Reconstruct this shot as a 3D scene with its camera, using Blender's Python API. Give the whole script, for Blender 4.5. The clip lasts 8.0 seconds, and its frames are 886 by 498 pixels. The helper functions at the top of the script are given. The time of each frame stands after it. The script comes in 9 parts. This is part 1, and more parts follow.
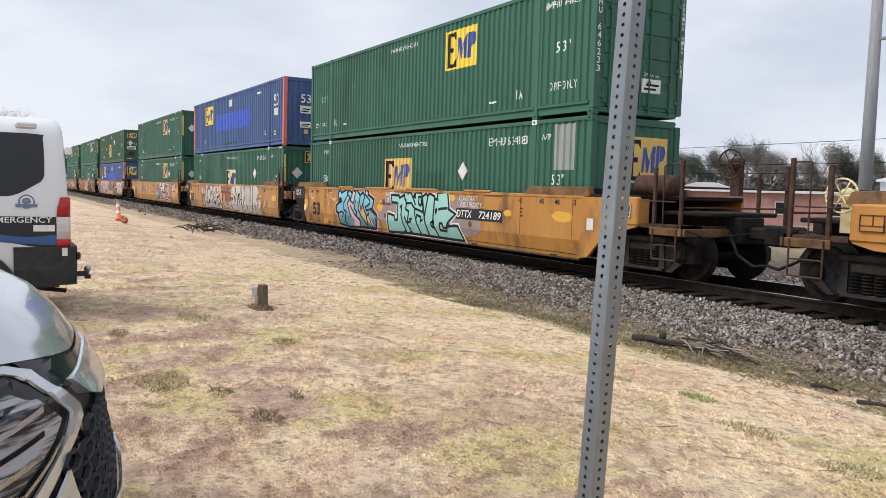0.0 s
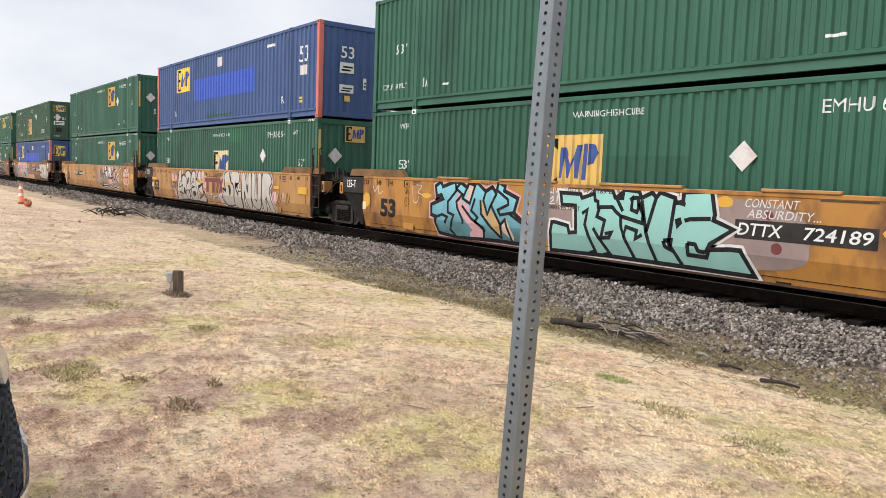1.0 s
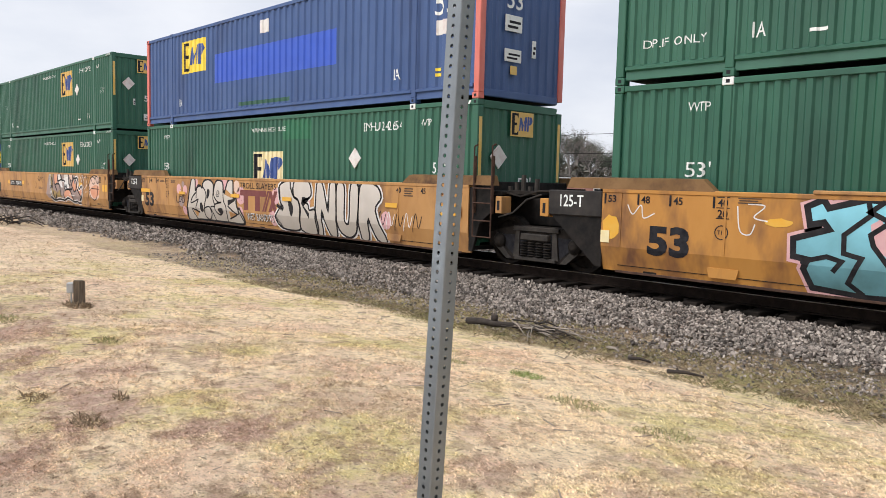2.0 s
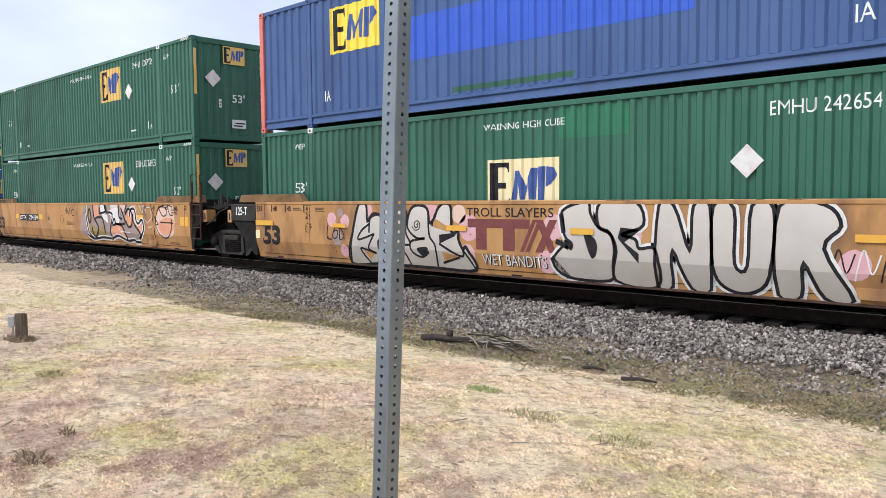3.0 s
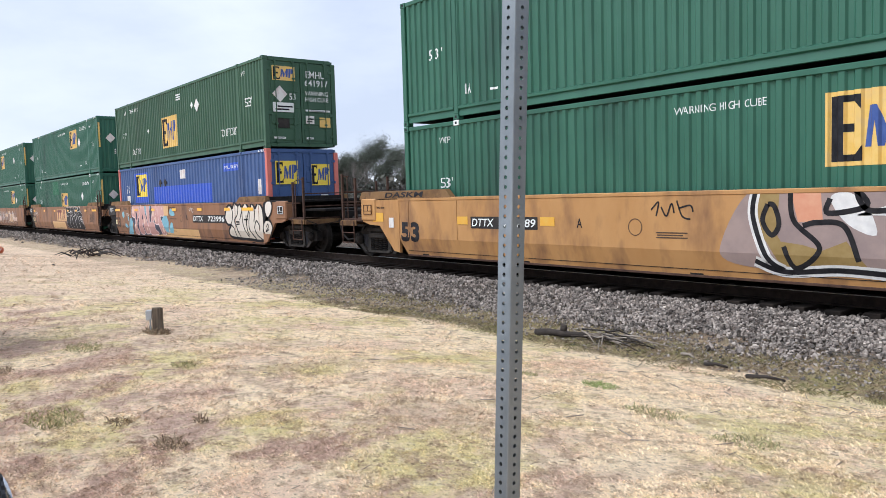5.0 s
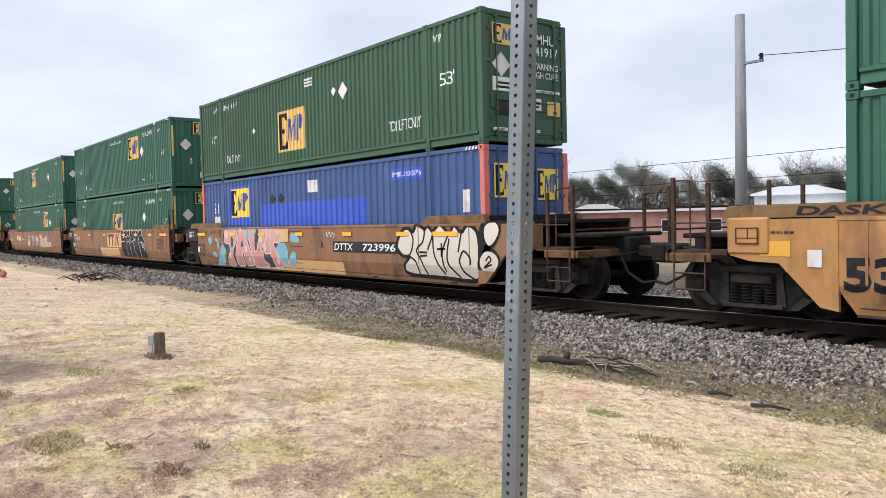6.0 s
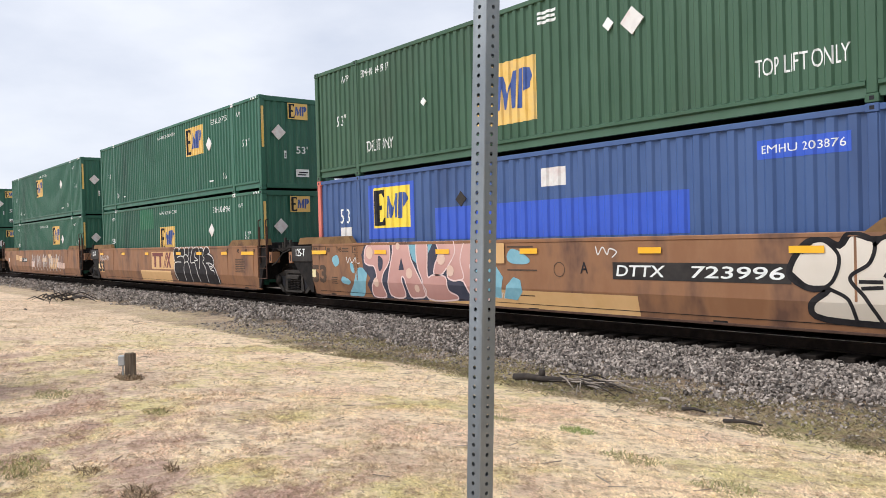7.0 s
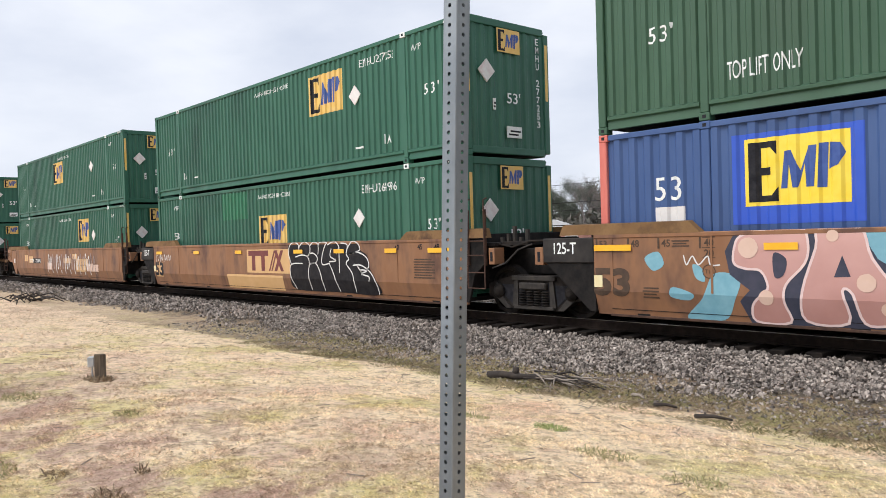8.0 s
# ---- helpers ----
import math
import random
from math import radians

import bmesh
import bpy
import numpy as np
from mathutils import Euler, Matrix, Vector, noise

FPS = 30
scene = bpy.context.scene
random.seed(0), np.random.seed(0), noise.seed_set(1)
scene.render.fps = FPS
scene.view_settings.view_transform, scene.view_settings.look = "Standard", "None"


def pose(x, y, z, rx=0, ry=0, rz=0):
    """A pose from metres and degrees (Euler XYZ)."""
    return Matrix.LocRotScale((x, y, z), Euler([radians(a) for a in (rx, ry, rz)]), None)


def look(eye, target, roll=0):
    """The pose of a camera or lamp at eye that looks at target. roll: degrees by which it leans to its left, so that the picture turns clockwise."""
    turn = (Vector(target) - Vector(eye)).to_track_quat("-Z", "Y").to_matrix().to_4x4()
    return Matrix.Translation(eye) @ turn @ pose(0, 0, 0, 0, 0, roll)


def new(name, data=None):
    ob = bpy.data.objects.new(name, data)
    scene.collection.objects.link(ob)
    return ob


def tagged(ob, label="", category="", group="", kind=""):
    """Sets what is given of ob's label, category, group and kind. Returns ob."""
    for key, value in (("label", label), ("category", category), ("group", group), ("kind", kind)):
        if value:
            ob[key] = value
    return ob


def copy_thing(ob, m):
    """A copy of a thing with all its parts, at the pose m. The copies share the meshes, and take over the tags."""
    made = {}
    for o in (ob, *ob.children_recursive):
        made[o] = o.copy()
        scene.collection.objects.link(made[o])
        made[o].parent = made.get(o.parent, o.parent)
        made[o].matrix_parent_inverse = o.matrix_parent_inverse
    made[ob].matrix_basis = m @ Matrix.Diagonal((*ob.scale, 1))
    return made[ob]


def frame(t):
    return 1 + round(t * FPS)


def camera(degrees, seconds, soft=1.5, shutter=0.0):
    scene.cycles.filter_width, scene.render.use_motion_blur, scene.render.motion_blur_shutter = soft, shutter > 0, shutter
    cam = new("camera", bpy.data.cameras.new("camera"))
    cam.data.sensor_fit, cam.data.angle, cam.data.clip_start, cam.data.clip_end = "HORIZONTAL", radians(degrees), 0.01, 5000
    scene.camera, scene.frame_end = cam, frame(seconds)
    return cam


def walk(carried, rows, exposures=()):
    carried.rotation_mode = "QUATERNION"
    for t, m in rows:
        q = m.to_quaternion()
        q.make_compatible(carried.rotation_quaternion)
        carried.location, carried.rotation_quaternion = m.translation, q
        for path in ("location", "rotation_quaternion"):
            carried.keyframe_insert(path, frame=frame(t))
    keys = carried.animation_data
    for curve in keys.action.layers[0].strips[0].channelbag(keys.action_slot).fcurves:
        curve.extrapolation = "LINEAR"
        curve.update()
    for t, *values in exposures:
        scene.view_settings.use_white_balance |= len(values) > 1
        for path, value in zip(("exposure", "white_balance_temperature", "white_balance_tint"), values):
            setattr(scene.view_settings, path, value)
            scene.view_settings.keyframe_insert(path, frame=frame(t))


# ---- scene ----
cam = camera(59.36, 8.0, soft=0.7)
# seconds, sideways shift x, y, heading, pitch, roll
PATH = [
    (0.0, 0.000, 0.000, 59.47, -4.42, -1.55),
    (0.5, 0.006, 0.006, 56.43, -5.04, -2.04),
    (1.0, -0.005, -0.006, 53.68, -5.32, -2.10),
    (1.5, -0.002, -0.002, 50.57, -5.24, -1.93),
    (2.0, -0.004, -0.004, 47.30, -4.99, -1.42),
    (2.2, -0.001, -0.001, 45.91, -4.87, -1.26),
    (3.3, 0.012, 0.014, 43.69, -3.59, 0.80),
    (3.5, 0.006, 0.007, 45.70, -3.63, 1.05),
    (4.0, -0.001, -0.001, 49.52, -4.20, 1.39),
    (4.5, -0.001, -0.001, 51.34, -4.67, 1.43),
    (6.0, -0.014, -0.015, 52.02, -2.05, 1.34),
    (6.5, 0.002, 0.002, 51.34, -1.14, 1.43),
    (7.0, 0.010, 0.011, 50.33, -0.77, 1.52),
    (7.5, 0.012, 0.013, 49.31, -0.75, 1.63),
    (8.0, 0.015, 0.017, 48.43, -0.95, 1.74),
]
walk(cam, [(t, pose(x, y, 1.6, 90 + p, r, h)) for t, x, y, h, p, r in PATH],
     exposures=[(0.0, -0.05, 6250, 10), (1.0, 0.05, 6480, 10), (2.2, 0.08, 6400, 10), (3.4, 0.16, 5750, 9), (4.6, 0.14, 5750, 9), (6.0, 0.11, 6150, 10), (8.0, 0.09, 6280, 10)])

# ---- light: hazy bright overcast, sun behind the camera ----
SUN_EL, SUN_AZ = radians(52), radians(205)
world = bpy.data.worlds.new("world")
scene.world = world
world.use_nodes = True
wn, wl = world.node_tree.nodes, world.node_tree.links
wn.clear()
w_out = wn.new("ShaderNodeOutputWorld")
w_bg = wn.new("ShaderNodeBackground")
w_sky = wn.new("ShaderNodeTexSky")
w_sky.sky_type, w_sky.sun_disc = "NISHITA", False
w_sky.sun_elevation, w_sky.sun_rotation = SUN_EL, SUN_AZ
w_scale = wn.new("ShaderNodeVectorMath")
w_scale.operation = "SCALE"
w_scale.inputs["Scale"].default_value = 0.10
w_co = wn.new("ShaderNodeTexCoord")
w_map = wn.new("ShaderNodeMapping")
w_map.inputs["Scale"].default_value = (1.0, 1.0, 2.6)
w_noise = wn.new("ShaderNodeTexNoise")
w_noise.inputs["Scale"].default_value = 2.6
w_noise.inputs["Detail"].default_value = 7
w_noise.inputs["Roughness"].default_value = 0.52
w_ramp = wn.new("ShaderNodeValToRGB")
w_ramp.color_ramp.elements[0].position, w_ramp.color_ramp.elements[0].color = 0.36, (0.70, 0.735, 0.83, 1)
w_ramp.color_ramp.elements[1].position, w_ramp.color_ramp.elements[1].color = 0.62, (0.93, 0.94, 0.985, 1)
w_mix = wn.new("ShaderNodeMixRGB")
w_mix.inputs["Fac"].default_value = 0.9
wl.new(w_co.outputs["Generated"], w_map.inputs["Vector"])
wl.new(w_map.outputs["Vector"], w_noise.inputs["Vector"])
wl.new(w_noise.outputs["Fac"], w_ramp.inputs["Fac"])
wl.new(w_sky.outputs["Color"], w_scale.inputs[0])
wl.new(w_scale.outputs["Vector"], w_mix.inputs["Color1"])
wl.new(w_ramp.outputs["Color"], w_mix.inputs["Color2"])
wl.new(w_mix.outputs["Color"], w_bg.inputs["Color"])
w_bg.inputs["Strength"].default_value = 1.0
wl.new(w_bg.outputs["Background"], w_out.inputs["Surface"])

sun = new("sun", bpy.data.lights.new("sun", "SUN"))
sun.data.energy, sun.data.angle, sun.data.color = 2.9, radians(38), (1.0, 0.965, 0.92)
sun.matrix_world = look((-12 * math.cos(SUN_EL) * 0.42, -12 * math.cos(SUN_EL) * 0.91, 12 * math.sin(SUN_EL)), (0, 0, 0))

# ---- materials ----
def mat(name, color, color2=None, scale=4.0, detail=5.0, rough=0.6, metal=0.0, bump=0.0, bump_scale=60.0, spread=(0.35, 0.65),
        color3=None, scale3=0.7, spread3=(0.5, 0.7), stretch=(1, 1, 1), random_tint=0.0, rough2=None, emit=None, gloss=0.5):
    m = bpy.data.materials.new(name)
    m.use_nodes = True
    n, l = m.node_tree.nodes, m.node_tree.links
    b = n["Principled BSDF"]
    b.inputs["Roughness"].default_value, b.inputs["Metallic"].default_value = rough, metal
    b.inputs["Base Color"].default_value = (*color, 1)
    co = n.new("ShaderNodeTexCoord")
    mp = n.new("ShaderNodeMapping")
    mp.inputs["Scale"].default_value = stretch
    l.new(co.outputs["Object"], mp.inputs["Vector"])
    vec = mp.outputs["Vector"]

    def noise_ramp(sc, det, lo, hi):
        t = n.new("ShaderNodeTexNoise")
        t.inputs["Scale"].default_value, t.inputs["Detail"].default_value = sc, det
        t.inputs["Roughness"].default_value = 0.6
        l.new(vec, t.inputs["Vector"])
        r = n.new("ShaderNodeMapRange")
        r.inputs["From Min"].default_value, r.inputs["From Max"].default_value = lo, hi
        l.new(t.outputs["Fac"], r.inputs["Value"])
        return r.outputs["Result"]

    last = None
    if color2:
        mx = n.new("ShaderNodeMixRGB")
        mx.inputs["Color1"].default_value, mx.inputs["Color2"].default_value = (*color, 1), (*color2, 1)
        l.new(noise_ramp(scale, detail, *spread), mx.inputs["Fac"])
        last = mx.outputs["Color"]
    if color3:
        mx = n.new("ShaderNodeMixRGB")
        mx.inputs["Color2"].default_value = (*color3, 1)
        l.new(noise_ramp(scale3, 4, *spread3), mx.inputs["Fac"])
        if last:
            l.new(last, mx.inputs["Color1"])
        else:
            mx.inputs["Color1"].default_value = (*color, 1)
        last = mx.outputs["Color"]
    if random_tint:
        oi, hs = n.new("ShaderNodeObjectInfo"), n.new("ShaderNodeHueSaturation")
        mr = n.new("ShaderNodeMapRange")
        mr.inputs["To Min"].default_value, mr.inputs["To Max"].default_value = 1 - random_tint, 1 + random_tint
        l.new(oi.outputs["Random"], mr.inputs["Value"])
        l.new(mr.outputs["Result"], hs.inputs["Value"])
        if last:
            l.new(last, hs.inputs["Color"])
        else:
            hs.inputs["Color"].default_value = (*color, 1)
        last = hs.outputs["Color"]
    if last:
        l.new(last, b.inputs["Base Color"])
    if rough2 is not None:
        mr = n.new("ShaderNodeMapRange")
        mr.inputs["To Min"].default_value, mr.inputs["To Max"].default_value = rough, rough2
        l.new(noise_ramp(scale * 1.7, 4, 0.3, 0.7), mr.inputs["Value"])
        l.new(mr.outputs["Result"], b.inputs["Roughness"])
    if bump:
        t = n.new("ShaderNodeTexNoise")
        t.inputs["Scale"].default_value, t.inputs["Detail"].default_value = bump_scale, 4
        l.new(co.outputs["Object"], t.inputs["Vector"])
        bp = n.new("ShaderNodeBump")
        bp.inputs["Strength"].default_value, bp.inputs["Distance"].default_value = bump, 0.02
        l.new(t.outputs["Fac"], bp.inputs["Height"])
        l.new(bp.outputs["Normal"], b.inputs["Normal"])
    b.inputs["Specular IOR Level"].default_value = gloss
    if emit:
        b.inputs["Emission Color"].default_value, b.inputs["Emission Strength"].default_value = (*emit, 1), 1.0
    return m


def island_tint(m, amount):
    """Vary the base colour from piece to piece of one joined mesh."""
    n, l = m.node_tree.nodes, m.node_tree.links
    b = n["Principled BSDF"]
    geo, mr, hs = n.new("ShaderNodeNewGeometry"), n.new("ShaderNodeMapRange"), n.new("ShaderNodeHueSaturation")
    mr.inputs["To Min"].default_value, mr.inputs["To Max"].default_value = 1 - amount, 1 + amount
    l.new(geo.outputs["Random Per Island"], mr.inputs["Value"])
    l.new(mr.outputs["Result"], hs.inputs["Value"])
    link = b.inputs["Base Color"].links
    if link:
        l.new(link[0].from_socket, hs.inputs["Color"])
    else:
        hs.inputs["Color"].default_value = b.inputs["Base Color"].default_value
    l.new(hs.outputs["Color"], b.inputs["Base Color"])
    return m


GREEN = mat("green_paint", (0.021, 0.104, 0.064), (0.031, 0.126, 0.080), 1.6, rough=0.42, rough2=0.6, color3=(0.014, 0.066, 0.044), scale3=0.5,
            spread3=(0.5, 0.75), stretch=(1, 1, 0.35), bump=0.05, bump_scale=9)
GREEN_DARK = mat("dark_green_paint", (0.015, 0.085, 0.05), (0.022, 0.10, 0.06), 2.0, rough=0.4, rough2=0.55, stretch=(1, 1, 0.35))
GREEN_OLIVE = mat("faded_green_paint", (0.03, 0.085, 0.045), (0.042, 0.105, 0.06), 1.4, rough=0.5, rough2=0.68, color3=(0.035, 0.08, 0.045),
                  scale3=0.5, spread3=(0.5, 0.72), stretch=(1, 1, 0.35), bump=0.05, bump_scale=9)
GREEN_PATCH = mat("bright_green_paint", (0.02, 0.14, 0.068), (0.024, 0.16, 0.08), 3, rough=0.45)
GREY_PATCH = mat("faded_grey_paint", (0.24, 0.27, 0.25), (0.33, 0.35, 0.33), 3, rough=0.6, stretch=(1, 1, 0.3))
BLUE = mat("blue_paint", (0.038, 0.084, 0.225), (0.053, 0.104, 0.255), 1.5, rough=0.45, rough2=0.62, color3=(0.03, 0.06, 0.16), scale3=0.6,
           spread3=(0.52, 0.8), stretch=(1, 1, 0.35), bump=0.05, bump_scale=9)
BLUE_PATCH = mat("bright_blue_paint", (0.03, 0.09, 0.5), (0.035, 0.1, 0.54), 2, rough=0.4)
RED_POST = mat("faded_red_paint", (0.58, 0.13, 0.10), (0.66, 0.2, 0.16), 4, rough=0.5, stretch=(1, 1, 0.3))
RUBBER_DARK = mat("black_steel", (0.012, 0.0115, 0.0115), (0.026, 0.022, 0.02), 5, rough=0.65, rough2=0.85, bump=0.1, bump_scale=20, gloss=0.12)
TRUCK = mat("dusty_cast_steel", (0.012, 0.011, 0.0105), (0.032, 0.026, 0.022), 6, rough=0.75, bump=0.15, bump_scale=25, gloss=0.12)
DUSTY = mat("dusty_frame_edge", (0.03, 0.027, 0.025), (0.055, 0.048, 0.042), 6, rough=0.8, bump=0.15, bump_scale=25, gloss=0.2)
RUST = mat("rusty_steel", (0.05, 0.03, 0.024), (0.095, 0.055, 0.04), 7, rough=0.8, bump=0.15, bump_scale=40, gloss=0.12)
YELLOW = mat("yellow_car_paint", (0.43, 0.19, 0.035), (0.50, 0.235, 0.05), 1.3, rough=0.5, rough2=0.7, color3=(0.15, 0.065, 0.03), scale3=1.7,
             spread3=(0.47, 0.70), stretch=(1, 1, 0.45), bump=0.06, bump_scale=12)
TAN = mat("tan_car_paint", (0.41, 0.205, 0.065), (0.48, 0.255, 0.09), 1.3, rough=0.55, rough2=0.75, color3=(0.17, 0.08, 0.04), scale3=1.7,
          spread3=(0.47, 0.74), stretch=(1, 1, 0.45), bump=0.06, bump_scale=12)
BROWN = mat("brown_car_paint", (0.24, 0.11, 0.05), (0.31, 0.155, 0.075), 1.5, rough=0.55, rough2=0.75, color3=(0.115, 0.055, 0.035), scale3=1.5,
            spread3=(0.47, 0.68), stretch=(1, 1, 0.45), bump=0.06, bump_scale=12)
GUIDE = mat("weathered_guide", (0.15, 0.085, 0.038), (0.215, 0.125, 0.058), 2, rough=0.7, color3=(0.09, 0.05, 0.03), scale3=3, bump=0.1, bump_scale=20, gloss=0.12)
TAN_PATCH = mat("fresh_tan_paint", (0.60, 0.36, 0.15), (0.66, 0.41, 0.19), 2, rough=0.5)
WHITE = mat("white_lettering", (0.78, 0.80, 0.78), (0.6, 0.62, 0.6), 9, rough=0.55, spread=(0.5, 0.8))
BLACK = mat("black_lettering", (0.012, 0.012, 0.016), (0.03, 0.03, 0.035), 9, rough=0.5, gloss=0.12)
SIGN_YELLOW = mat("yellow_sign_paint", (0.72, 0.46, 0.10), (0.78, 0.54, 0.18), 4, rough=0.5, color3=(0.6, 0.4, 0.15), scale3=2)
SIGN_BRIGHT = mat("bright_yellow_sign", (0.85, 0.62, 0.04), (0.88, 0.68, 0.08), 4, rough=0.45)
SIGN_PALE = mat("pale_yellow_sign", (0.78, 0.66, 0.34), (0.82, 0.72, 0.46), 4, rough=0.5)
SIGN_BLUE = mat("sign_blue", (0.03, 0.07, 0.26), (0.05, 0.1, 0.32), 6, rough=0.5)
REFLECTOR = mat("yellow_reflector", (0.85, 0.42, 0.015), (0.9, 0.5, 0.03), 3, rough=0.35)
PLACARD = mat("pale_placard", (0.66, 0.64, 0.62), (0.75, 0.73, 0.7), 5, rough=0.5, color3=(0.6, 0.48, 0.46), scale3=3)
ASPHALT_BAR = mat("black_panel", (0.025, 0.023, 0.023), (0.05, 0.045, 0.042), 3, rough=0.6, gloss=0.12)


# ---- building helpers ----
def part(name, bm, material, parent=None, label="", smooth=False):
    """Link a bmesh as one mesh object, under a thing or a part."""
    me = bpy.data.meshes.new(name)
    bm.to_mesh(me)
    bm.free()
    if smooth:
        me.polygons.foreach_set("use_smooth", [True] * len(me.polygons))
    for m in (material if isinstance(material, (list, tuple)) else [material]):
        me.materials.append(m)
    ob = new(name, me)
    if parent:
        ob.parent = parent
    if label:
        tagged(ob, label)
    return ob


def pieces(bm):
    """The loose pieces of a bmesh, each as a bmesh of its own."""
    left, out = set(bm.faces), []
    while left:
        todo, found = [left.pop()], []
        while todo:
            f = todo.pop()
            found.append(f)
            for e in f.edges:
                for o in e.link_faces:
                    if o in left:
                        left.discard(o)
                        todo.append(o)
        b, seen = bmesh.new(), {}
        for f in found:
            vs = []
            for v in f.verts:
                if v not in seen:
                    seen[v] = b.verts.new(v.co)
                vs.append(seen[v])
            b.faces.new(vs)
        out.append(b)
    bm.free()
    return out


def wording(bm, material, parent, label="", m=None, name="letter"):
    """Painted letters, each a mesh of its own under one holder."""
    holder = new("lettering")
    holder.parent = parent
    if m is not None:
        holder.matrix_basis = m
    for b in pieces(bm):
        part(name, b, material, holder, label)
    return holder


def again(ob, parent, m, name=None):
    """The same mesh once more, as an object of its own."""
    o = new(name or ob.name.split(".")[0], ob.data)
    o.parent = parent
    o.matrix_basis = m
    if "label" in ob:
        tagged(o, ob["label"])
    return o


def box(bm, x0, x1, y0, y1, z0, z1, bevel=0.0):
    v = [bm.verts.new((x, y, z)) for z in (z0, z1) for x, y in ((x0, y0), (x1, y0), (x1, y1), (x0, y1))]
    fs = [bm.faces.new([v[i] for i in f]) for f in ((3, 2, 1, 0), (4, 5, 6, 7), (0, 1, 5, 4), (1, 2, 6, 5), (2, 3, 7, 6), (3, 0, 4, 7))]
    if bevel:
        bmesh.ops.bevel(bm, geom=list({e for f in fs for e in f.edges}), offset=bevel, segments=1, affect="EDGES")
    return bm


def boxes(*rows, bevel=0.0):
    bm = bmesh.new()
    for r in rows:
        box(bm, *r, bevel=bevel)
    return bm


def rod(bm, a, b, r, n=8, r2=None):
    a, b = Vector(a), Vector(b)
    q = (b - a).to_track_quat("Z", "Y")
    r2 = r if r2 is None else r2
    rings = []
    for p, rr in ((a, r), (b, r2)):
        rings.append([bm.verts.new(p + q @ Vector((rr * math.cos(2 * math.pi * i / n), rr * math.sin(2 * math.pi * i / n), 0))) for i in range(n)])
    for i in range(n):
        bm.faces.new((rings[0][i], rings[0][(i + 1) % n], rings[1][(i + 1) % n], rings[1][i]))
    bm.faces.new(rings[0][::-1])
    bm.faces.new(rings[1])
    return bm


def path_rod(bm, pts, r, n=6):
    for a, b in zip(pts, pts[1:]):
        rod(bm, a, b, r, n)
    return bm


def prism(bm, outline, y0, y1):
    """A plate whose outline lies in x, z, from y0 to y1."""
    a = [bm.verts.new((x, y0, z)) for x, z in outline]
    b = [bm.verts.new((x, y1, z)) for x, z in outline]
    n = len(outline)
    bm.faces.new(a)
    bm.faces.new(b[::-1])
    for i in range(n):
        bm.faces.new((a[(i + 1) % n], a[i], b[i], b[(i + 1) % n]))
    bmesh.ops.recalc_face_normals(bm, faces=bm.faces)
    return bm


def lathe(bm, profile, axis="y", n=24, at=(0, 0, 0)):
    """Turn (distance along the axis, radius) pairs round the axis."""
    rings = []
    for d, r in profile:
        ring = []
        for i in range(n):
            c, s = r * math.cos(2 * math.pi * i / n), r * math.sin(2 * math.pi * i / n)
            p = {"y": (c, d, s), "x": (d, c, s), "z": (c, s, d)}[axis]
            ring.append(bm.verts.new(Vector(p) + Vector(at)))
        rings.append(ring)
    for a, b in zip(rings, rings[1:]):
        for i in range(n):
            bm.faces.new((a[i], a[(i + 1) % n], b[(i + 1) % n], b[i]))
    if profile[0][1] > 1e-4:
        bm.faces.new(rings[0])
    if profile[-1][1] > 1e-4:
        bm.faces.new(rings[-1])
    bmesh.ops.recalc_face_normals(bm, faces=bm.faces)
    return bm


def text_bm(s, offset=0.0):
    """Flat letters in x, z inside the unit square."""
    cu = bpy.data.curves.new("letters", "FONT")
    cu.body, cu.offset, cu.resolution_u = s, offset, 3
    ob = bpy.data.objects.new("letters", cu)
    me = bpy.data.meshes.new_from_object(ob)
    bm = bmesh.new()
    bm.from_mesh(me)
    bpy.data.objects.remove(ob)
    bpy.data.curves.remove(cu)
    bpy.data.meshes.remove(me)
    return bm


def letters(s, x0, x1, z0, z1, offset=0.0, shear=0.0, like=None):
    """Letters that fill the box x0..x1, z0..z1; those drawn fatter keep the place of the plain ones."""
    bm = text_bm(s, offset)
    ref = text_bm(s, 0.0)
    xs, ys = [v.co.x for v in ref.verts], [v.co.y for v in ref.verts]
    ref.free()
    ax, bx, ay, by = min(xs), max(xs), min(ys), max(ys)
    for v in bm.verts:
        u, w = (v.co.x - ax) / (bx - ax), (v.co.y - ay) / (by - ay)
        v.co = (x0 + (x1 - x0) * u + shear * (w - 0.5), 0.0, z0 + (z1 - z0) * w)
    for f in bm.faces:
        f.normal_update()
        if f.normal.y > 0:
            f.normal_flip()
    return bm


def poly(pts):
    bm = bmesh.new()
    f = bm.faces.new([bm.verts.new((x, 0, z)) for x, z in pts])
    f.normal_update()
    if f.normal.y > 0:
        f.normal_flip()
    bmesh.ops.triangulate(bm, faces=bm.faces)
    return bm


def join_bm(*bms):
    out = bmesh.new()
    for b in bms:
        me = bpy.data.meshes.new("joint")
        b.to_mesh(me)
        b.free()
        out.from_mesh(me)
        bpy.data.meshes.remove(me)
    return out


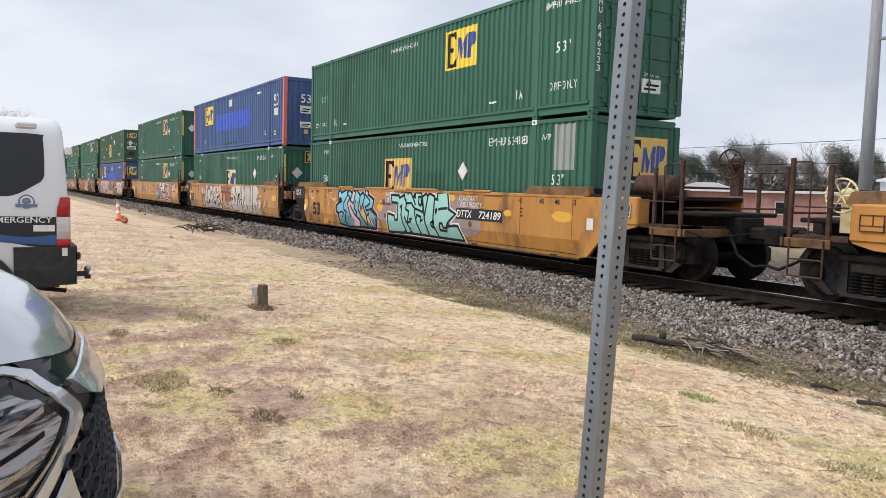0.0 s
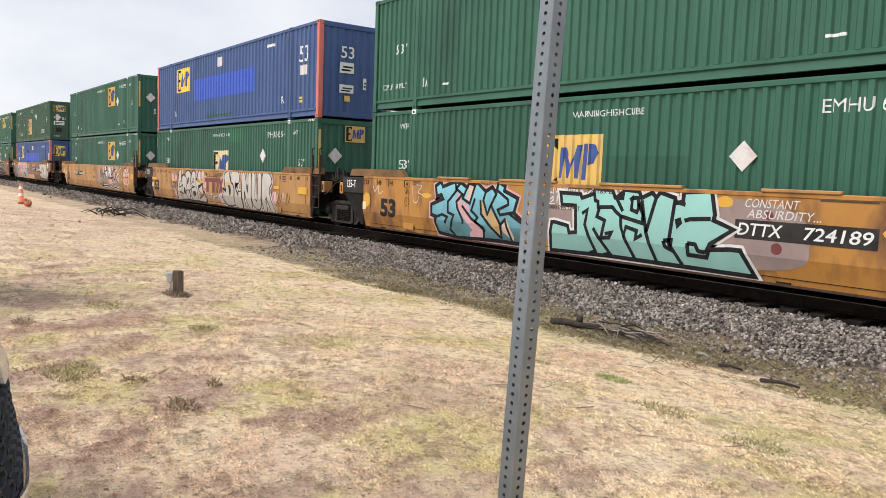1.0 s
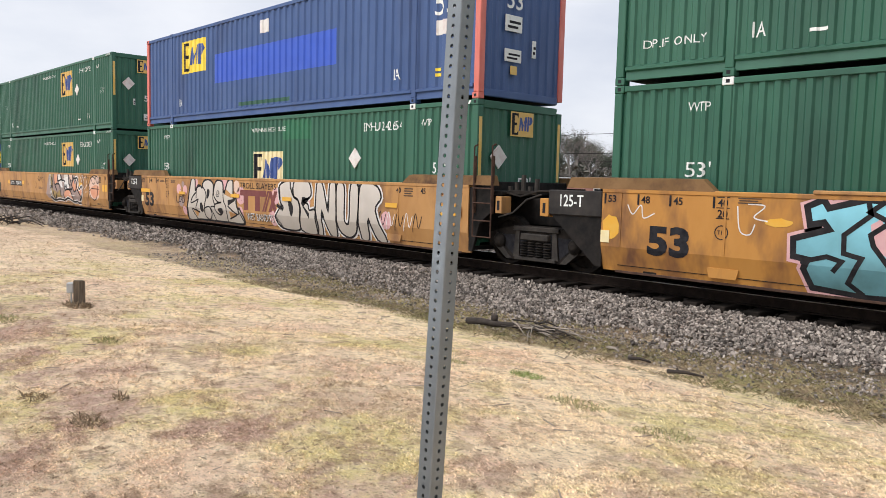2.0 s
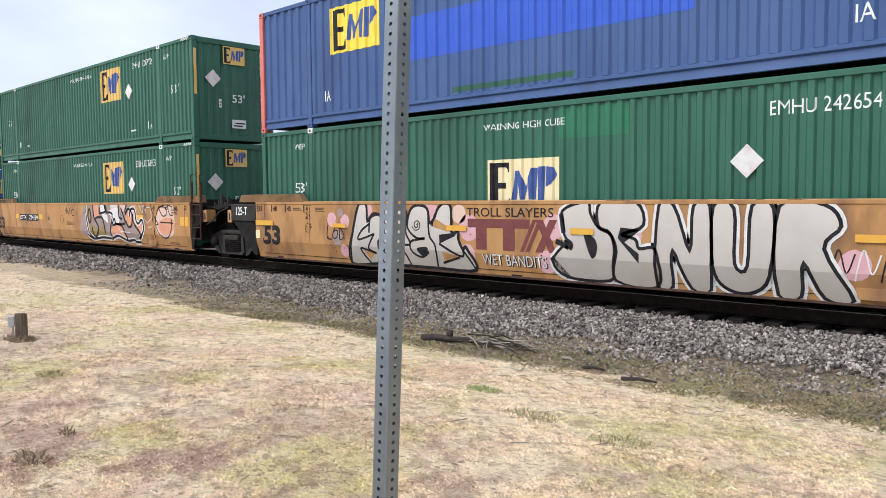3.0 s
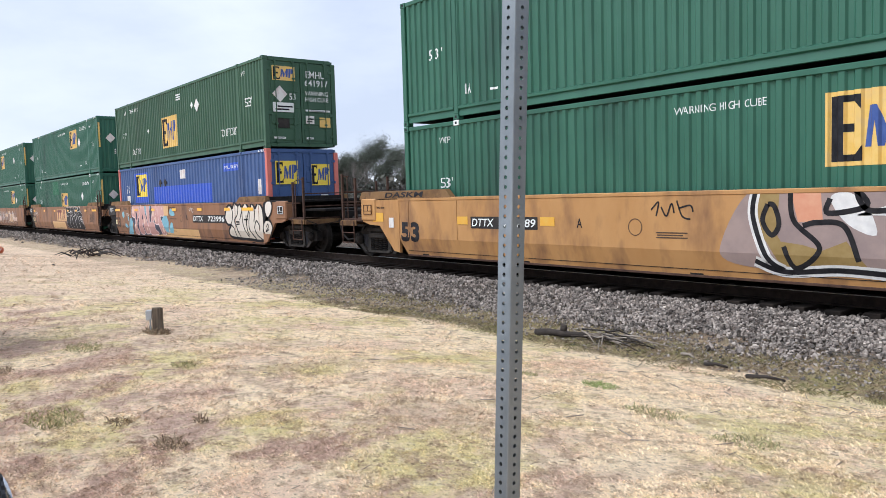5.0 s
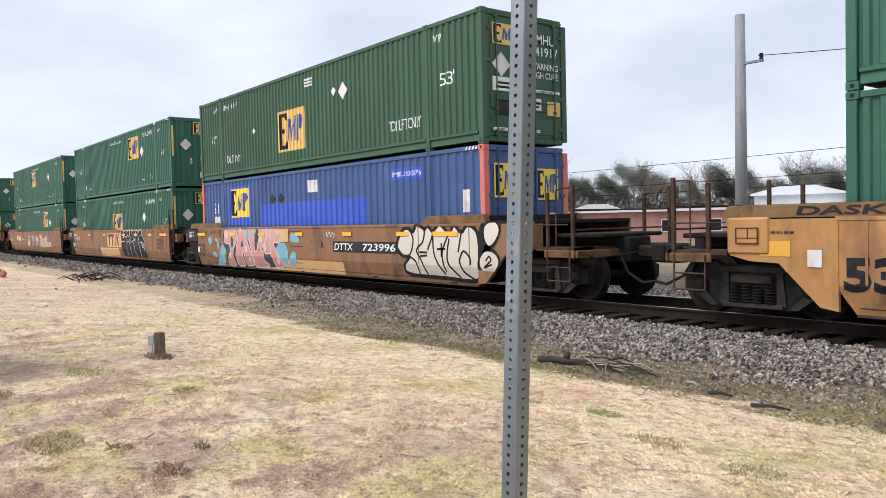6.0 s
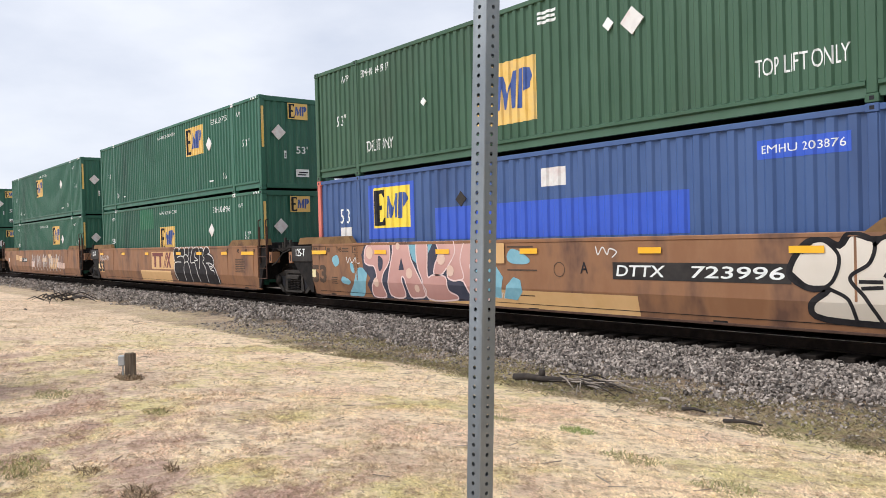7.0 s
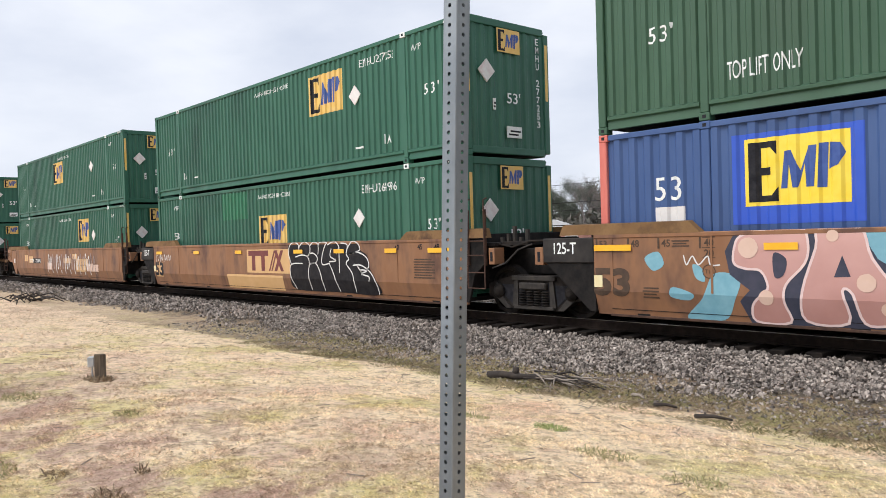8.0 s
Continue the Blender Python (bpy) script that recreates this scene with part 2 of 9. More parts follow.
def cut(bm, xs=(), zs=()):
    for x in xs:
        bmesh.ops.bisect_plane(bm, geom=bm.verts[:] + bm.edges[:] + bm.faces[:], plane_co=(x, 0, 0), plane_no=(1, 0, 0))
    for z in zs:
        bmesh.ops.bisect_plane(bm, geom=bm.verts[:] + bm.edges[:] + bm.faces[:], plane_co=(0, 0, z), plane_no=(0, 0, 1))
    return bm

# ---- ground and track ----
TRACK_Y = 12.2


def smooth(a, b, v):
    u = min(max((v - a) / (b - a), 0.0), 1.0)
    return u * u * (3 - 2 * u)


def lawn_z(x, y):
    z = -0.50 * smooth(2.5, 8.6, y)
    z -= 0.15 * smooth(5, 11, -x) * (1 - smooth(3.0, 8.0, y))
    z += 0.02 * noise.noise((x * 0.35, y * 0.35, 0)) + 0.010 * noise.noise((x * 1.3, y * 1.3, 3))
    return z


def bed_z(x, y):
    """Height of the ballast bed: a level top under the sleepers, slopes to both sides."""
    d = abs(y - TRACK_Y)
    return max(-0.215 - max(d - 1.45, 0) * 0.155, -0.9) + 0.03 * noise.noise((x * 0.9, y * 0.9, 7))


def ground_z(x, y):
    if y > TRACK_Y + 4:
        return -0.55 + 0.05 * noise.noise((x * 0.1, y * 0.1, 5))
    if y > TRACK_Y:
        return max(bed_z(x, y) - 0.06, -0.55)
    return max(lawn_z(x, y), bed_z(x, y) - 0.06) if y > 7.0 else lawn_z(x, y)


def sheet(name, xs, ys, fz, material, label):
    bm = bmesh.new()
    rows = [[bm.verts.new((x, y, fz(x, y))) for x in xs] for y in ys]
    for a, b in zip(rows, rows[1:]):
        for i in range(len(xs) - 1):
            bm.faces.new((a[i], a[i + 1], b[i + 1], b[i]))
    return tagged(part(name, bm, material, None, "", True), label, "ground", kind="structure")


def spaced(stops):
    out = []
    for a, b, s in stops:
        n = max(int(round((b - a) / s)), 1)
        out += [a + (b - a) * i / n for i in range(n)]
    return out + [stops[-1][1]]


def lawn_material(name, blades):
    """Dormant lawn: straw, pinkish brown and yellow-green in patches; bare mossy dirt along the track; dusty dirt far down the line."""
    m = bpy.data.materials.new(name)
    m.use_nodes = True
    n, l = m.node_tree.nodes, m.node_tree.links
    b = n["Principled BSDF"]
    b.inputs["Roughness"].default_value = 0.95
    b.inputs["Specular IOR Level"].default_value = 0.15
    co = n.new("ShaderNodeTexCoord")

    def ns(scale, lo, hi, detail=6, rough=0.6, stretch=None):
        t = n.new("ShaderNodeTexNoise")
        t.inputs["Scale"].default_value, t.inputs["Detail"].default_value, t.inputs["Roughness"].default_value = scale, detail, rough
        if stretch:
            mp = n.new("ShaderNodeMapping")
            mp.inputs["Scale"].default_value = stretch
            l.new(co.outputs["Object"], mp.inputs["Vector"])
            l.new(mp.outputs["Vector"], t.inputs["Vector"])
        else:
            l.new(co.outputs["Object"], t.inputs["Vector"])
        r = n.new("ShaderNodeMapRange")
        r.inputs["From Min"].default_value, r.inputs["From Max"].default_value = lo, hi
        l.new(t.outputs["Fac"], r.inputs["Value"])
        return r.outputs["Result"], t.outputs["Fac"]

    def mix(c1, c2, fac):
        mx = n.new("ShaderNodeMixRGB")
        for sock, c in (("Color1", c1), ("Color2", c2), ("Fac", fac)):
            if isinstance(c, tuple):
                mx.inputs[sock].default_value = (*c, 1)
            elif isinstance(c, float):
                mx.inputs[sock].default_value = c
            else:
                l.new(c, mx.inputs[sock])
        return mx.outputs["Color"]

    def math_node(op, a, b2=None):
        q = n.new("ShaderNodeMath")
        q.operation = op
        for i, v in enumerate((a, b2)):
            if v is None:
                continue
            if isinstance(v, (int, float)):
                q.inputs[i].default_value = v
            else:
                l.new(v, q.inputs[i])
        return q.outputs["Value"]

    col = mix((0.96, 0.765, 0.52), (0.86, 0.64, 0.46), ns(0.8, 0.47, 0.57, 8, 0.7)[0])
    green = ns(0.62, 0.485, 0.585, 9, 0.72)[0]
    col = mix(col, (0.70, 0.60, 0.27), math_node("MULTIPLY", green, 0.8))
    # thin, trampled, pinkish-brown grass on the near slope
    near = n.new("ShaderNodeMapRange")
    near.inputs["From Min"].default_value, near.inputs["From Max"].default_value = 5.0, 2.6
    near_y = n.new("ShaderNodeSeparateXYZ")
    l.new(co.outputs["Object"], near_y.inputs["Vector"])
    l.new(near_y.outputs["Y"], near.inputs["Value"])
    col = mix(col, (0.58, 0.40, 0.31), math_node("MULTIPLY", near.outputs["Result"], ns(0.95, 0.47, 0.56, 9, 0.74)[0]))
    col = mix(col, (0.27, 0.18, 0.125), ns(2.4, 0.56, 0.66, 9, 0.80)[0])
    col = mix(col, (0.95, 0.79, 0.555), ns(6.0, 0.53, 0.72, 6, 0.7)[0])
    col = mix(col, (0.25, 0.17, 0.115), ns(6.0, 0.585, 0.67, 8, 0.8)[0])
    sep = n.new("ShaderNodeSeparateXYZ")
    l.new(co.outputs["Object"], sep.inputs["Vector"])
    edge, edge_raw = ns(1.3, 0.0, 1.0, 9, 0.72)
    # dusty bare ground far down the line
    far = n.new("ShaderNodeMapRange")
    far.inputs["From Min"].default_value, far.inputs["From Max"].default_value = -14, -26
    l.new(sep.outputs["X"], far.inputs["Value"])
    col = mix(col, mix((0.86, 0.66, 0.47), (0.50, 0.36, 0.26), ns(0.75, 0.46, 0.66, 9, 0.75)[0]), far.outputs["Result"])
    # dirt strip beside the ballast
    yv = math_node("ADD", sep.outputs["Y"], math_node("MULTIPLY", math_node("SUBTRACT", edge_raw, 0.5), 2.4))
    dirt = n.new("ShaderNodeMapRange")
    dirt.inputs["From Min"].default_value, dirt.inputs["From Max"].default_value = 7.5, 7.8
    l.new(yv, dirt.inputs["Value"])
    soil = mix((0.14, 0.105, 0.075), (0.50, 0.38, 0.26), ns(2.2, 0.38, 0.64, 8, 0.7)[0])
    soil = mix(soil, (0.36, 0.31, 0.13), ns(1.1, 0.45, 0.62, 8, 0.7)[0])
    soil = mix(soil, (0.05, 0.038, 0.028), ns(11.0, 0.52, 0.66, 8, 0.75)[0])
    soil = mix(soil, (0.55, 0.47, 0.38), ns(19.0, 0.58, 0.68, 6, 0.7)[0])
    keep = math_node("SUBTRACT", 1.0, math_node("MULTIPLY", far.outputs["Result"], 0.55))
    col = mix(col, soil, math_node("MULTIPLY", dirt.outputs["Result"], keep))
    # ground under the ballast painted dark as gap shade; gravel beyond the track
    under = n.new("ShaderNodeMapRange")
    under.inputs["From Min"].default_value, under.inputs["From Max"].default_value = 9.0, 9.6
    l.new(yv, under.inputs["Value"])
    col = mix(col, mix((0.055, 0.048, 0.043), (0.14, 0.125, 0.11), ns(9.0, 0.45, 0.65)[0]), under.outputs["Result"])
    beyond = n.new("ShaderNodeMapRange")
    beyond.inputs["From Min"].default_value, beyond.inputs["From Max"].default_value = 23.0, 30.0
    l.new(yv, beyond.inputs["Value"])
    col = mix(col, mix((0.34, 0.28, 0.19), (0.22, 0.2, 0.11), ns(0.3, 0.4, 0.6)[0]), beyond.outputs["Result"])
    # clumps a hand wide
    clump = math_node("MULTIPLY", ns(7.5, 0.49, 0.60, 5, 0.7)[0], 0.55)
    col = mix(col, (0.34, 0.225, 0.14), clump)
    # fine straw grain
    col = mix(col, mix(col, (0.14, 0.09, 0.055), 0.8), ns(24.0, 0.535, 0.65, 6, 0.78)[0])
    col = mix(col, mix(col, (0.9, 0.78, 0.55), 0.5), ns(50.0, 0.58, 0.72, 4, 0.6)[0])
    if blades:
        geo, mr, hs = n.new("ShaderNodeNewGeometry"), n.new("ShaderNodeMapRange"), n.new("ShaderNodeHueSaturation")
        mr.inputs["To Min"].default_value, mr.inputs["To Max"].default_value = 0.6, 1.4
        l.new(geo.outputs["Random Per Island"], mr.inputs["Value"])
        l.new(mr.outputs["Result"], hs.inputs["Value"])
        l.new(col, hs.inputs["Color"])
        col = hs.outputs["Color"]
    l.new(col, b.inputs["Base Color"])
    bp = n.new("ShaderNodeBump")
    bp.inputs["Strength"].default_value, bp.inputs["Distance"].default_value = 0.8, 0.03
    l.new(ns(22.0, 0.3, 0.7, 8, 0.75)[0], bp.inputs["Height"])
    if not blades:
        l.new(bp.outputs["Normal"], b.inputs["Normal"])
    return m


LAWN = lawn_material("dry_lawn", False)
ground = sheet("ground", spaced([(-3000, -120, 480), (-120, -40, 8), (-40, -16, 0.8), (-16, 3, 0.2), (3, 30, 1.5), (30, 600, 60)]),
               spaced([(-600, -30, 60), (-30, -3, 1.5), (-3, 10.5, 0.2), (10.5, 17, 0.5), (17, 100, 6), (100, 3000, 300)]), ground_z, LAWN, "dry straw-coloured winter lawn with greenish patches")
STEEL = mat("rail_steel", (0.018, 0.013, 0.011), (0.035, 0.025, 0.02), 8, rough=0.85, gloss=0.12)
RAILHEAD = mat("worn_rail_head", (0.42, 0.40, 0.38), rough=0.3, metal=1.0)
TIE = mat("creosoted_wood", (0.012, 0.010, 0.009), (0.028, 0.022, 0.018), 5, rough=0.9, bump=0.4, bump_scale=30, stretch=(1, 0.15, 1), random_tint=0.3, gloss=0.12)
track = tagged(new("railway_track"), "straight railway track on dark wooden ties in ballast", "track", kind="structure")
for i, y in enumerate((TRACK_Y - 0.753, TRACK_Y + 0.753)):
    bm = bmesh.new()
    for a, b, z0, z1 in ((-0.07, 0.07, -0.172, -0.15), (-0.012, 0.012, -0.15, -0.04), (-0.036, 0.036, -0.04, -0.006)):
        box(bm, -400, 120, y + a, y + b, z0, z1)
    r = part("rail", bm, STEEL, track, "rusty steel rail")
    part("rail_head", boxes((-400, 120, y - 0.03, y + 0.03, -0.004, 0.0)), RAILHEAD, r, "shiny worn running surface")

# ---- the train ----
LEN, HIGH, WIDE = 16.154, 2.896, 2.591
SIDE_Y = -1.51                      # near side of a well, from the track's middle
FACE_Y = -1.295                     # near side of a container
LOW_Z, UP_Z = 0.335, 3.24
STACK_X = [-28.62, -47.95, -67.41, -91.08, -110.51, -129.94, -153.6]
movers = []                         # (thing, x at the start, y, z)


def travel(t):
    return 10.5 * t - 0.017 * t * t


def moving(ob, x, y, z):
    ob.matrix_basis = pose(x, y, z)
    movers.append((ob, x, y, z))
    return ob


def wave(x, pitch, depth):
    u = (x / pitch) % 1.0
    if u < 0.36:
        return 0.0
    if u < 0.5:
        return depth * (u - 0.36) / 0.14
    if u < 0.86:
        return depth
    return depth * (1.0 - u) / 0.14


def wave_breaks(x0, x1, pitch):
    out = []
    k = math.floor(x0 / pitch)
    while k * pitch < x1:
        out += [x for x in (pitch * (k + u) for u in (0.0, 0.36, 0.5, 0.86)) if x0 + 1e-4 < x < x1 - 1e-4]
        k += 1
    return out


def wavy(x0, x1, z0, z1, pitch, depth, y=0.0):
    """A corrugated sheet in x, z that bulges towards -y."""
    xs = [x0] + wave_breaks(x0, x1, pitch) + [x1]
    bm = bmesh.new()
    lo = [bm.verts.new((x, y + wave(x, pitch, depth), z0)) for x in xs]
    hi = [bm.verts.new((x, y + wave(x, pitch, depth), z1)) for x in xs]
    for i in range(len(xs) - 1):
        bm.faces.new((lo[i], lo[i + 1], hi[i + 1], hi[i]))
    return bm


def drape(bm, pitch, depth, y):
    """Lay flat paint on the corrugated sheet."""
    xs = [v.co.x for v in bm.verts]
    cut(bm, wave_breaks(min(xs), max(xs), pitch))
    for v in bm.verts:
        v.co.y = y + wave(v.co.x, pitch, depth)
    return bm


def logo(x0, x1, z0, z1):
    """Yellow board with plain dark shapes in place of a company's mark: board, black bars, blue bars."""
    w, h = x1 - x0, z1 - z0
    board = poly([(x0, z0), (x1, z0), (x1, z1), (x0, z1)])

    def r(a, b, c, d):
        return poly([(x0 + w * a, z0 + h * c), (x0 + w * b, z0 + h * c), (x0 + w * b, z0 + h * d), (x0 + w * a, z0 + h * d)])

    q = lambda *p: poly([(x0 + w * a, z0 + h * c) for a, c in p])
    black = (r(.05, .17, .06, .94), q((.17, .06), (.34, .06), (.34, .27), (.28, .15), (.17, .15)), r(.17, .27, .45, .56), q((.17, .94), (.33, .94), (.33, .74), (.27, .85), (.17, .85)))
    blue = (q((.36, .24), (.40, .78), (.47, .78), (.55, .48), (.63, .82), (.71, .82), (.68, .24), (.60, .24), (.59, .58), (.53, .24), (.48, .24), (.45, .58), (.42, .24)),
            q((.71, .22), (.79, .22), (.81, .84), (.73, .84)), q((.82, .84), (.92, .82), (.96, .68), (.90, .52), (.81, .47)))
    return board, black, blue


SHARED = {}


def shared(key, name, make, material, parent, label="", m=None, smooth=False):
    """A part whose mesh is built once and used by all alike things."""
    if key not in SHARED:
        ob = part(name, make(), material, parent, label, smooth)
        SHARED[key] = ob
    else:
        ob = new(name, SHARED[key].data)
        ob.parent = parent
        if label:
            tagged(ob, label)
    if m is not None:
        ob.matrix_basis = m
    return ob


def container(x, z, style, label, spec):
    """A 53-foot box. style: colour, pitch of the ribs, end, posts; spec: paint on it."""
    base = style["paint"]
    key = style["key"]
    pitch, depth = style["pitch"], 0.036
    ob = tagged(new("shipping_container"), label, "container", "containers on the train")
    skin = 0.022
    z0, z1 = 0.30, 2.80
    post_x = ((0.0, 0.15), (1.91, 2.05), (LEN - 2.05, LEN - 1.91), (LEN - 0.15, LEN))

    # walls between the posts
    for i, (a, b) in enumerate(((0.15, 1.91), (2.05, LEN - 2.05), (LEN - 1.91, LEN - 0.15))):
        shared((key, "side", i), "side_panel", lambda: wavy(a, b, z0, z1, pitch, depth, skin), base, ob)
    shared((key, "far"), "side_panel", lambda: wavy(0.15, LEN - 0.15, z0, z1, pitch, depth, 0.0), base, ob, m=pose(LEN, WIDE - skin, 0, 0, 0, 180))
    # frame
    corner = style.get("corner", base)
    for i, (a, b) in enumerate(post_x):
        end = i in (0, 3)
        shared((key, "post", i), "corner_post" if end else "lift_post",
               lambda: boxes((a, b, 0.0 if end else 0.004, 0.16 if end else 0.08, 0.12, HIGH - 0.12), bevel=0.012), corner if end else base, ob)
        shared((key, "postfar", i), "corner_post" if end else "lift_post",
               lambda: boxes((a, b, WIDE - 0.16, WIDE, 0.12, HIGH - 0.12), bevel=0.012), corner if end else base, ob)
    for i, cx in enumerate((0.0, 1.89, LEN - 2.07, LEN - 0.18)):
        for j, cz in enumerate((0.0, HIGH - 0.12)):
            m_cast = WHITE if style.get("white_cast") and i in (1, 2) and j == 1 else corner if i in (0, 3) else base
            shared((key, "cast", i, j), "corner_casting", lambda: join_bm(
                boxes((cx, cx + 0.18, -0.006, 0.16, cz, cz + 0.118), bevel=0.008)), m_cast, ob)
            shared((key, "hole"), "casting_hole", lambda: boxes((-0.035, 0.035, -0.009, 0.01, -0.03, 0.03), bevel=0.006), BLACK, ob,
                   m=pose(cx + 0.09, 0, cz + 0.06))
    shared((key, "toprail"), "top_rail", lambda: boxes((0.18, LEN - 0.18, 0.006, 0.08, 2.79, HIGH - 0.012), (0.18, LEN - 0.18, WIDE - 0.08, WIDE, 2.79, HIGH - 0.012), bevel=0.01), base, ob)

    def low_rail():
        bm = bmesh.new()
        for a, b in ((0.18, 1.90), (2.06, LEN - 2.06), (LEN - 1.90, LEN - 0.18)):
            v = [[bm.verts.new((xx, yy, zz)) for yy, zz in ((0.055, 0.31), (0.004, 0.285), (0.004, 0.235), (0.045, 0.21), (0.03, 0.075), (0.1, 0.07))] for xx in (a, b)]
            for k in range(5):
                bm.faces.new((v[0][k], v[0][k + 1], v[1][k + 1], v[1][k]))
            bm.faces.new(v[0][::-1])
            bm.faces.new(v[1])
        box(bm, 0.18, LEN - 0.18, WIDE - 0.1, WIDE, 0.07, 0.31)
        bmesh.ops.recalc_face_normals(bm, faces=bm.faces)
        return bm
    shared((key, "lowrail"), "bottom_rail", low_rail, base, ob)
    shared((key, "roof"), "roof", lambda: boxes((0.1, LEN - 0.1, 0.05, WIDE - 0.05, 2.83, 2.872)), base, ob)
    shared((key, "floor"), "floor_frame", lambda: boxes((0.1, LEN - 0.1, 0.06, WIDE - 0.06, 0.09, 0.15)), RUBBER_DARK, ob)
    shared((key, "back"), "end_wall", lambda: wavy(0.16, WIDE - 0.16, 0.12, 2.79, 0.26, 0.03, 0.03), base, ob, m=pose(0, WIDE, 0, 0, 0, -90))

    # the end that faces the way the train goes
    face = pose(LEN, 0, 0, 0, 0, 90)
    end = style["end"]
    if end == "wall":
        shared((key, "front"), "end_wall", lambda: join_bm(wavy(0.16, WIDE - 0.16, 0.20, 2.74, 0.26, 0.03, 0.03)), base, ob, m=face)
        shared((key, "sill"), "end_sill", lambda: boxes((0.17, WIDE - 0.17, 0.005, 0.1, 0.06, 0.21), bevel=0.012), base, ob, m=face)
        shared((key, "header"), "end_header", lambda: boxes((0.17, WIDE - 0.17, 0.005, 0.1, 2.73, HIGH - 0.01), bevel=0.012), base, ob, m=face)
    else:
        shared((key, "sill"), "door_sill", lambda: boxes((0.17, WIDE - 0.17, 0.005, 0.1, 0.05, 0.17), bevel=0.012), base, ob, m=face)
        shared((key, "header"), "door_header", lambda: boxes((0.17, WIDE - 0.17, 0.005, 0.1, 2.76, HIGH - 0.01), bevel=0.012), base, ob, m=face)
        for k, (a, b) in enumerate(((0.17, 1.28), (1.31, WIDE - 0.17))):
            def leaf():
                bm = bmesh.new()
                box(bm, a, b, 0.03, 0.09, 0.18, 2.75)
                n = 5
                step = (2.75 - 0.18) / n
                for i in range(n):
                    zz = 0.18 + i * step
                    box(bm, a + 0.08, b - 0.08, 0.012, 0.03, zz + 0.07, zz + step - 0.07, bevel=0.011)
                return bm
            d = shared((key, "leaf", k), "door", leaf, base, ob, m=face)
            for r in ((a + 0.24, b - 0.24)):
                def bar():
                    bm = bmesh.new()
                    rod(bm, (r, -0.012, 0.1), (r, -0.012, 2.83), 0.017, 8)
                    for zz in (0.2, 0.75, 1.5, 2.2, 2.72):
                        box(bm, r - 0.05, r + 0.05, -0.02, 0.02, zz, zz + 0.05)
                    rod(bm, (r, -0.03, 0.98), (r + 0.3 * (1 if r < (a + b) / 2 else -1), -0.03, 0.95), 0.012, 6)
                    return bm
                shared((key, "bar", k, round(r, 2)), "lock_rod", bar, style.get("rods", base), d)
            for zz in (0.35, 1.05, 1.75, 2.45):
                shared((key, "hinge", k, zz), "hinge", lambda: boxes(((0.12 if k == 0 else WIDE - 0.26), (0.26 if k == 0 else WIDE - 0.12), -0.004, 0.03, zz, zz + 0.09), bevel=0.006), base, d)

    # paint and plates
    def side_paint(name, bm, material, label="", lift=0.004):
        return part(name, drape(bm, pitch, depth, skin - lift), material, ob, label)

    for item in spec:
        kind, a = item[0], item[1:]
        if kind == "logo":
            board, black, blue = logo(*a[:4])
            mats = a[4] if len(a) > 4 else (SIGN_YELLOW, BLACK, SIGN_BLUE)
            side_paint("sign_board", board, mats[0], "yellow company sign with plain dark shapes")
            for piece in black:
                side_paint("sign_bar", piece, mats[1], "", 0.007)
            for piece in blue:
                side_paint("sign_shape", piece, mats[2], "", 0.007)
        elif kind == "text":
            s, x0, x1, za, zb = a[:5]
            wording(drape(letters(s, x0, x1, za, zb, 0.0), pitch, depth, skin - 0.006), WHITE, ob, "white painted letter")
        elif kind == "patch":
            x0, x1, za, zb, m = a[:5]
            side_paint("paint_patch", poly([(x0, za), (x1, za), (x1, zb), (x0, zb)]), m, "", 0.003)
        elif kind == "diamond":
            cx, cz, r = a[:3]
            p = part("placard_holder", prism(bmesh.new(), [(cx - r, cz), (cx, cz - r), (cx + r, cz), (cx, cz + r)], skin - 0.012, skin + 0.01), a[3] if len(a) > 3 else PLACARD, ob,
                     "pale diamond placard holder")
        elif kind == "hazard":
            for cx in a[0]:
                wording(join_bm(*[poly([(cx + k * 0.11, 2.80), (cx + 0.05 + k * 0.11, 2.80), (cx + 0.09 + k * 0.11, 2.87), (cx + 0.04 + k * 0.11, 2.87)]) for k in range(4)]),
                     WHITE, ob, "pale slanted edge stripe", pose(0, 0.001, 0), "stripe")
        elif kind == "end_text":
            s, y0, y1, za, zb = a[:5]
            wording(letters(s, y0, y1, za, zb, 0.01), WHITE, ob, "white painted letter", pose(LEN + 0.002, 0, 0, 0, 0, 90))
        elif kind == "end_column":
            s, y0, z_top, h, w = a
            for k, ch in enumerate(s):
                if ch != " ":
                    part("lettering", letters(ch, y0, y0 + w, z_top - (k + 1) * h * 1.3 + h * 0.3, z_top - k * h * 1.3, 0.012), WHITE, ob).matrix_basis = pose(LEN + 0.002, 0, 0, 0, 0, 90)
        elif kind == "end_logo":
            board, black, blue = logo(*a[:4])
            mm = pose(LEN + 0.003, 0, 0, 0, 0, 90)
            mats = a[4] if len(a) > 4 else (SIGN_YELLOW, BLACK, SIGN_BLUE)
            part("sign_board", board, mats[0], ob, "yellow company sign with plain dark shapes").matrix_basis = mm
            for piece in black:
                part("sign_bar", piece, mats[1], ob).matrix_basis = pose(LEN + 0.006, 0, 0, 0, 0, 90)
            for piece in blue:
                part("sign_shape", piece, mats[2], ob).matrix_basis = pose(LEN + 0.006, 0, 0, 0, 0, 90)
        elif kind == "end_plate":
            y0, y1, za, zb, m = a[:5]
            part("plate", boxes((y0, y1, -0.006, 0.02, za, zb)), m, ob, a[5] if len(a) > 5 else "").matrix_basis = face
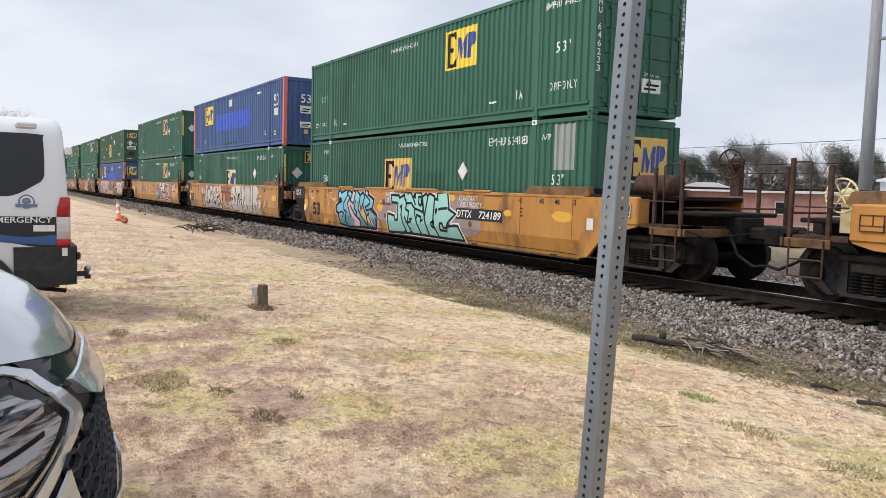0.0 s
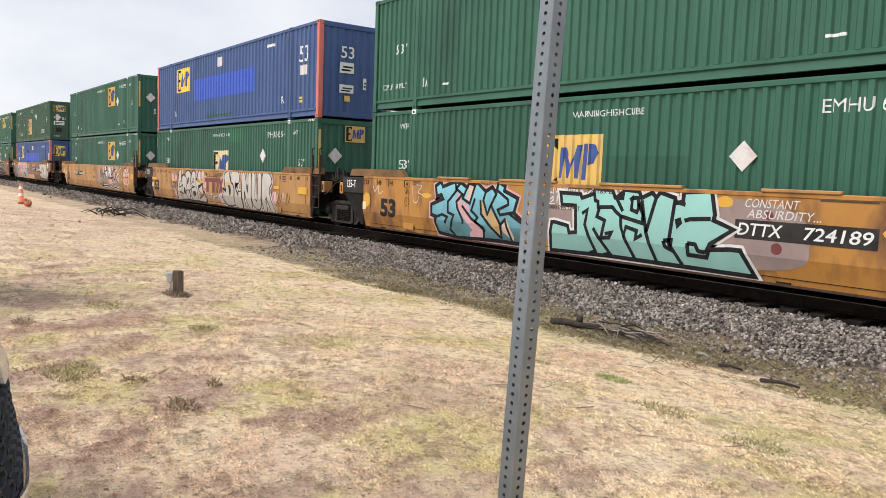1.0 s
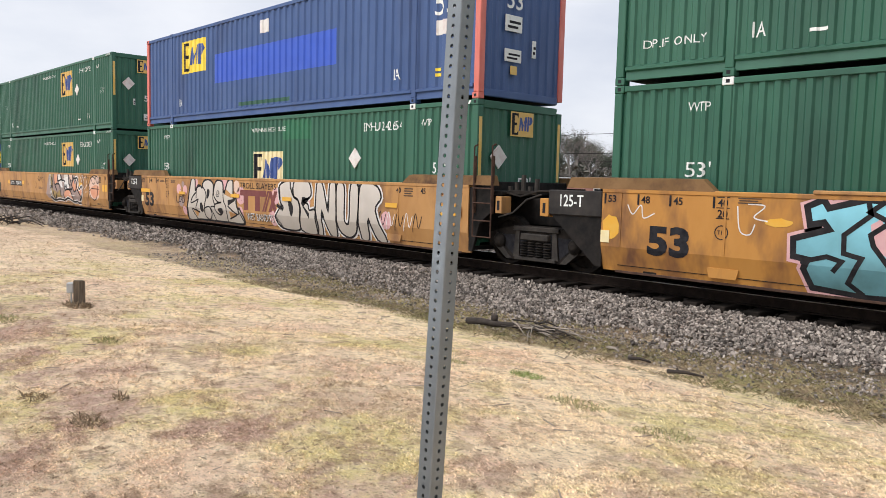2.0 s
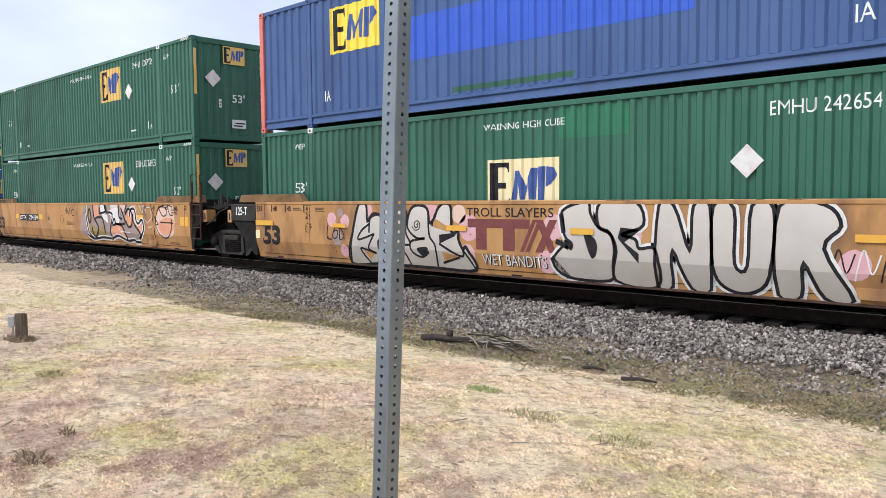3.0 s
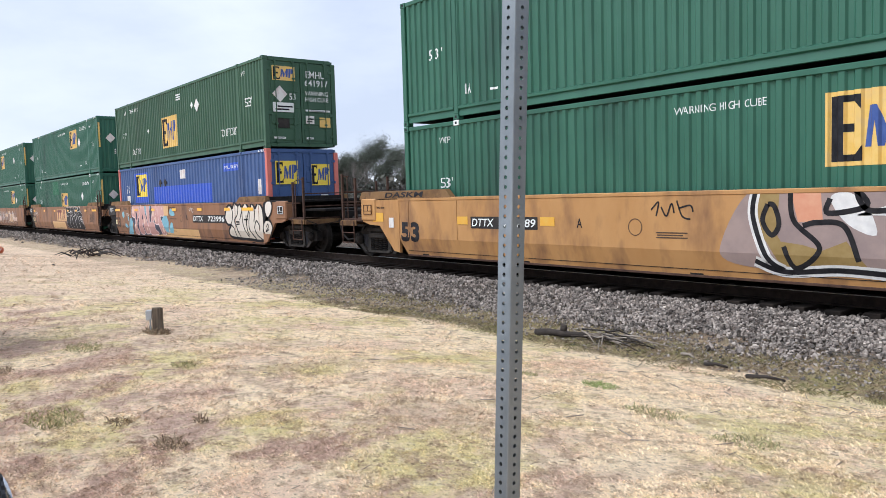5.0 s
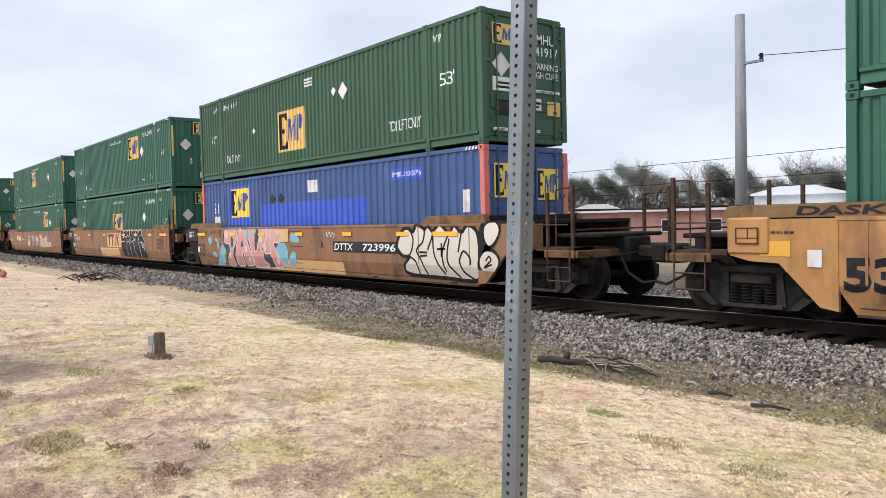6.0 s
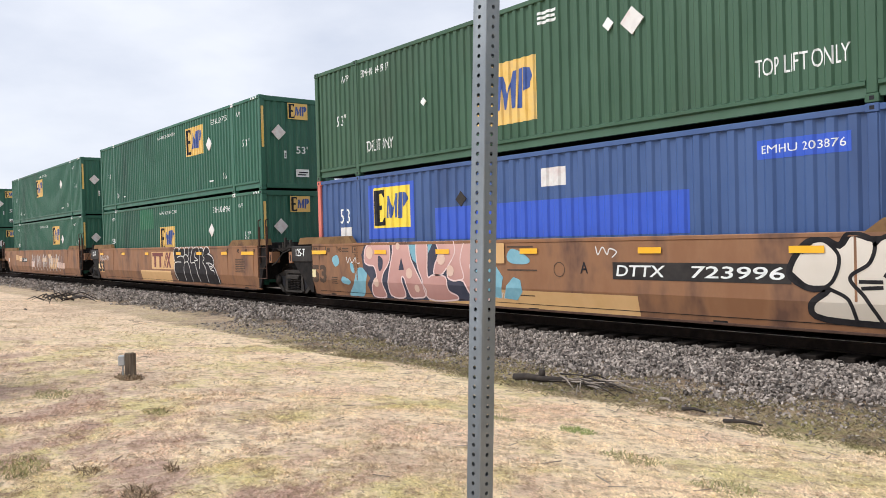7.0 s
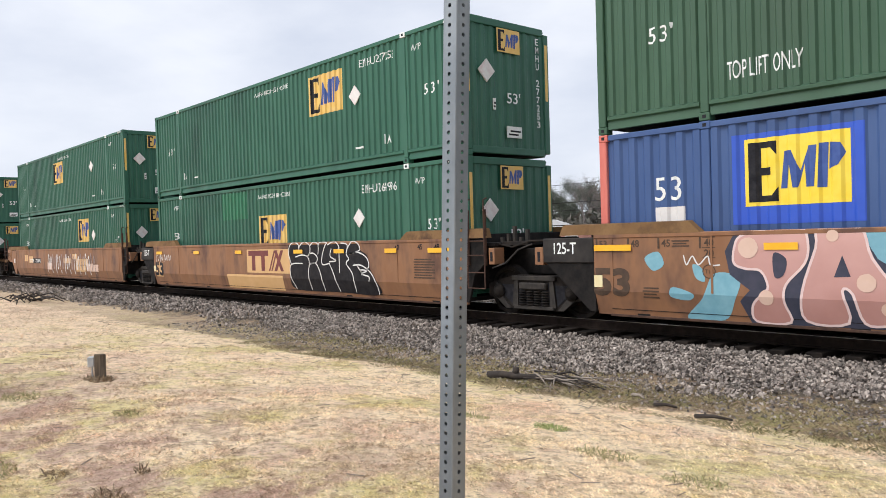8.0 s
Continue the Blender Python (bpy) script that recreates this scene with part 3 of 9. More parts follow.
            if m in (WHITE, PLACARD):
                part("plate_print", boxes(*[(y0 + (y1 - y0) * (0.1 + 0.1 * (k % 2)), y1 - (y1 - y0) * (0.1 + 0.15 * (k % 3 == 0)), -0.009, 0.0, za + (zb - za) * (0.2 + 0.3 * k), za + (zb - za) * (0.36 + 0.3 * k)) for k in range(2)]), BLACK, ob).matrix_basis = face
        elif kind == "end_diamond":
            cy, cz, r = a[:3]
            part("placard_holder", prism(bmesh.new(), [(cy - r, cz), (cy, cz - r), (cy + r, cz), (cy, cz + r)], -0.012, 0.02), a[3] if len(a) > 3 else PLACARD, ob,
                 "pale diamond placard holder").matrix_basis = face
        elif kind == "bars":
            x0, x1, za, zb, n, m = a
            side_paint("small_print", join_bm(*[poly([(x0, za + (zb - za) * (k + 0.1) / n), (x1 - 0.1 * (k % 2) * (x1 - x0), za + (zb - za) * (k + 0.1) / n),
                       (x1 - 0.1 * (k % 2) * (x1 - x0), za + (zb - za) * (k + 0.7) / n), (x0, za + (zb - za) * (k + 0.7) / n)]) for k in range(n)]), m, "", 0.006)
    return moving(ob, x, TRACK_Y + FACE_Y, z)


G_WALL = dict(key="green", paint=GREEN, pitch=0.2225, end="wall", white_cast=True)
G_DOOR = dict(key="olive", paint=GREEN_OLIVE, pitch=0.2225, end="door")
B_WALL = dict(key="blue", paint=BLUE, pitch=0.295, end="wall", corner=RED_POST)
B_DOOR = dict(key="bluedoor", paint=BLUE, pitch=0.295, end="door", corner=RED_POST)
G_RIB = dict(key="greenrib", paint=GREEN, pitch=0.2225, end="door")

LOGO_PALE = (SIGN_PALE, BLACK, SIGN_BLUE)
LOGO_BRIGHT = (SIGN_BRIGHT, BLACK, SIGN_BLUE)
GREEN_END = [("end_logo", 0.95, 1.65, 2.22, 2.72), ("end_diamond", 0.62, 1.78, 0.24), ("end_text", "53'", 1.22, 1.62, 1.15, 1.38),
             ("end_plate", 0.80, 0.87, 0.98, 1.22, WHITE), ("end_plate", 1.2, 1.65, 0.42, 0.66, WHITE, "white data plate with unreadable print"),
             ("end_plate", 0.04, 0.12, 1.3, 2.55, SIGN_YELLOW, "yellow corner strip"), ("end_plate", WIDE - 0.13, WIDE - 0.05, 1.3, 2.55, SIGN_YELLOW, "yellow corner strip"),
             ("hazard", (LEN - 0.62,), WHITE)]
MARKS = [("text", "53'", 1.0, 1.5, 1.42, 1.66), ("text", "53'", LEN - 1.35, LEN - 0.86, 1.42, 1.66), ("text", "WTP", LEN - 1.72, LEN - 1.38, 2.42, 2.56),
         ("text", "IA", 2.3, 2.5, 0.52, 0.74), ("text", "IA", LEN - 2.75, LEN - 2.5, 0.52, 0.74), ("bars", 3.1, 3.35, 0.5, 0.58, 1, WHITE), ("bars", LEN - 3.9, LEN - 3.6, 0.5, 0.58, 1, WHITE)]
LOWMARKS = [("text", "53'", 1.35, 1.75, 1.42, 1.66), ("text", "53'", LEN - 1.35, LEN - 0.92, 1.42, 1.66), ("text", "WTP", LEN - 1.72, LEN - 1.38, 2.42, 2.56), ("text", "WTP", 1.35, 1.7, 2.42, 2.56)]

# stack by stack, from the front of the train: lower box, upper box
container(STACK_X[0], LOW_Z, G_WALL, "green corrugated container with repainted darker patches, low in the well", LOWMARKS + [
    ("logo", 6.44, 8.18, 1.06, 2.16), ("patch", 3.7, 6.3, 0.32, 2.78, GREEN_DARK), ("patch", 8.3, 10.1, 1.1, 1.75, GREEN_DARK),
    ("text", "WARNING HIGH CUBE", 7.4, 9.1, 2.48, 2.6), ("diamond", 11.1, 1.75, 0.24), ("text", "EMHU 634383", 12.3, 13.9, 2.36, 2.56),
    ("patch", LEN - 1.25, LEN - 0.55, 1.75, 2.75, GREY_PATCH), ("end_logo", 1.0, 2.2, 1.5, 2.5)])
container(STACK_X[0], UP_Z, G_RIB, "green corrugated container with ribbed end wall, stacked on top", MARKS + [
    ("logo", 10.04, 11.61, 1.56, 2.60, LOGO_BRIGHT), ("text", "WARNING HIGH CUBE", 6.7, 8.4, 2.48, 2.6), ("text", "DP.IF ONLY", LEN - 1.5, LEN - 0.6, 0.6, 0.78),
    ("text", "DP.IF ONLY", 0.5, 1.6, 0.55, 0.68), ("text", "EMHU 646233", 14.4, 15.7, 2.4, 2.55), ("end_plate", 1.35, 1.9, 0.55, 0.85, WHITE, "white plate with unreadable print"),
    ("end_text", "24 000 lbs", 1.4, 1.85, 0.9, 0.98), ("end_column", "EMHU 646233", 0.05, 2.7, 0.13, 0.09), ("end_diamond", 0.75, 1.85, 0.2), ("end_column", "WARNING HIGH CUBE", WIDE - 0.11, 2.7, 0.08, 0.06)])
container(STACK_X[1], LOW_Z, G_WALL, "green corrugated container with pale yellow sign, low in the well", LOWMARKS + GREEN_END + [
    ("logo", 7.28, 8.9, 1.0, 1.95, LOGO_PALE), ("text", "WARNING HIGH CUBE", 7.2, 9.0, 2.48, 2.6), ("patch", 8.9, 10.2, 2.25, 2.75, GREEN_PATCH),
    ("diamond", 12.1, 1.75, 0.24), ("text", "EMHU 242654", 12.4, 13.8, 2.36, 2.56)])
container(STACK_X[1], UP_Z, B_WALL, "blue corrugated container with faded red corner posts, stacked on top", [
    ("logo", 2.75, 4.35, 1.55, 2.55, LOGO_BRIGHT), ("patch", 4.93, 11.29, 1.1, 1.95, BLUE_PATCH), ("text", "53", LEN - 1.35, LEN - 0.75, 1.75, 2.25),
    ("patch", LEN - 1.3, LEN - 0.8, 1.35, 1.65, PLACARD), ("patch", 7.6, 8.1, 2.25, 2.6, PLACARD), ("text", "IA", 2.5, 2.75, 0.55, 0.78), ("text", "IA", LEN - 2.7, LEN - 2.45, 0.55, 0.78),
    ("patch", 6.4, 9.2, 0.36, 0.46, GREEN_DARK), ("bars", LEN - 1.3, LEN - 1.15, 0.5, 0.72, 2, SIGN_BRIGHT), ("bars", LEN - 3.9, LEN - 3.2, 2.45, 2.6, 1, WHITE),
    ("end_text", "53", 0.75, 1.2, 1.85, 2.2), ("end_plate", 0.72, 1.2, 1.4, 1.72, WHITE, "white data plate with unreadable print"), ("end_plate", 0.72, 1.2, 0.8, 1.05, WHITE, "white data plate with unreadable print"),
    ("end_plate", 0.9, 1.08, 0.55, 0.72, SIGN_YELLOW), ("end_plate", 1.55, 1.65, 0.95, 1.3, WHITE)])
container(STACK_X[2], LOW_Z, G_WALL, "green corrugated container with yellow sign, low in the well", LOWMARKS + GREEN_END + [
    ("logo", 10.06, 11.51, 1.50, 2.52), ("text", "WARNING HIGH CUBE", 7.6, 9.2, 2.45, 2.57), ("diamond", 12.15, 1.78, 0.23), ("text", "EMHU 276813", 12.49, 13.71, 2.30, 2.50)])
container(STACK_X[2], UP_Z, G_WALL, "green corrugated container with yellow sign, stacked on top", MARKS + GREEN_END + [
    ("logo", 10.08, 11.52, 1.57, 2.60), ("text", "WARNING HIGH CUBE", 7.5, 9.3, 2.48, 2.6), ("diamond", 12.15, 1.75, 0.24), ("text", "EMHU 300772", 12.4, 13.7, 2.4, 2.58),
    ("end_column", "EMHU 300772", 2.16, 2.65, 0.14, 0.1)])
container(STACK_X[3], LOW_Z, B_DOOR, "blue container with red corner posts and closed doors, in the well", [
    ("logo", 2.58, 4.06, 1.56, 2.54, LOGO_BRIGHT), ("patch", 2.4, 4.25, 1.3, 2.62, BLUE_PATCH), ("patch", 5.0, 11.4, 1.25, 1.95, BLUE_PATCH), ("text", "53", 1.05, 1.55, 1.72, 2.1),
    ("patch", 1.05, 1.6, 1.3, 1.62, PLACARD), ("patch", 8.2, 8.85, 2.2, 2.55, PLACARD), ("patch", 12.55, 13.9, 2.3, 2.58, BLUE_PATCH), ("text", "EMHU 203876", 12.62, 13.82, 2.38, 2.5),
    ("patch", LEN - 0.75, LEN - 0.55, 1.45, 1.95, PLACARD), ("diamond", 5.9, 2.1, 0.17, ASPHALT_BAR), ("diamond", 6.5, 2.1, 0.17, ASPHALT_BAR),
    ("end_logo", 0.28, 1.08, 1.75, 2.5, LOGO_BRIGHT, ), ("end_logo", 1.55, 2.25, 1.7, 2.4, LOGO_BRIGHT), ("end_plate", 1.9, 2.2, 1.15, 1.4, WHITE), ("hazard", (LEN - 0.62,))])
container(STACK_X[3], UP_Z, G_DOOR, "faded green corrugated container with closed rear doors, stacked on top", [
    ("logo", 6.45, 8.14, 0.60, 1.84), ("text", "53'", 1.0, 1.45, 1.35, 1.62), ("text", "53'", LEN - 1.5, LEN - 0.95, 1.42, 1.72), ("text", "TOP LIFT ONLY", 2.34, 3.47, 0.55, 0.82),
    ("text", "TOP LIFT ONLY", LEN - 3.6, LEN - 2.25, 0.60, 0.86), ("text", "EMHU 641917", 2.2, 3.4, 2.42, 2.6), ("text", "WTP", 1.3, 1.65, 2.42, 2.6), ("text", "WTP", LEN - 1.75, LEN - 1.4, 2.42, 2.6),
    ("diamond", 4.7, 1.45, 0.1, WHITE), ("diamond", 10.4, 1.95, 0.24), ("diamond", 9.9, 2.0, 0.12, WHITE), ("bars", 8.2, 8.7, 2.35, 2.62, 3, WHITE),
    ("end_logo", 0.3, 1.1, 2.15, 2.6), ("end_diamond", 0.55, 1.72, 0.26, PLACARD), ("end_plate", 0.3, 1.05, 1.15, 1.45, WHITE, "white data plate with unreadable print"),
    ("end_plate", 0.4, 0.85, 0.65, 0.95, ASPHALT_BAR), ("end_text", "53", 0.88, 1.1, 1.55, 1.75), ("end_text", "EMHU", 1.5, 2.2, 2.28, 2.5), ("end_text", "641917", 1.45, 2.3, 2.02, 2.22),
    ("end_text", "WARNING", 1.45, 2.3, 1.72, 1.86), ("end_text", "HIGH CUBE", 1.45, 2.3, 1.52, 1.66), ("end_plate", 1.45, 2.35, 1.2, 1.26, WHITE), ("end_plate", 1.45, 1.75, 0.8, 1.06, PLACARD),
    ("end_plate", 1.95, 2.35, 0.7, 1.02, SIGN_YELLOW, "small yellow warning plate"), ("end_plate", 1.45, 1.7, 0.3, 0.36, WHITE), ("end_plate", 0.3, 0.7, 0.3, 0.36, WHITE)])
container(STACK_X[4], LOW_Z, G_WALL, "green corrugated container with brighter repainted patch, low in the well", LOWMARKS + GREEN_END + [
    ("logo", 7.36, 8.85, 1.1, 2.0), ("text", "WARNING HIGH CUBE", 7.3, 9.1, 2.48, 2.6), ("patch", 5.0, 6.6, 1.95, 2.75, GREEN_PATCH), ("diamond", 12.3, 1.76, 0.23), ("text", "EMHU 264996", 12.45, 13.75, 2.34, 2.54)])
container(STACK_X[4], UP_Z, G_WALL, "green corrugated container with yellow sign, stacked on top", MARKS + GREEN_END + [
    ("logo", 10.23, 11.72, 1.55, 2.56), ("text", "WARNING HIGH CUBE", 7.3, 9.2, 2.48, 2.6), ("diamond", 12.28, 1.8, 0.24), ("text", "EMHU 277253", 12.5, 13.8, 2.42, 2.6),
    ("end_column", "EMHU 277253", 2.16, 2.65, 0.14, 0.1)])
for k in (5, 6):
    container(STACK_X[k], LOW_Z, G_WALL, "green corrugated container with yellow sign, low in the well", LOWMARKS + GREEN_END + [
        ("logo", 10.1, 11.6, 1.5, 2.5), ("diamond", 12.2, 1.76, 0.23), ("text", "WARNING HIGH CUBE", 7.3, 9.1, 2.48, 2.6), ("end_diamond", 2.05, 1.75, 0.22, RED_POST)])
    container(STACK_X[k], UP_Z, G_WALL, "green corrugated container with yellow sign, stacked on top", MARKS + GREEN_END + [
        ("logo", 6.6, 8.1, 1.4, 2.4), ("diamond", 12.2, 1.8, 0.24), ("text", "WARNING HIGH CUBE", 7.3, 9.1, 2.48, 2.6)])

# ---- well cars ----
CREASE, SILL, TOP = 0.60, 0.20, 1.55


def wall_y(z):
    """Near face of a well's side: upright above the crease, leaning in below it."""
    return SIDE_Y if z >= CREASE else SIDE_Y + 0.10 * (CREASE - z) / (CREASE - SILL)


def spray(bm, lift=0.004):
    """Lay flat paint on a well's side."""
    cut(bm, zs=(CREASE,))
    for v in bm.verts:
        v.co.z = min(max(v.co.z, SILL + 0.005), TOP - 0.005)
        v.co.y = wall_y(v.co.z) - lift
    return bm


def well_wall(x0, x1, slant0, slant1):
    bm = bmesh.new()
    prof = [(wall_y(z), z) for z in (TOP - 0.06, CREASE, SILL)] + [(wall_y(SILL) + 0.05, SILL), (SIDE_Y + 0.06, CREASE), (SIDE_Y + 0.06, TOP - 0.06)]
    rings = []
    for x, s in ((x0, slant0), (x1, slant1)):
        rings.append([bm.verts.new((x + s * (CREASE - z) / (CREASE - SILL) if z < CREASE else x, y, z)) for y, z in prof])
    n = len(prof)
    for i in range(n):
        bm.faces.new((rings[0][i], rings[0][(i + 1) % n], rings[1][(i + 1) % n], rings[1][i]))
    bm.faces.new(rings[0])
    bm.faces.new(rings[1][::-1])
    bmesh.ops.recalc_face_normals(bm, faces=bm.faces)
    return bm


def ledge(x0, x1, in0, in1):
    """The raised, outward-leaning guide at a well's end."""
    bm = bmesh.new()
    prof = [(SIDE_Y - 0.012, TOP - 0.01, 0), (SIDE_Y + 0.02, TOP + 0.165, 1), (SIDE_Y + 0.14, TOP + 0.18, 1), (SIDE_Y + 0.14, TOP - 0.01, 0)]
    rings = [[bm.verts.new((x0 + in0 * k, y, z)) for y, z, k in prof], [bm.verts.new((x1 - in1 * k, y, z)) for y, z, k in prof]]
    for i in range(4):
        bm.faces.new((rings[0][i], rings[0][(i + 1) % 4], rings[1][(i + 1) % 4], rings[1][i]))
    bm.faces.new(rings[0])
    bm.faces.new(rings[1][::-1])
    bmesh.ops.recalc_face_normals(bm, faces=bm.faces)
    return bm


def flip_y(bm):
    for v in bm.verts:
        v.co.y = -v.co.y
    bmesh.ops.reverse_faces(bm, faces=bm.faces)
    return bm


def well_unit(x, paint, left, right, label, paint_key):
    """One well of a three-unit car; left, right: 'joint' (shared truck) or 'end' (coupler end)."""
    ob = tagged(new("well_car"), label, "rail car", "well cars of the train")
    x0, x1 = (0.0 if left == "joint" else -0.05), (LEN + 0.02 if right == "joint" else LEN + 0.12)
    k = (paint_key, left, right)
    for far in (0, 1):
        f = flip_y if far else (lambda b: b)
        shared(k + ("wall", far), "side_wall", lambda: f(well_wall(x0, x1, -0.0 if left == "joint" else 0.25, 0.0 if right == "joint" else -0.25)), paint, ob)
        shared(k + ("chord", far), "top_chord", lambda: f(boxes((x0, x1, SIDE_Y - 0.012, SIDE_Y + 0.12, TOP - 0.075, TOP), bevel=0.012)), paint, ob)
        shared(k + ("ledgeL", far), "end_guide", lambda: f(ledge(-0.74 if left == "joint" else -1.75, 2.0, 0.06, 0.22)), GUIDE, ob)
        shared(k + ("ledgeR", far), "end_guide", lambda: f(ledge(LEN - 2.02, LEN + 0.70 if right == "joint" else LEN + 0.25, 0.22, 0.06)), GUIDE, ob)
        shared(k + ("sill", far), "bottom_flange", lambda: f(boxes((x0 + 0.25, x1 - 0.25, SIDE_Y + 0.085, SIDE_Y + 0.30, SILL - 0.03, SILL + 0.012), bevel=0.006)), RUST, ob)
    shared(k + ("floor",), "well_floor", lambda: boxes((0.1, LEN - 0.1, -1.2, 1.2, 0.24, 0.33), *[(c - 0.12, c + 0.12, -1.42, 1.42, 0.2, 0.30) for c in (0.9, 4.2, 8.1, 12, 15.2)]), RUBBER_DARK, ob)
    # rub rails along the top edge and small fixings below
    for i, (a, b) in enumerate(((3.4, 4.6), (5.6, 7.3), (8.4, 10.2), (11.6, 12.8)) if paint_key == "yellow" else ()):
        shared(k + ("rub", i), "rub_rail", lambda: boxes((a, b, SIDE_Y - 0.035, SIDE_Y + 0.05, TOP - 0.005, TOP + 0.05), bevel=0.012), TAN, ob)
    for i, c in enumerate({"yellow": (1.9,), "tan": (13.6,), "brown": ()}[paint_key]):
        shared(k + ("pocket", i), "jacking_pad", lambda: prism(bmesh.new(), [(c, 0.42), (c + 0.04, 0.27), (c + 0.46, 0.27), (c + 0.5, 0.42)], wall_y(0.35) - 0.03, wall_y(0.3) + 0.02), paint, ob)
    for i, c in enumerate((0.35, 2.15, LEN - 2.15, LEN - 0.3)):
        shared(k + ("seam", i), "seam_rib", lambda: boxes((c, c + 0.035, SIDE_Y - 0.01, SIDE_Y + 0.01, 0.62, TOP - 0.07)), paint, ob)
    shared(k + ("line",), "weld_line", lambda: boxes((x0 + 0.3, x1 - 0.3, wall_y(0.30) - 0.006, wall_y(0.30) + 0.02, 0.295, 0.305)), RUBBER_DARK, ob)

    if right == "joint":
        # dark end over the shared truck, with its ladder
        shared("jr_plate", "end_plate", lambda: prism(bmesh.new(), [(LEN + 0.02, 0.25), (LEN + 0.02, 1.5), (LEN + 0.58, 1.5), (LEN + 0.58, 1.02), (LEN + 0.3, 0.8), (LEN + 0.12, 0.25)], SIDE_Y + 0.03, SIDE_Y + 0.09), RUBBER_DARK, ob)
        shared("jr_plate2", "end_plate", lambda: prism(bmesh.new(), [(LEN + 0.02, 0.25), (LEN + 0.02, 1.5), (LEN + 0.58, 1.5), (LEN + 0.58, 1.02), (LEN + 0.3, 0.8), (LEN + 0.12, 0.25)], -SIDE_Y - 0.09, -SIDE_Y - 0.03), RUBBER_DARK, ob)
        shared("jr_bulk", "bulkhead", lambda: boxes((LEN + 0.05, LEN + 0.14, -1.4, 1.4, 0.5, 1.62), (LEN + 0.14, LEN + 1.7, -0.42, 0.42, 0.78, 1.30), (LEN + 0.14, LEN + 0.75, -1.35, 1.35, 1.36, 1.44), bevel=0.015), RUBBER_DARK, ob)

        def ladder():
            bm = bmesh.new()
            for xx in (LEN + 0.18, LEN + 0.66):
                path_rod(bm, [(xx, SIDE_Y - 0.03, 0.55), (xx, SIDE_Y - 0.03, 2.28), (xx, SIDE_Y + 0.06, 2.32)], 0.016)
                box(bm, xx - 0.025, xx + 0.025, SIDE_Y - 0.025, SIDE_Y + 0.02, 1.0, 2.1)
            for zz in (0.55, 0.86, 1.2, 1.48):
                rod(bm, (LEN + 0.18, SIDE_Y - 0.035, zz), (LEN + 0.66, SIDE_Y - 0.035, zz), 0.014, 6)
            return bm
        shared("jr_ladder", "ladder", ladder, RUST, ob, "rusty side ladder")

        for i in range(7):
            vx, vy = LEN + 0.8 + 0.11 * i, SIDE_Y + 0.35 + 0.06 * (i % 3)
            shared(("jr_valve", i), "brake_valve", lambda: rod(bmesh.new(), (vx, vy, 1.45), (vx, vy, 1.54 + 0.07 * (i % 4)), 0.045, 8), DUSTY, ob)
        shared("jr_pipe", "brake_pipe", lambda: stroke_pipe([(LEN + 0.7, SIDE_Y + 0.3, 1.42), (LEN + 1.2, SIDE_Y + 0.2, 1.35), (LEN + 1.6, SIDE_Y + 0.25, 1.46), (LEN + 2.0, SIDE_Y + 0.3, 1.46)], 0.02), TRUCK, ob)
        shared("jr_hose", "brake_hose", lambda: stroke_pipe([(LEN + 0.75, SIDE_Y + 0.1, 0.95), (LEN + 1.15, SIDE_Y + 0.05, 1.05), (LEN + 1.45, SIDE_Y + 0.08, 1.3), (LEN + 1.7, SIDE_Y + 0.2, 1.4)], 0.018), DUSTY, ob)
        shared("jr_shelf", "gear_shelf", lambda: boxes((LEN + 0.82, LEN + 1.5, SIDE_Y + 0.3, SIDE_Y + 0.62, 1.38, 1.46), bevel=0.01), TRUCK, ob)
        shared((paint_key, "jr_lug"), "lug", lambda: boxes((LEN + 0.72, LEN + 0.88, SIDE_Y + 0.02, SIDE_Y + 0.3, 1.02, 1.34), bevel=0.01), paint, ob)
        shared("jr_lughole", "lug_hole", lambda: boxes((LEN + 0.77, LEN + 0.83, SIDE_Y + 0.014, SIDE_Y + 0.05, 1.08, 1.26)), BLACK, ob)
    else:
        end_parts(ob, paint, paint_key, 1)
    if left == "joint":
        shared("jl_panel", "end_panel", lambda: boxes((-1.14, 0.0, SIDE_Y - 0.012, SIDE_Y + 0.05, 1.06, 1.50), bevel=0.02), ASPHALT_BAR, ob)
        shared("jl_text", "lettering", lambda: letters("125-T", -0.87, -0.38, 1.22, 1.42, 0.012), WHITE, ob, "white painted lettering", m=pose(0, SIDE_Y - 0.016, 0))
        shared("jl_skirt", "end_skirt", lambda: prism(bmesh.new(), [(-1.10, 1.07), (0.0, 1.07), (0.0, 0.24), (-0.12, 0.24)], SIDE_Y + 0.02, SIDE_Y + 0.07), RUBBER_DARK, ob)
        shared("jl_skirt2", "end_skirt", lambda: prism(bmesh.new(), [(-1.10, 1.5), (0.0, 1.5), (0.0, 0.24), (-0.12, 0.24)], -SIDE_Y - 0.07, -SIDE_Y - 0.02), RUBBER_DARK, ob)
        shared("jl_bulk", "bulkhead", lambda: boxes((-0.14, -0.05, -1.4, 1.4, 0.5, 1.62), (-1.6, -0.14, -0.45, 0.45, 0.75, 1.32), (-1.14, -0.14, -1.42, 1.42, 1.42, 1.49), bevel=0.015), RUBBER_DARK, ob)
        shared((paint_key, "jl_lug"), "lug", lambda: boxes((-1.36, -1.16, SIDE_Y + 0.02, SIDE_Y + 0.3, 1.02, 1.34), bevel=0.01), paint, ob)
        shared("jl_lughole", "lug_hole", lambda: boxes((-1.29, -1.23, SIDE_Y + 0.014, SIDE_Y + 0.05, 1.08, 1.26)), BLACK, ob)
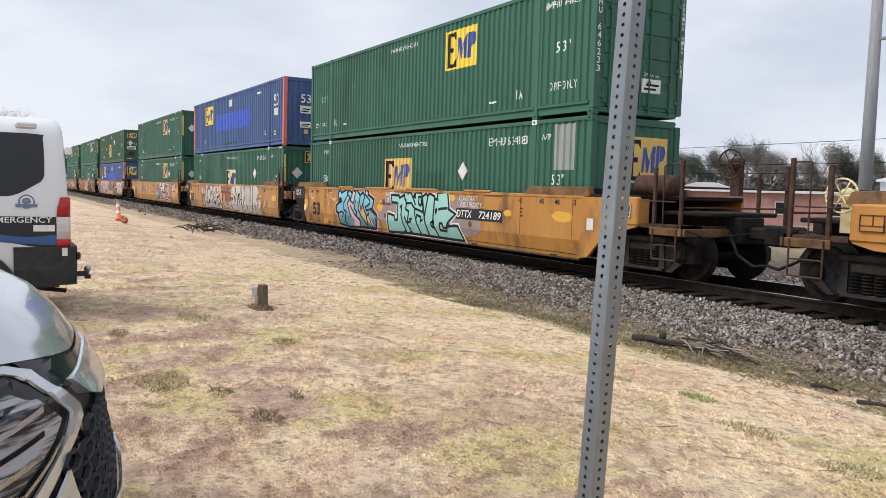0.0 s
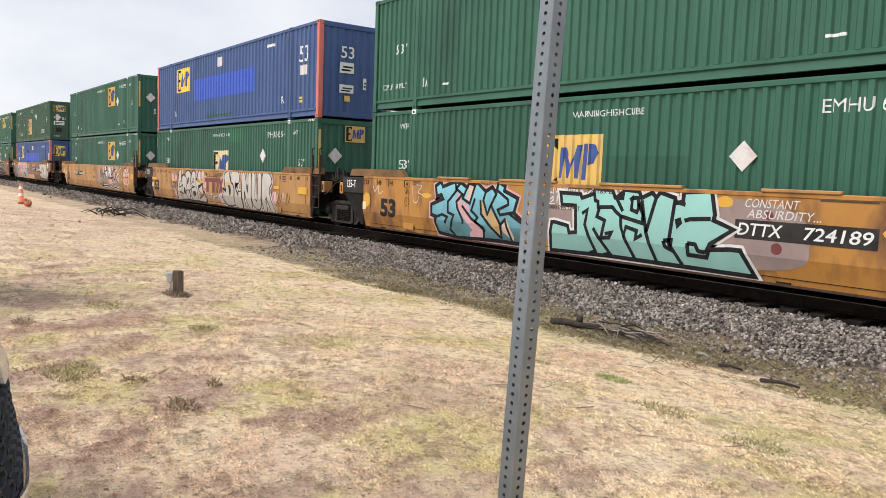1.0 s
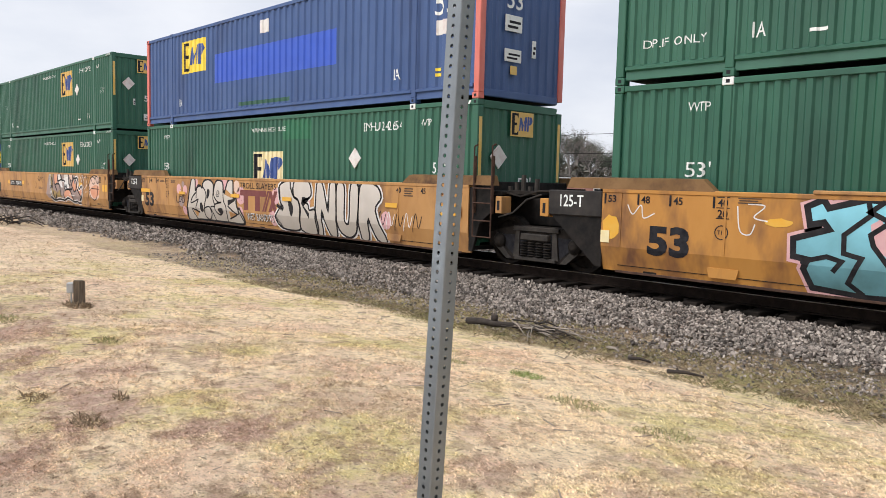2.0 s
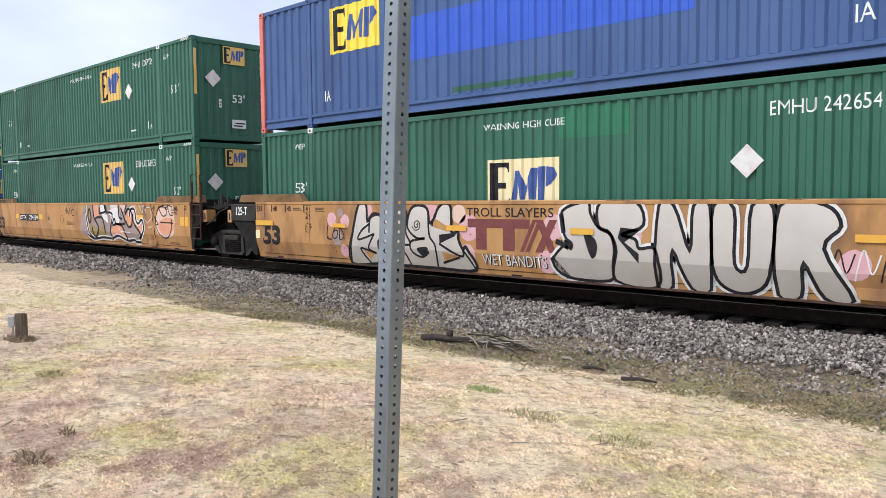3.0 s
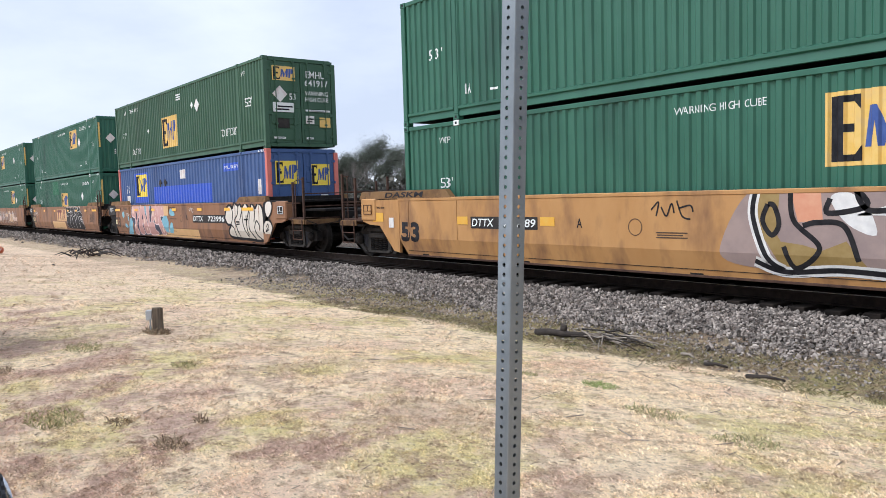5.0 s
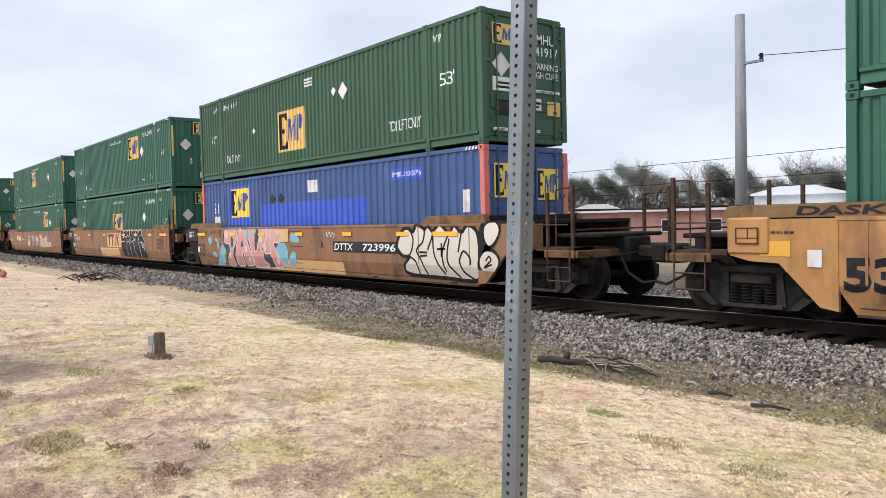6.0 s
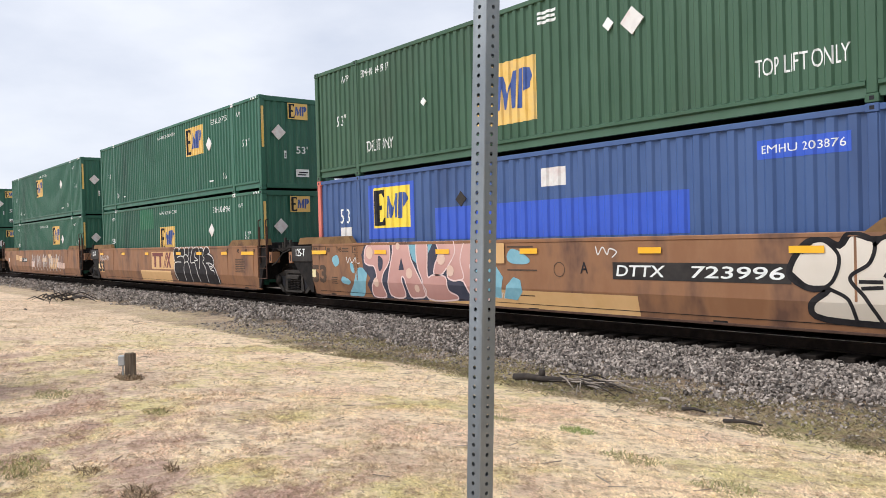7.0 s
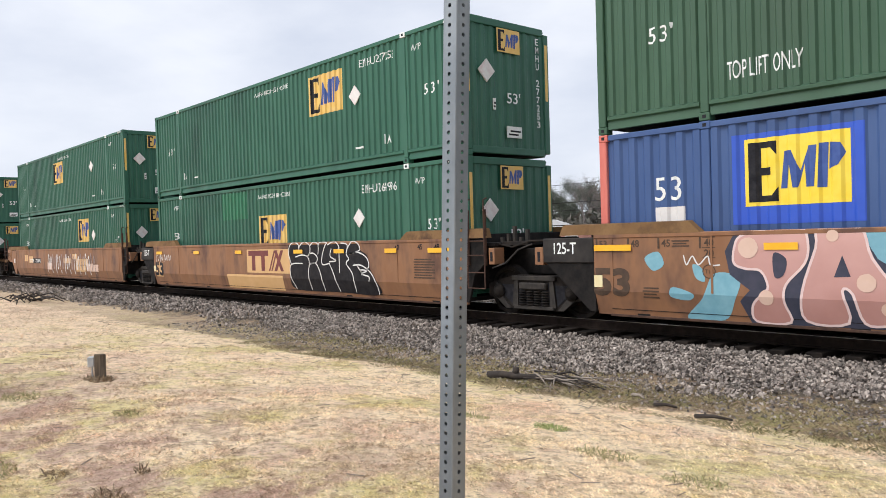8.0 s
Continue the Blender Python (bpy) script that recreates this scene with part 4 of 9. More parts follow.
        shared("jl_tag", "tag_plate", lambda: boxes((0.0, 0.17, SIDE_Y - 0.014, SIDE_Y - 0.002, 0.66, 0.86)), SIGN_PALE, ob, "small pale reflective tag")
    else:
        end_parts(ob, paint, paint_key, -1)
    return moving(ob, x, TRACK_Y, 0.0)


def stroke_pipe(pts, r, n=7):
    """One unbroken bent pipe."""
    bm, rings = bmesh.new(), []
    for i, p in enumerate(pts):
        d = Vector(pts[min(i + 1, len(pts) - 1)]) - Vector(pts[max(i - 1, 0)])
        q = d.to_track_quat("Z", "Y")
        rings.append([bm.verts.new(Vector(p) + q @ Vector((r * math.cos(2 * math.pi * k / n), r * math.sin(2 * math.pi * k / n), 0))) for k in range(n)])
    for a, b in zip(rings, rings[1:]):
        for k in range(n):
            bm.faces.new((a[k], a[(k + 1) % n], b[(k + 1) % n], b[k]))
    bm.faces.new(rings[0][::-1])
    bm.faces.new(rings[-1])
    return bm


def wheel_rim(bm, c, r, spokes, axis):
    n = 24
    ring = [Vector(c) + (Vector((r * math.cos(2 * math.pi * i / n), 0, r * math.sin(2 * math.pi * i / n))) if axis == "y" else Vector((0, r * math.cos(2 * math.pi * i / n), r * math.sin(2 * math.pi * i / n)))) for i in range(n)]
    for i in range(n):
        rod(bm, ring[i], ring[(i + 1) % n], 0.016, 6)
    for i in range(spokes):
        p = ring[int(i * n / spokes)]
        rod(bm, c, p, 0.011, 5)
    return bm


def end_parts(ob, paint, paint_key, s):
    """The coupler end of a car; s is 1 for the leading end, -1 for the trailing one."""
    def X(v):
        return LEN + v if s > 0 else -v

    def bx(a, b, *r):
        return (min(X(a), X(b)), max(X(a), X(b)), *r)

    def pr(pts, y0, y1):
        return prism(bmesh.new(), [(X(a), z) for a, z in pts], y0, y1)

    key = (paint_key, "end", s)
    outline = [(0.0, TOP - 0.03), (1.62, TOP - 0.03), (1.62, 0.98), (1.3, 0.90), (0.85, 0.88), (0.25, 0.28), (0.0, 0.24)]
    for far in (0, 1):
        y0, y1 = (SIDE_Y - 0.01, SIDE_Y + 0.06) if not far else (-SIDE_Y - 0.06, -SIDE_Y + 0.01)
        shared(key + ("plate", far), "end_plate", lambda: pr(outline, y0, y1), paint, ob)
        if far == 0:
            shared(key + ("box",), "end_box", lambda: boxes(bx(0.98, 1.66, SIDE_Y - 0.04, SIDE_Y + 0.3, 1.0, TOP), bevel=0.03), paint, ob)
            shared(key + ("boxplate",), "card_holder", lambda: boxes(bx(1.14, 1.5, SIDE_Y - 0.055, SIDE_Y - 0.03, 1.16, 1.4), bevel=0.008), ASPHALT_BAR if s > 0 else paint, ob)
            shared(key + ("boxlines",), "card_frame", lambda: boxes(*[bx(a, b, SIDE_Y - 0.064, SIDE_Y - 0.05, za, zb) for a, b, za, zb in
                   ((1.14, 1.5, 1.385, 1.4), (1.14, 1.5, 1.16, 1.175), (1.14, 1.155, 1.16, 1.4), (1.485, 1.5, 1.16, 1.4), (1.3, 1.312, 1.24, 1.4), (1.14, 1.5, 1.24, 1.25))]), WHITE if s > 0 else RUST, ob)
    shared(key + ("deck",), "end_deck", lambda: boxes(bx(0.05, 1.66, -1.46, 1.46, 1.50, TOP + 0.03), bx(0.05, 0.16, -1.4, 1.4, 0.4, 1.7), bevel=0.01), RUBBER_DARK, ob)
    shared(key + ("draft",), "draft_sill", lambda: boxes(bx(0.1, 3.05, -0.33, 0.33, 0.74, 1.22), bx(1.66, 2.9, -0.9, 0.9, 1.22, 1.3), bevel=0.02), RUBBER_DARK, ob)
    shared(key + ("coupler",), "coupler", lambda: boxes(bx(3.05, 3.5, -0.13, 0.13, 0.82, 1.05), bx(3.45, 3.78, -0.22, 0.16, 0.74, 1.1), bevel=0.04), TRUCK, ob)

    def platform():
        bm = boxes(bx(1.7, 2.75, SIDE_Y + 0.02, SIDE_Y + 0.5, 0.98, 1.05), bx(1.7, 2.75, -SIDE_Y - 0.5, -SIDE_Y - 0.02, 0.98, 1.05), bx(2.6, 2.75, SIDE_Y + 0.02, -SIDE_Y - 0.02, 0.9, 1.05))
        return bm
    shared(key + ("platform",), "end_platform", platform, RUST, ob, "worn crossover platform")
    shared(key + ("sill_tan",), "step_sill", lambda: boxes(bx(1.95, 2.72, SIDE_Y - 0.01, SIDE_Y + 0.025, 0.86, 1.0), bx(2.75, 2.80, SIDE_Y, SIDE_Y + 1.2, 0.86, 1.0), bevel=0.008), GUIDE, ob)

    def steps():
        bm = bmesh.new()
        a, b = X(2.05), X(2.62)
        path_rod(bm, [(a, SIDE_Y - 0.02, 0.98), (a, SIDE_Y - 0.02, 0.42), (b, SIDE_Y - 0.02, 0.42), (b, SIDE_Y - 0.02, 0.98)], 0.017)
        rod(bm, (a, SIDE_Y - 0.02, 0.68), (b, SIDE_Y - 0.02, 0.68), 0.014, 6)
        return bm
    shared(key + ("steps",), "step", steps, RUST, ob, "rusty sill step")
    for i, v in enumerate((2.02, 2.66)):
        for j, yy in enumerate((SIDE_Y + 0.04, -SIDE_Y - 0.04)):
            shared(key + ("post", i, j), "end_post", lambda: boxes(bx(v - 0.035, v + 0.035, yy - 0.03, yy + 0.03, 0.98, 2.22 if i else 2.1), bevel=0.008), RUST, ob, "rusty upright post")

    def rails():
        bm = bmesh.new()
        for zz in (1.38, 1.75):
            rod(bm, (X(2.66), SIDE_Y + 0.04, zz), (X(2.66), -SIDE_Y - 0.04, zz), 0.018, 6)
        path_rod(bm, [(X(1.7), SIDE_Y, 1.48), (X(2.02), SIDE_Y - 0.03, 1.48), (X(2.6), SIDE_Y - 0.03, 1.48)], 0.014)
        path_rod(bm, [(X(2.3), SIDE_Y - 0.03, 1.05), (X(2.3), SIDE_Y - 0.03, 2.12), (X(2.36), SIDE_Y + 0.06, 2.16), (X(2.66), SIDE_Y + 0.06, 2.16)], 0.014)
        return bm
    shared(key + ("rails",), "handrail", rails, RUST, ob)
    shared(key + ("airhose",), "air_hose", lambda: path_rod(bmesh.new(), [(X(2.9), -0.45, 0.95), (X(3.15), -0.5, 0.55), (X(3.5), -0.52, 0.38), (X(3.75), -0.5, 0.42)], 0.028), RUBBER_DARK, ob)
    shared(key + ("cut",), "cut_lever", lambda: path_rod(bmesh.new(), [(X(2.75), SIDE_Y, 1.0), (X(3.0), SIDE_Y + 0.3, 0.85), (X(3.3), -0.3, 0.95)], 0.013), TRUCK, ob)
    shared(key + ("light",), "card_tag", lambda: boxes(bx(0.22, 0.42, SIDE_Y - 0.024, SIDE_Y - 0.01, 0.84, 1.08)), PLACARD, ob, "small pale reflective tag")


def hand_brake(ob, wheel_mat, x, y, z):
    part("hand_brake_wheel", wheel_rim(bmesh.new(), Vector((x, y - 0.14, z)), 0.25, 6, "y"), wheel_mat, ob, "spoked hand brake wheel", True)
    part("brake_housing", join_bm(lathe(bmesh.new(), [(-0.12, 0.05), (-0.1, 0.09), (0.02, 0.12), (0.06, 0.08)], "y", 16, (x, y, z)), boxes((x - 0.09, x + 0.09, y, y + 0.12, z - 0.55, z + 0.1))), wheel_mat, ob)


def truck(x, label="dusty black two-axle truck under the well cars"):
    """A two-axle bogie; its wheels turn."""
    ob = tagged(new("railcar_truck"), label, "bogie", "trucks of the train")

    def frame_side(y):
        bm = prism(bmesh.new(), [(-1.22, 0.62), (-1.22, 0.36), (-1.0, 0.34), (-0.62, 0.14), (0.62, 0.14), (1.0, 0.34), (1.22, 0.36), (1.22, 0.62), (0.95, 0.70), (0.5, 0.80), (-0.5, 0.80), (-0.95, 0.70)], y - 0.09, y + 0.09)
        return bm
    for y in (-0.99, 0.99):
        f = shared(("truck", y), "side_frame", lambda: frame_side(y), TRUCK, ob)
        s = -1 if y < 0 else 1
        o = y + s * 0.094
        for i, pts in enumerate(([(-0.90, 0.61), (-0.84, 0.44), (-0.56, 0.22), (-0.50, 0.62)], [(0.90, 0.61), (0.84, 0.44), (0.56, 0.22), (0.50, 0.62)],
                                 [(-0.40, 0.66), (-0.40, 0.22), (0.40, 0.22), (0.40, 0.66)])):
            shared(("truckhole", y, i), "opening", lambda: prism(bmesh.new(), pts, o - 0.002, o + 0.003), BLACK, f)
        for i, c in enumerate((-0.285, -0.095, 0.095, 0.285)):
            def spring():
                bm = bmesh.new()
                for j in range(6):
                    lathe(bm, [(0.23 + j * 0.048, 0.065), (0.247 + j * 0.048, 0.092), (0.264 + j * 0.048, 0.065)], "z", 12, (c, o + s * 0.01, 0))
                return bm
            shared(("spring", y, i), "spring", spring, TRUCK, f)
        shared(("bolster_end", y), "bolster_end", lambda: boxes((-0.34, 0.34, min(o - s * 0.05, o + s * 0.09), max(o - s * 0.05, o + s * 0.09), 0.53, 0.66), bevel=0.02), DUSTY, f)
        for i, pts in enumerate(([(-0.49, 0.70), (-0.40, 0.70), (-0.40, 0.20), (-0.55, 0.20)], [(0.49, 0.70), (0.40, 0.70), (0.40, 0.20), (0.55, 0.20)],
                                 [(-1.0, 0.66), (-0.94, 0.60), (-0.86, 0.42), (-0.6, 0.16), (-0.72, 0.15), (-1.0, 0.36)], [(1.0, 0.66), (0.94, 0.60), (0.86, 0.42), (0.6, 0.16), (0.72, 0.15), (1.0, 0.36)])):
            shared(("rib", y, i), "frame_rib", lambda: prism(bmesh.new(), pts, min(o, o + s * 0.035), max(o, o + s * 0.035)), DUSTY, f)
        for i, c in enumerate((-0.915, 0.915)):
            shared(("cap", y, i), "bearing_cap", lambda: lathe(bmesh.new(), [(o - s * 0.1, 0.15), (o + s * 0.05, 0.14), (o + s * 0.10, 0.09), (o + s * 0.12, 0.05)], "y", 16, (c, 0, 0.483)), TRUCK, f)
        shared(("lip", y), "frame_rib", lambda: boxes((-0.55, 0.55, min(o, o + s * 0.05), max(o, o + s * 0.05), 0.70, 0.79), (-0.5, 0.5, min(o, o + s * 0.06), max(o, o + s * 0.06), 0.15, 0.22), bevel=0.01), DUSTY, f)
    shared("bolster", "bolster", lambda: boxes((-0.22, 0.22, -1.1, 1.1, 0.42, 0.74), (-0.8, 0.8, -0.5, 0.5, 0.35, 0.42)), TRUCK, ob)

    def wheelset():
        bm = bmesh.new()
        rod(bm, (0, -0.9, 0), (0, 0.9, 0), 0.08, 12)
        for y, s in ((-0.755, -1), (0.755, 1)):
            lathe(bm, [(y + s * 0.07, 0.09), (y + s * 0.05, 0.14), (y + s * 0.02, 0.38), (y + s * 0.065, 0.40), (y + s * 0.065, 0.472), (y - s * 0.05, 0.483), (y - s * 0.07, 0.51), (y - s * 0.085, 0.5), (y - s * 0.085, 0.40), (y - s * 0.02, 0.38), (y - s * 0.04, 0.12)], "y", 32)
            for i in range(8):
                a = 2 * math.pi * i / 8
                rod(bm, (0.28 * math.cos(a), y + s * 0.03, 0.28 * math.sin(a)), (0.28 * math.cos(a), y + s * 0.045, 0.28 * math.sin(a)), 0.03, 6)
        return bm
    wheels = []
    for c in (-0.915, 0.915):
        w = shared("wheelset", "wheelset", wheelset, TRUCK, ob, "dark steel wheels on an axle", m=pose(c, 0, 0.483))
        wheels.append((w, c))
    rollers.extend(wheels)
    return moving(ob, x, TRACK_Y, 0.0)


rollers = []                        # (wheelset, its place on its truck)
LOOK = {"yellow": (YELLOW, "yellow weathered three-unit well car section with spray-painted lettering"),
        "tan": (TAN, "tan weathered three-unit well car section with graffiti"),
        "brown": (BROWN, "brown weathered three-unit well car section with graffiti and yellow reflectors")}
units = []
for i, (sx, look_key, le, ri) in enumerate(((-4.95, "yellow", "end", "joint"), (STACK_X[0], "yellow", "joint", "end"), (STACK_X[1], "tan", "joint", "joint"), (STACK_X[2], "tan", "end", "joint"),
                                            (STACK_X[3], "brown", "joint", "end"), (STACK_X[4], "brown", "joint", "joint"), (STACK_X[5], "brown", "end", "joint"), (STACK_X[6], "tan", "joint", "end"))):
    units.append(well_unit(sx, LOOK[look_key][0], le, ri, LOOK[look_key][1], look_key))
    if le == "joint":
        truck(sx - 1.75)
    else:
        truck(sx - 1.50)
    if ri == "end":
        truck(sx + LEN + 1.45)
    if i and ri == "end":
        # air tank and hand brake on the leading end
        if i == 1:
            part("air_tank", lathe(bmesh.new(), [(-0.5, 0.0), (-0.48, 0.14), (-0.42, 0.2), (0.42, 0.2), (0.48, 0.14), (0.5, 0.0)], "x", 18, (LEN + 1.5, -0.9, 1.78)), RUST, units[-1], "rusty cylindrical air tank", True)
            hand_brake(units[-1], RUST, LEN + 3.4, -1.0, 2.16)
    if i == 0:
        hand_brake(units[-1], SIGN_PALE, -1.9, -1.25, 1.66)

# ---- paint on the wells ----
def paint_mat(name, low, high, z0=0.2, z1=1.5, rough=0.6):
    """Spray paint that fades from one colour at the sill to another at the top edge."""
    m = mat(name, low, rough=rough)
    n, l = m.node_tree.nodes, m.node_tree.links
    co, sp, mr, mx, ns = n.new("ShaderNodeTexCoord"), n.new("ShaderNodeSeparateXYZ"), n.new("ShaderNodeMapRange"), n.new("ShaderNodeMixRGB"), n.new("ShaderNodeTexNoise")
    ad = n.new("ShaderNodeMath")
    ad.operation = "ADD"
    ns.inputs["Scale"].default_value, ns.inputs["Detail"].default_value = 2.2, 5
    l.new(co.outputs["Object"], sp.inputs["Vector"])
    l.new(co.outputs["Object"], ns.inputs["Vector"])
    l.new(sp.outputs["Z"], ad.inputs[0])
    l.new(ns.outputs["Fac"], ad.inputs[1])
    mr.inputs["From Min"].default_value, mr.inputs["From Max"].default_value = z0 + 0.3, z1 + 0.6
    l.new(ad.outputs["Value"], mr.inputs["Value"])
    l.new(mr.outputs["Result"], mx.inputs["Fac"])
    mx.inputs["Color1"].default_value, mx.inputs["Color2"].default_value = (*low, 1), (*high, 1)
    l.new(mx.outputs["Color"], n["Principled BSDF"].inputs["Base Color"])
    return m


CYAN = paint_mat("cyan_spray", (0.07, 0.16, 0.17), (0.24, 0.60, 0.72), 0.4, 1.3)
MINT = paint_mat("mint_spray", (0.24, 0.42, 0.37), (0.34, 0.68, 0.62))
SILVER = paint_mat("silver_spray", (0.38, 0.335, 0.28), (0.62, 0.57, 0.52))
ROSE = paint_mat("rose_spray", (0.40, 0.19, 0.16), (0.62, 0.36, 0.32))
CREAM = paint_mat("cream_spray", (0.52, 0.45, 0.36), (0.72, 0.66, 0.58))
INK = mat("black_spray", (0.014, 0.013, 0.015), (0.03, 0.028, 0.03), 6, rough=0.55, gloss=0.12)
CHALK = mat("white_spray", (0.75, 0.73, 0.70), (0.62, 0.6, 0.58), 8, rough=0.6)
PINK = mat("pink_spray", (0.62, 0.34, 0.36), (0.66, 0.40, 0.40), 5, rough=0.6)
PALEPINK = mat("pale_pink_spray", (0.66, 0.46, 0.36), (0.7, 0.5, 0.4), 5, rough=0.6)
PEACH = mat("peach_spray", (0.62, 0.26, 0.15), (0.66, 0.33, 0.2), 5, rough=0.6)
OCHRE = mat("ochre_spray", (0.50, 0.30, 0.12), (0.56, 0.36, 0.16), 5, rough=0.6)
ROSE_EDGE = mat("pale_rose_spray", (0.70, 0.52, 0.50), (0.76, 0.6, 0.57), 6, rough=0.6)
OLIVE = mat("olive_spray", (0.26, 0.17, 0.05), (0.32, 0.22, 0.08), 5, rough=0.6)
SKYBLUE = mat("blue_spray", (0.16, 0.36, 0.45), (0.22, 0.44, 0.52), 5, rough=0.6)
NAVY = mat("navy_spray", (0.03, 0.035, 0.06), (0.05, 0.05, 0.08), 5, rough=0.6)
HAZE = mat("grey_spray", (0.27, 0.2, 0.185), (0.34, 0.25, 0.22), 3, rough=0.65)
MAROON = mat("maroon_paint", (0.14, 0.03, 0.03), (0.18, 0.045, 0.04), 5, rough=0.6)
PATCH_YELLOW = mat("yellow_patch_paint", (0.72, 0.36, 0.03), (0.7, 0.4, 0.06), 4, rough=0.6)
STENCIL = mat("dark_stencil", (0.055, 0.032, 0.02), (0.085, 0.05, 0.03), 8, rough=0.7)


def blob(cx, cz, rx, rz, n=18, wob=0.12, seed=0):
    return poly([(cx + rx * (1 + wob * noise.noise((i * 0.9, seed, 2))) * math.cos(2 * math.pi * i / n), cz + rz * (1 + wob * noise.noise((i * 0.9, seed, 9))) * math.sin(2 * math.pi * i / n)) for i in range(n)])


def rect(x0, x1, z0, z1, slant=0.0):
    return poly([(x0, z0), (x1, z0), (x1 + slant, z1), (x0 + slant, z1)])


def curve_pts(ctrl, closed=False, steps=7):
    """A smooth line through a few points."""
    p = [Vector((x, z)) for x, z in ctrl]
    n, out = len(p), []
    for i in range(n if closed else n - 1):
        a, b, c, d = (p[(i + k) % n] if closed else p[min(max(i + k, 0), n - 1)] for k in (-1, 0, 1, 2))
        for s in range(steps):
            t = s / steps
            out.append(0.5 * ((2 * b) + (c - a) * t + (2 * a - 5 * b + 4 * c - d) * t * t + (3 * b - a - 3 * c + d) * t * t * t))
    if not closed:
        out.append(p[-1])
    return out


def stroke(ctrl, w, closed=False):
    """A brushed line of even width."""
    pts = curve_pts(ctrl, closed)
    bm = bmesh.new()
    n = len(pts)
    L, R = [], []
    for i, q in enumerate(pts):
        a, b = pts[i - 1] if (closed or i) else q, pts[(i + 1) % n] if (closed or i < n - 1) else q
        d = (b - a).normalized() if (b - a).length > 1e-6 else Vector((1, 0))
        o = Vector((-d.y, d.x)) * w / 2
        L.append(bm.verts.new((q.x + o.x, 0, q.y + o.y)))
        R.append(bm.verts.new((q.x - o.x, 0, q.y - o.y)))
    for i in range(n if closed else n - 1):
        j = (i + 1) % n
        bm.faces.new((R[i], R[j], L[j], L[i]))
    for f in bm.faces:
        f.normal_update()
        if f.normal.y > 0:
            f.normal_flip()
    return bm


def shape(ctrl):
    """A filled smooth shape."""
    return poly([tuple(v) for v in curve_pts(ctrl, True, 5)])


def daub(unit, name, bm, material, lift=0.004, label=""):
    if name == "lettering":
        return wording(spray(bm, lift), material, unit, label)
    return part(name, spray(bm, lift), material, unit, label)


def trail(pts, w, closed=False):
    """A straight-edged line with mitred corners."""
    p = [Vector(q) for q in pts]
    n, bm, L, R = len(p), bmesh.new(), [], []
    for i, q in enumerate(p):
        a = p[i - 1] if closed or i else None
        b = p[(i + 1) % n] if closed or i < n - 1 else None
        d0 = (q - a).normalized() if a is not None else (b - q).normalized()
        d1 = (b - q).normalized() if b is not None else d0
        m = d0 + d1
        m = m.normalized() if m.length > 0.2 else d0
        o = Vector((-m.y, m.x))
        k = min(1.0 / max(abs(o.dot(Vector((-d0.y, d0.x)))), 0.45), 1.9) * w / 2
        L.append(bm.verts.new((q.x + o.x * k, 0, q.y + o.y * k)))
        R.append(bm.verts.new((q.x - o.x * k, 0, q.y - o.y * k)))
    for i in range(n if closed else n - 1):
        j = (i + 1) % n
        bm.faces.new((R[i], R[j], L[j], L[i]))
    for f in bm.faces:
        f.normal_update()
        if f.normal.y > 0:
            f.normal_flip()
    return bm


def mass(unit, paint, edge, width, glow, label, *pts):
    """A letter or a run of letters: body, outline and, where there is one, a pale halo round it."""
    if "bubble" in label:
        pts = [tuple(v) for v in curve_pts(pts, True, 4)]
    top = daub(unit, "graffiti_letter", poly(pts), paint, 0.009, label)
    daub(unit, "graffiti_outline", trail(pts, width, True), edge, 0.0105).parent = top
    if glow:
        daub(unit, "graffiti_halo", trail(pts, width + 0.09, True), glow, 0.0065).parent = top


def fill(unit, paint, lift, *pts):
    daub(unit, "paint_fill", poly(pts), paint, lift)


def soft(unit, paint, lift, *pts):
    daub(unit, "paint_fill", shape(pts), paint, lift)


def line(unit, paint, width, lift, *pts):
    daub(unit, "paint_line", trail(pts, width), paint, lift)


def curl(unit, paint, width, lift, *pts):
    daub(unit, "paint_line", stroke(pts, width), paint, lift)


def number_panel(unit, s1, s2, x0, x1, z0, z1, split=0.36):
    p = daub(unit, "number_panel", rect(x0, x1, z0, z1), ASPHALT_BAR, 0.005, "black panel with white car number")
    w, h = x1 - x0, z1 - z0
    for words, a, b in ((s1, 0.03, split), (s2, split + 0.16, 0.97)):
        for piece in pieces(spray(letters(words, x0 + w * a, x0 + w * b, z0 + h * 0.2, z1 - h * 0.18, 0.012, 0.03), 0.0075)):
            part("letter", piece, WHITE, p)


def stencils(unit, rows, material=STENCIL):
    """Unreadable stencilled print: x, z, width, height, lines."""
    for x, z, w, h, n in rows:
        daub(unit, "stencil_print", join_bm(*[rect(x + 0.02 * (k % 2), x + w * (1 - 0.15 * (k % 3 == 1)), z + h * (k + 0.15) / n, z + h * (k + 0.65) / n) for k in range(n)]), material, 0.005)


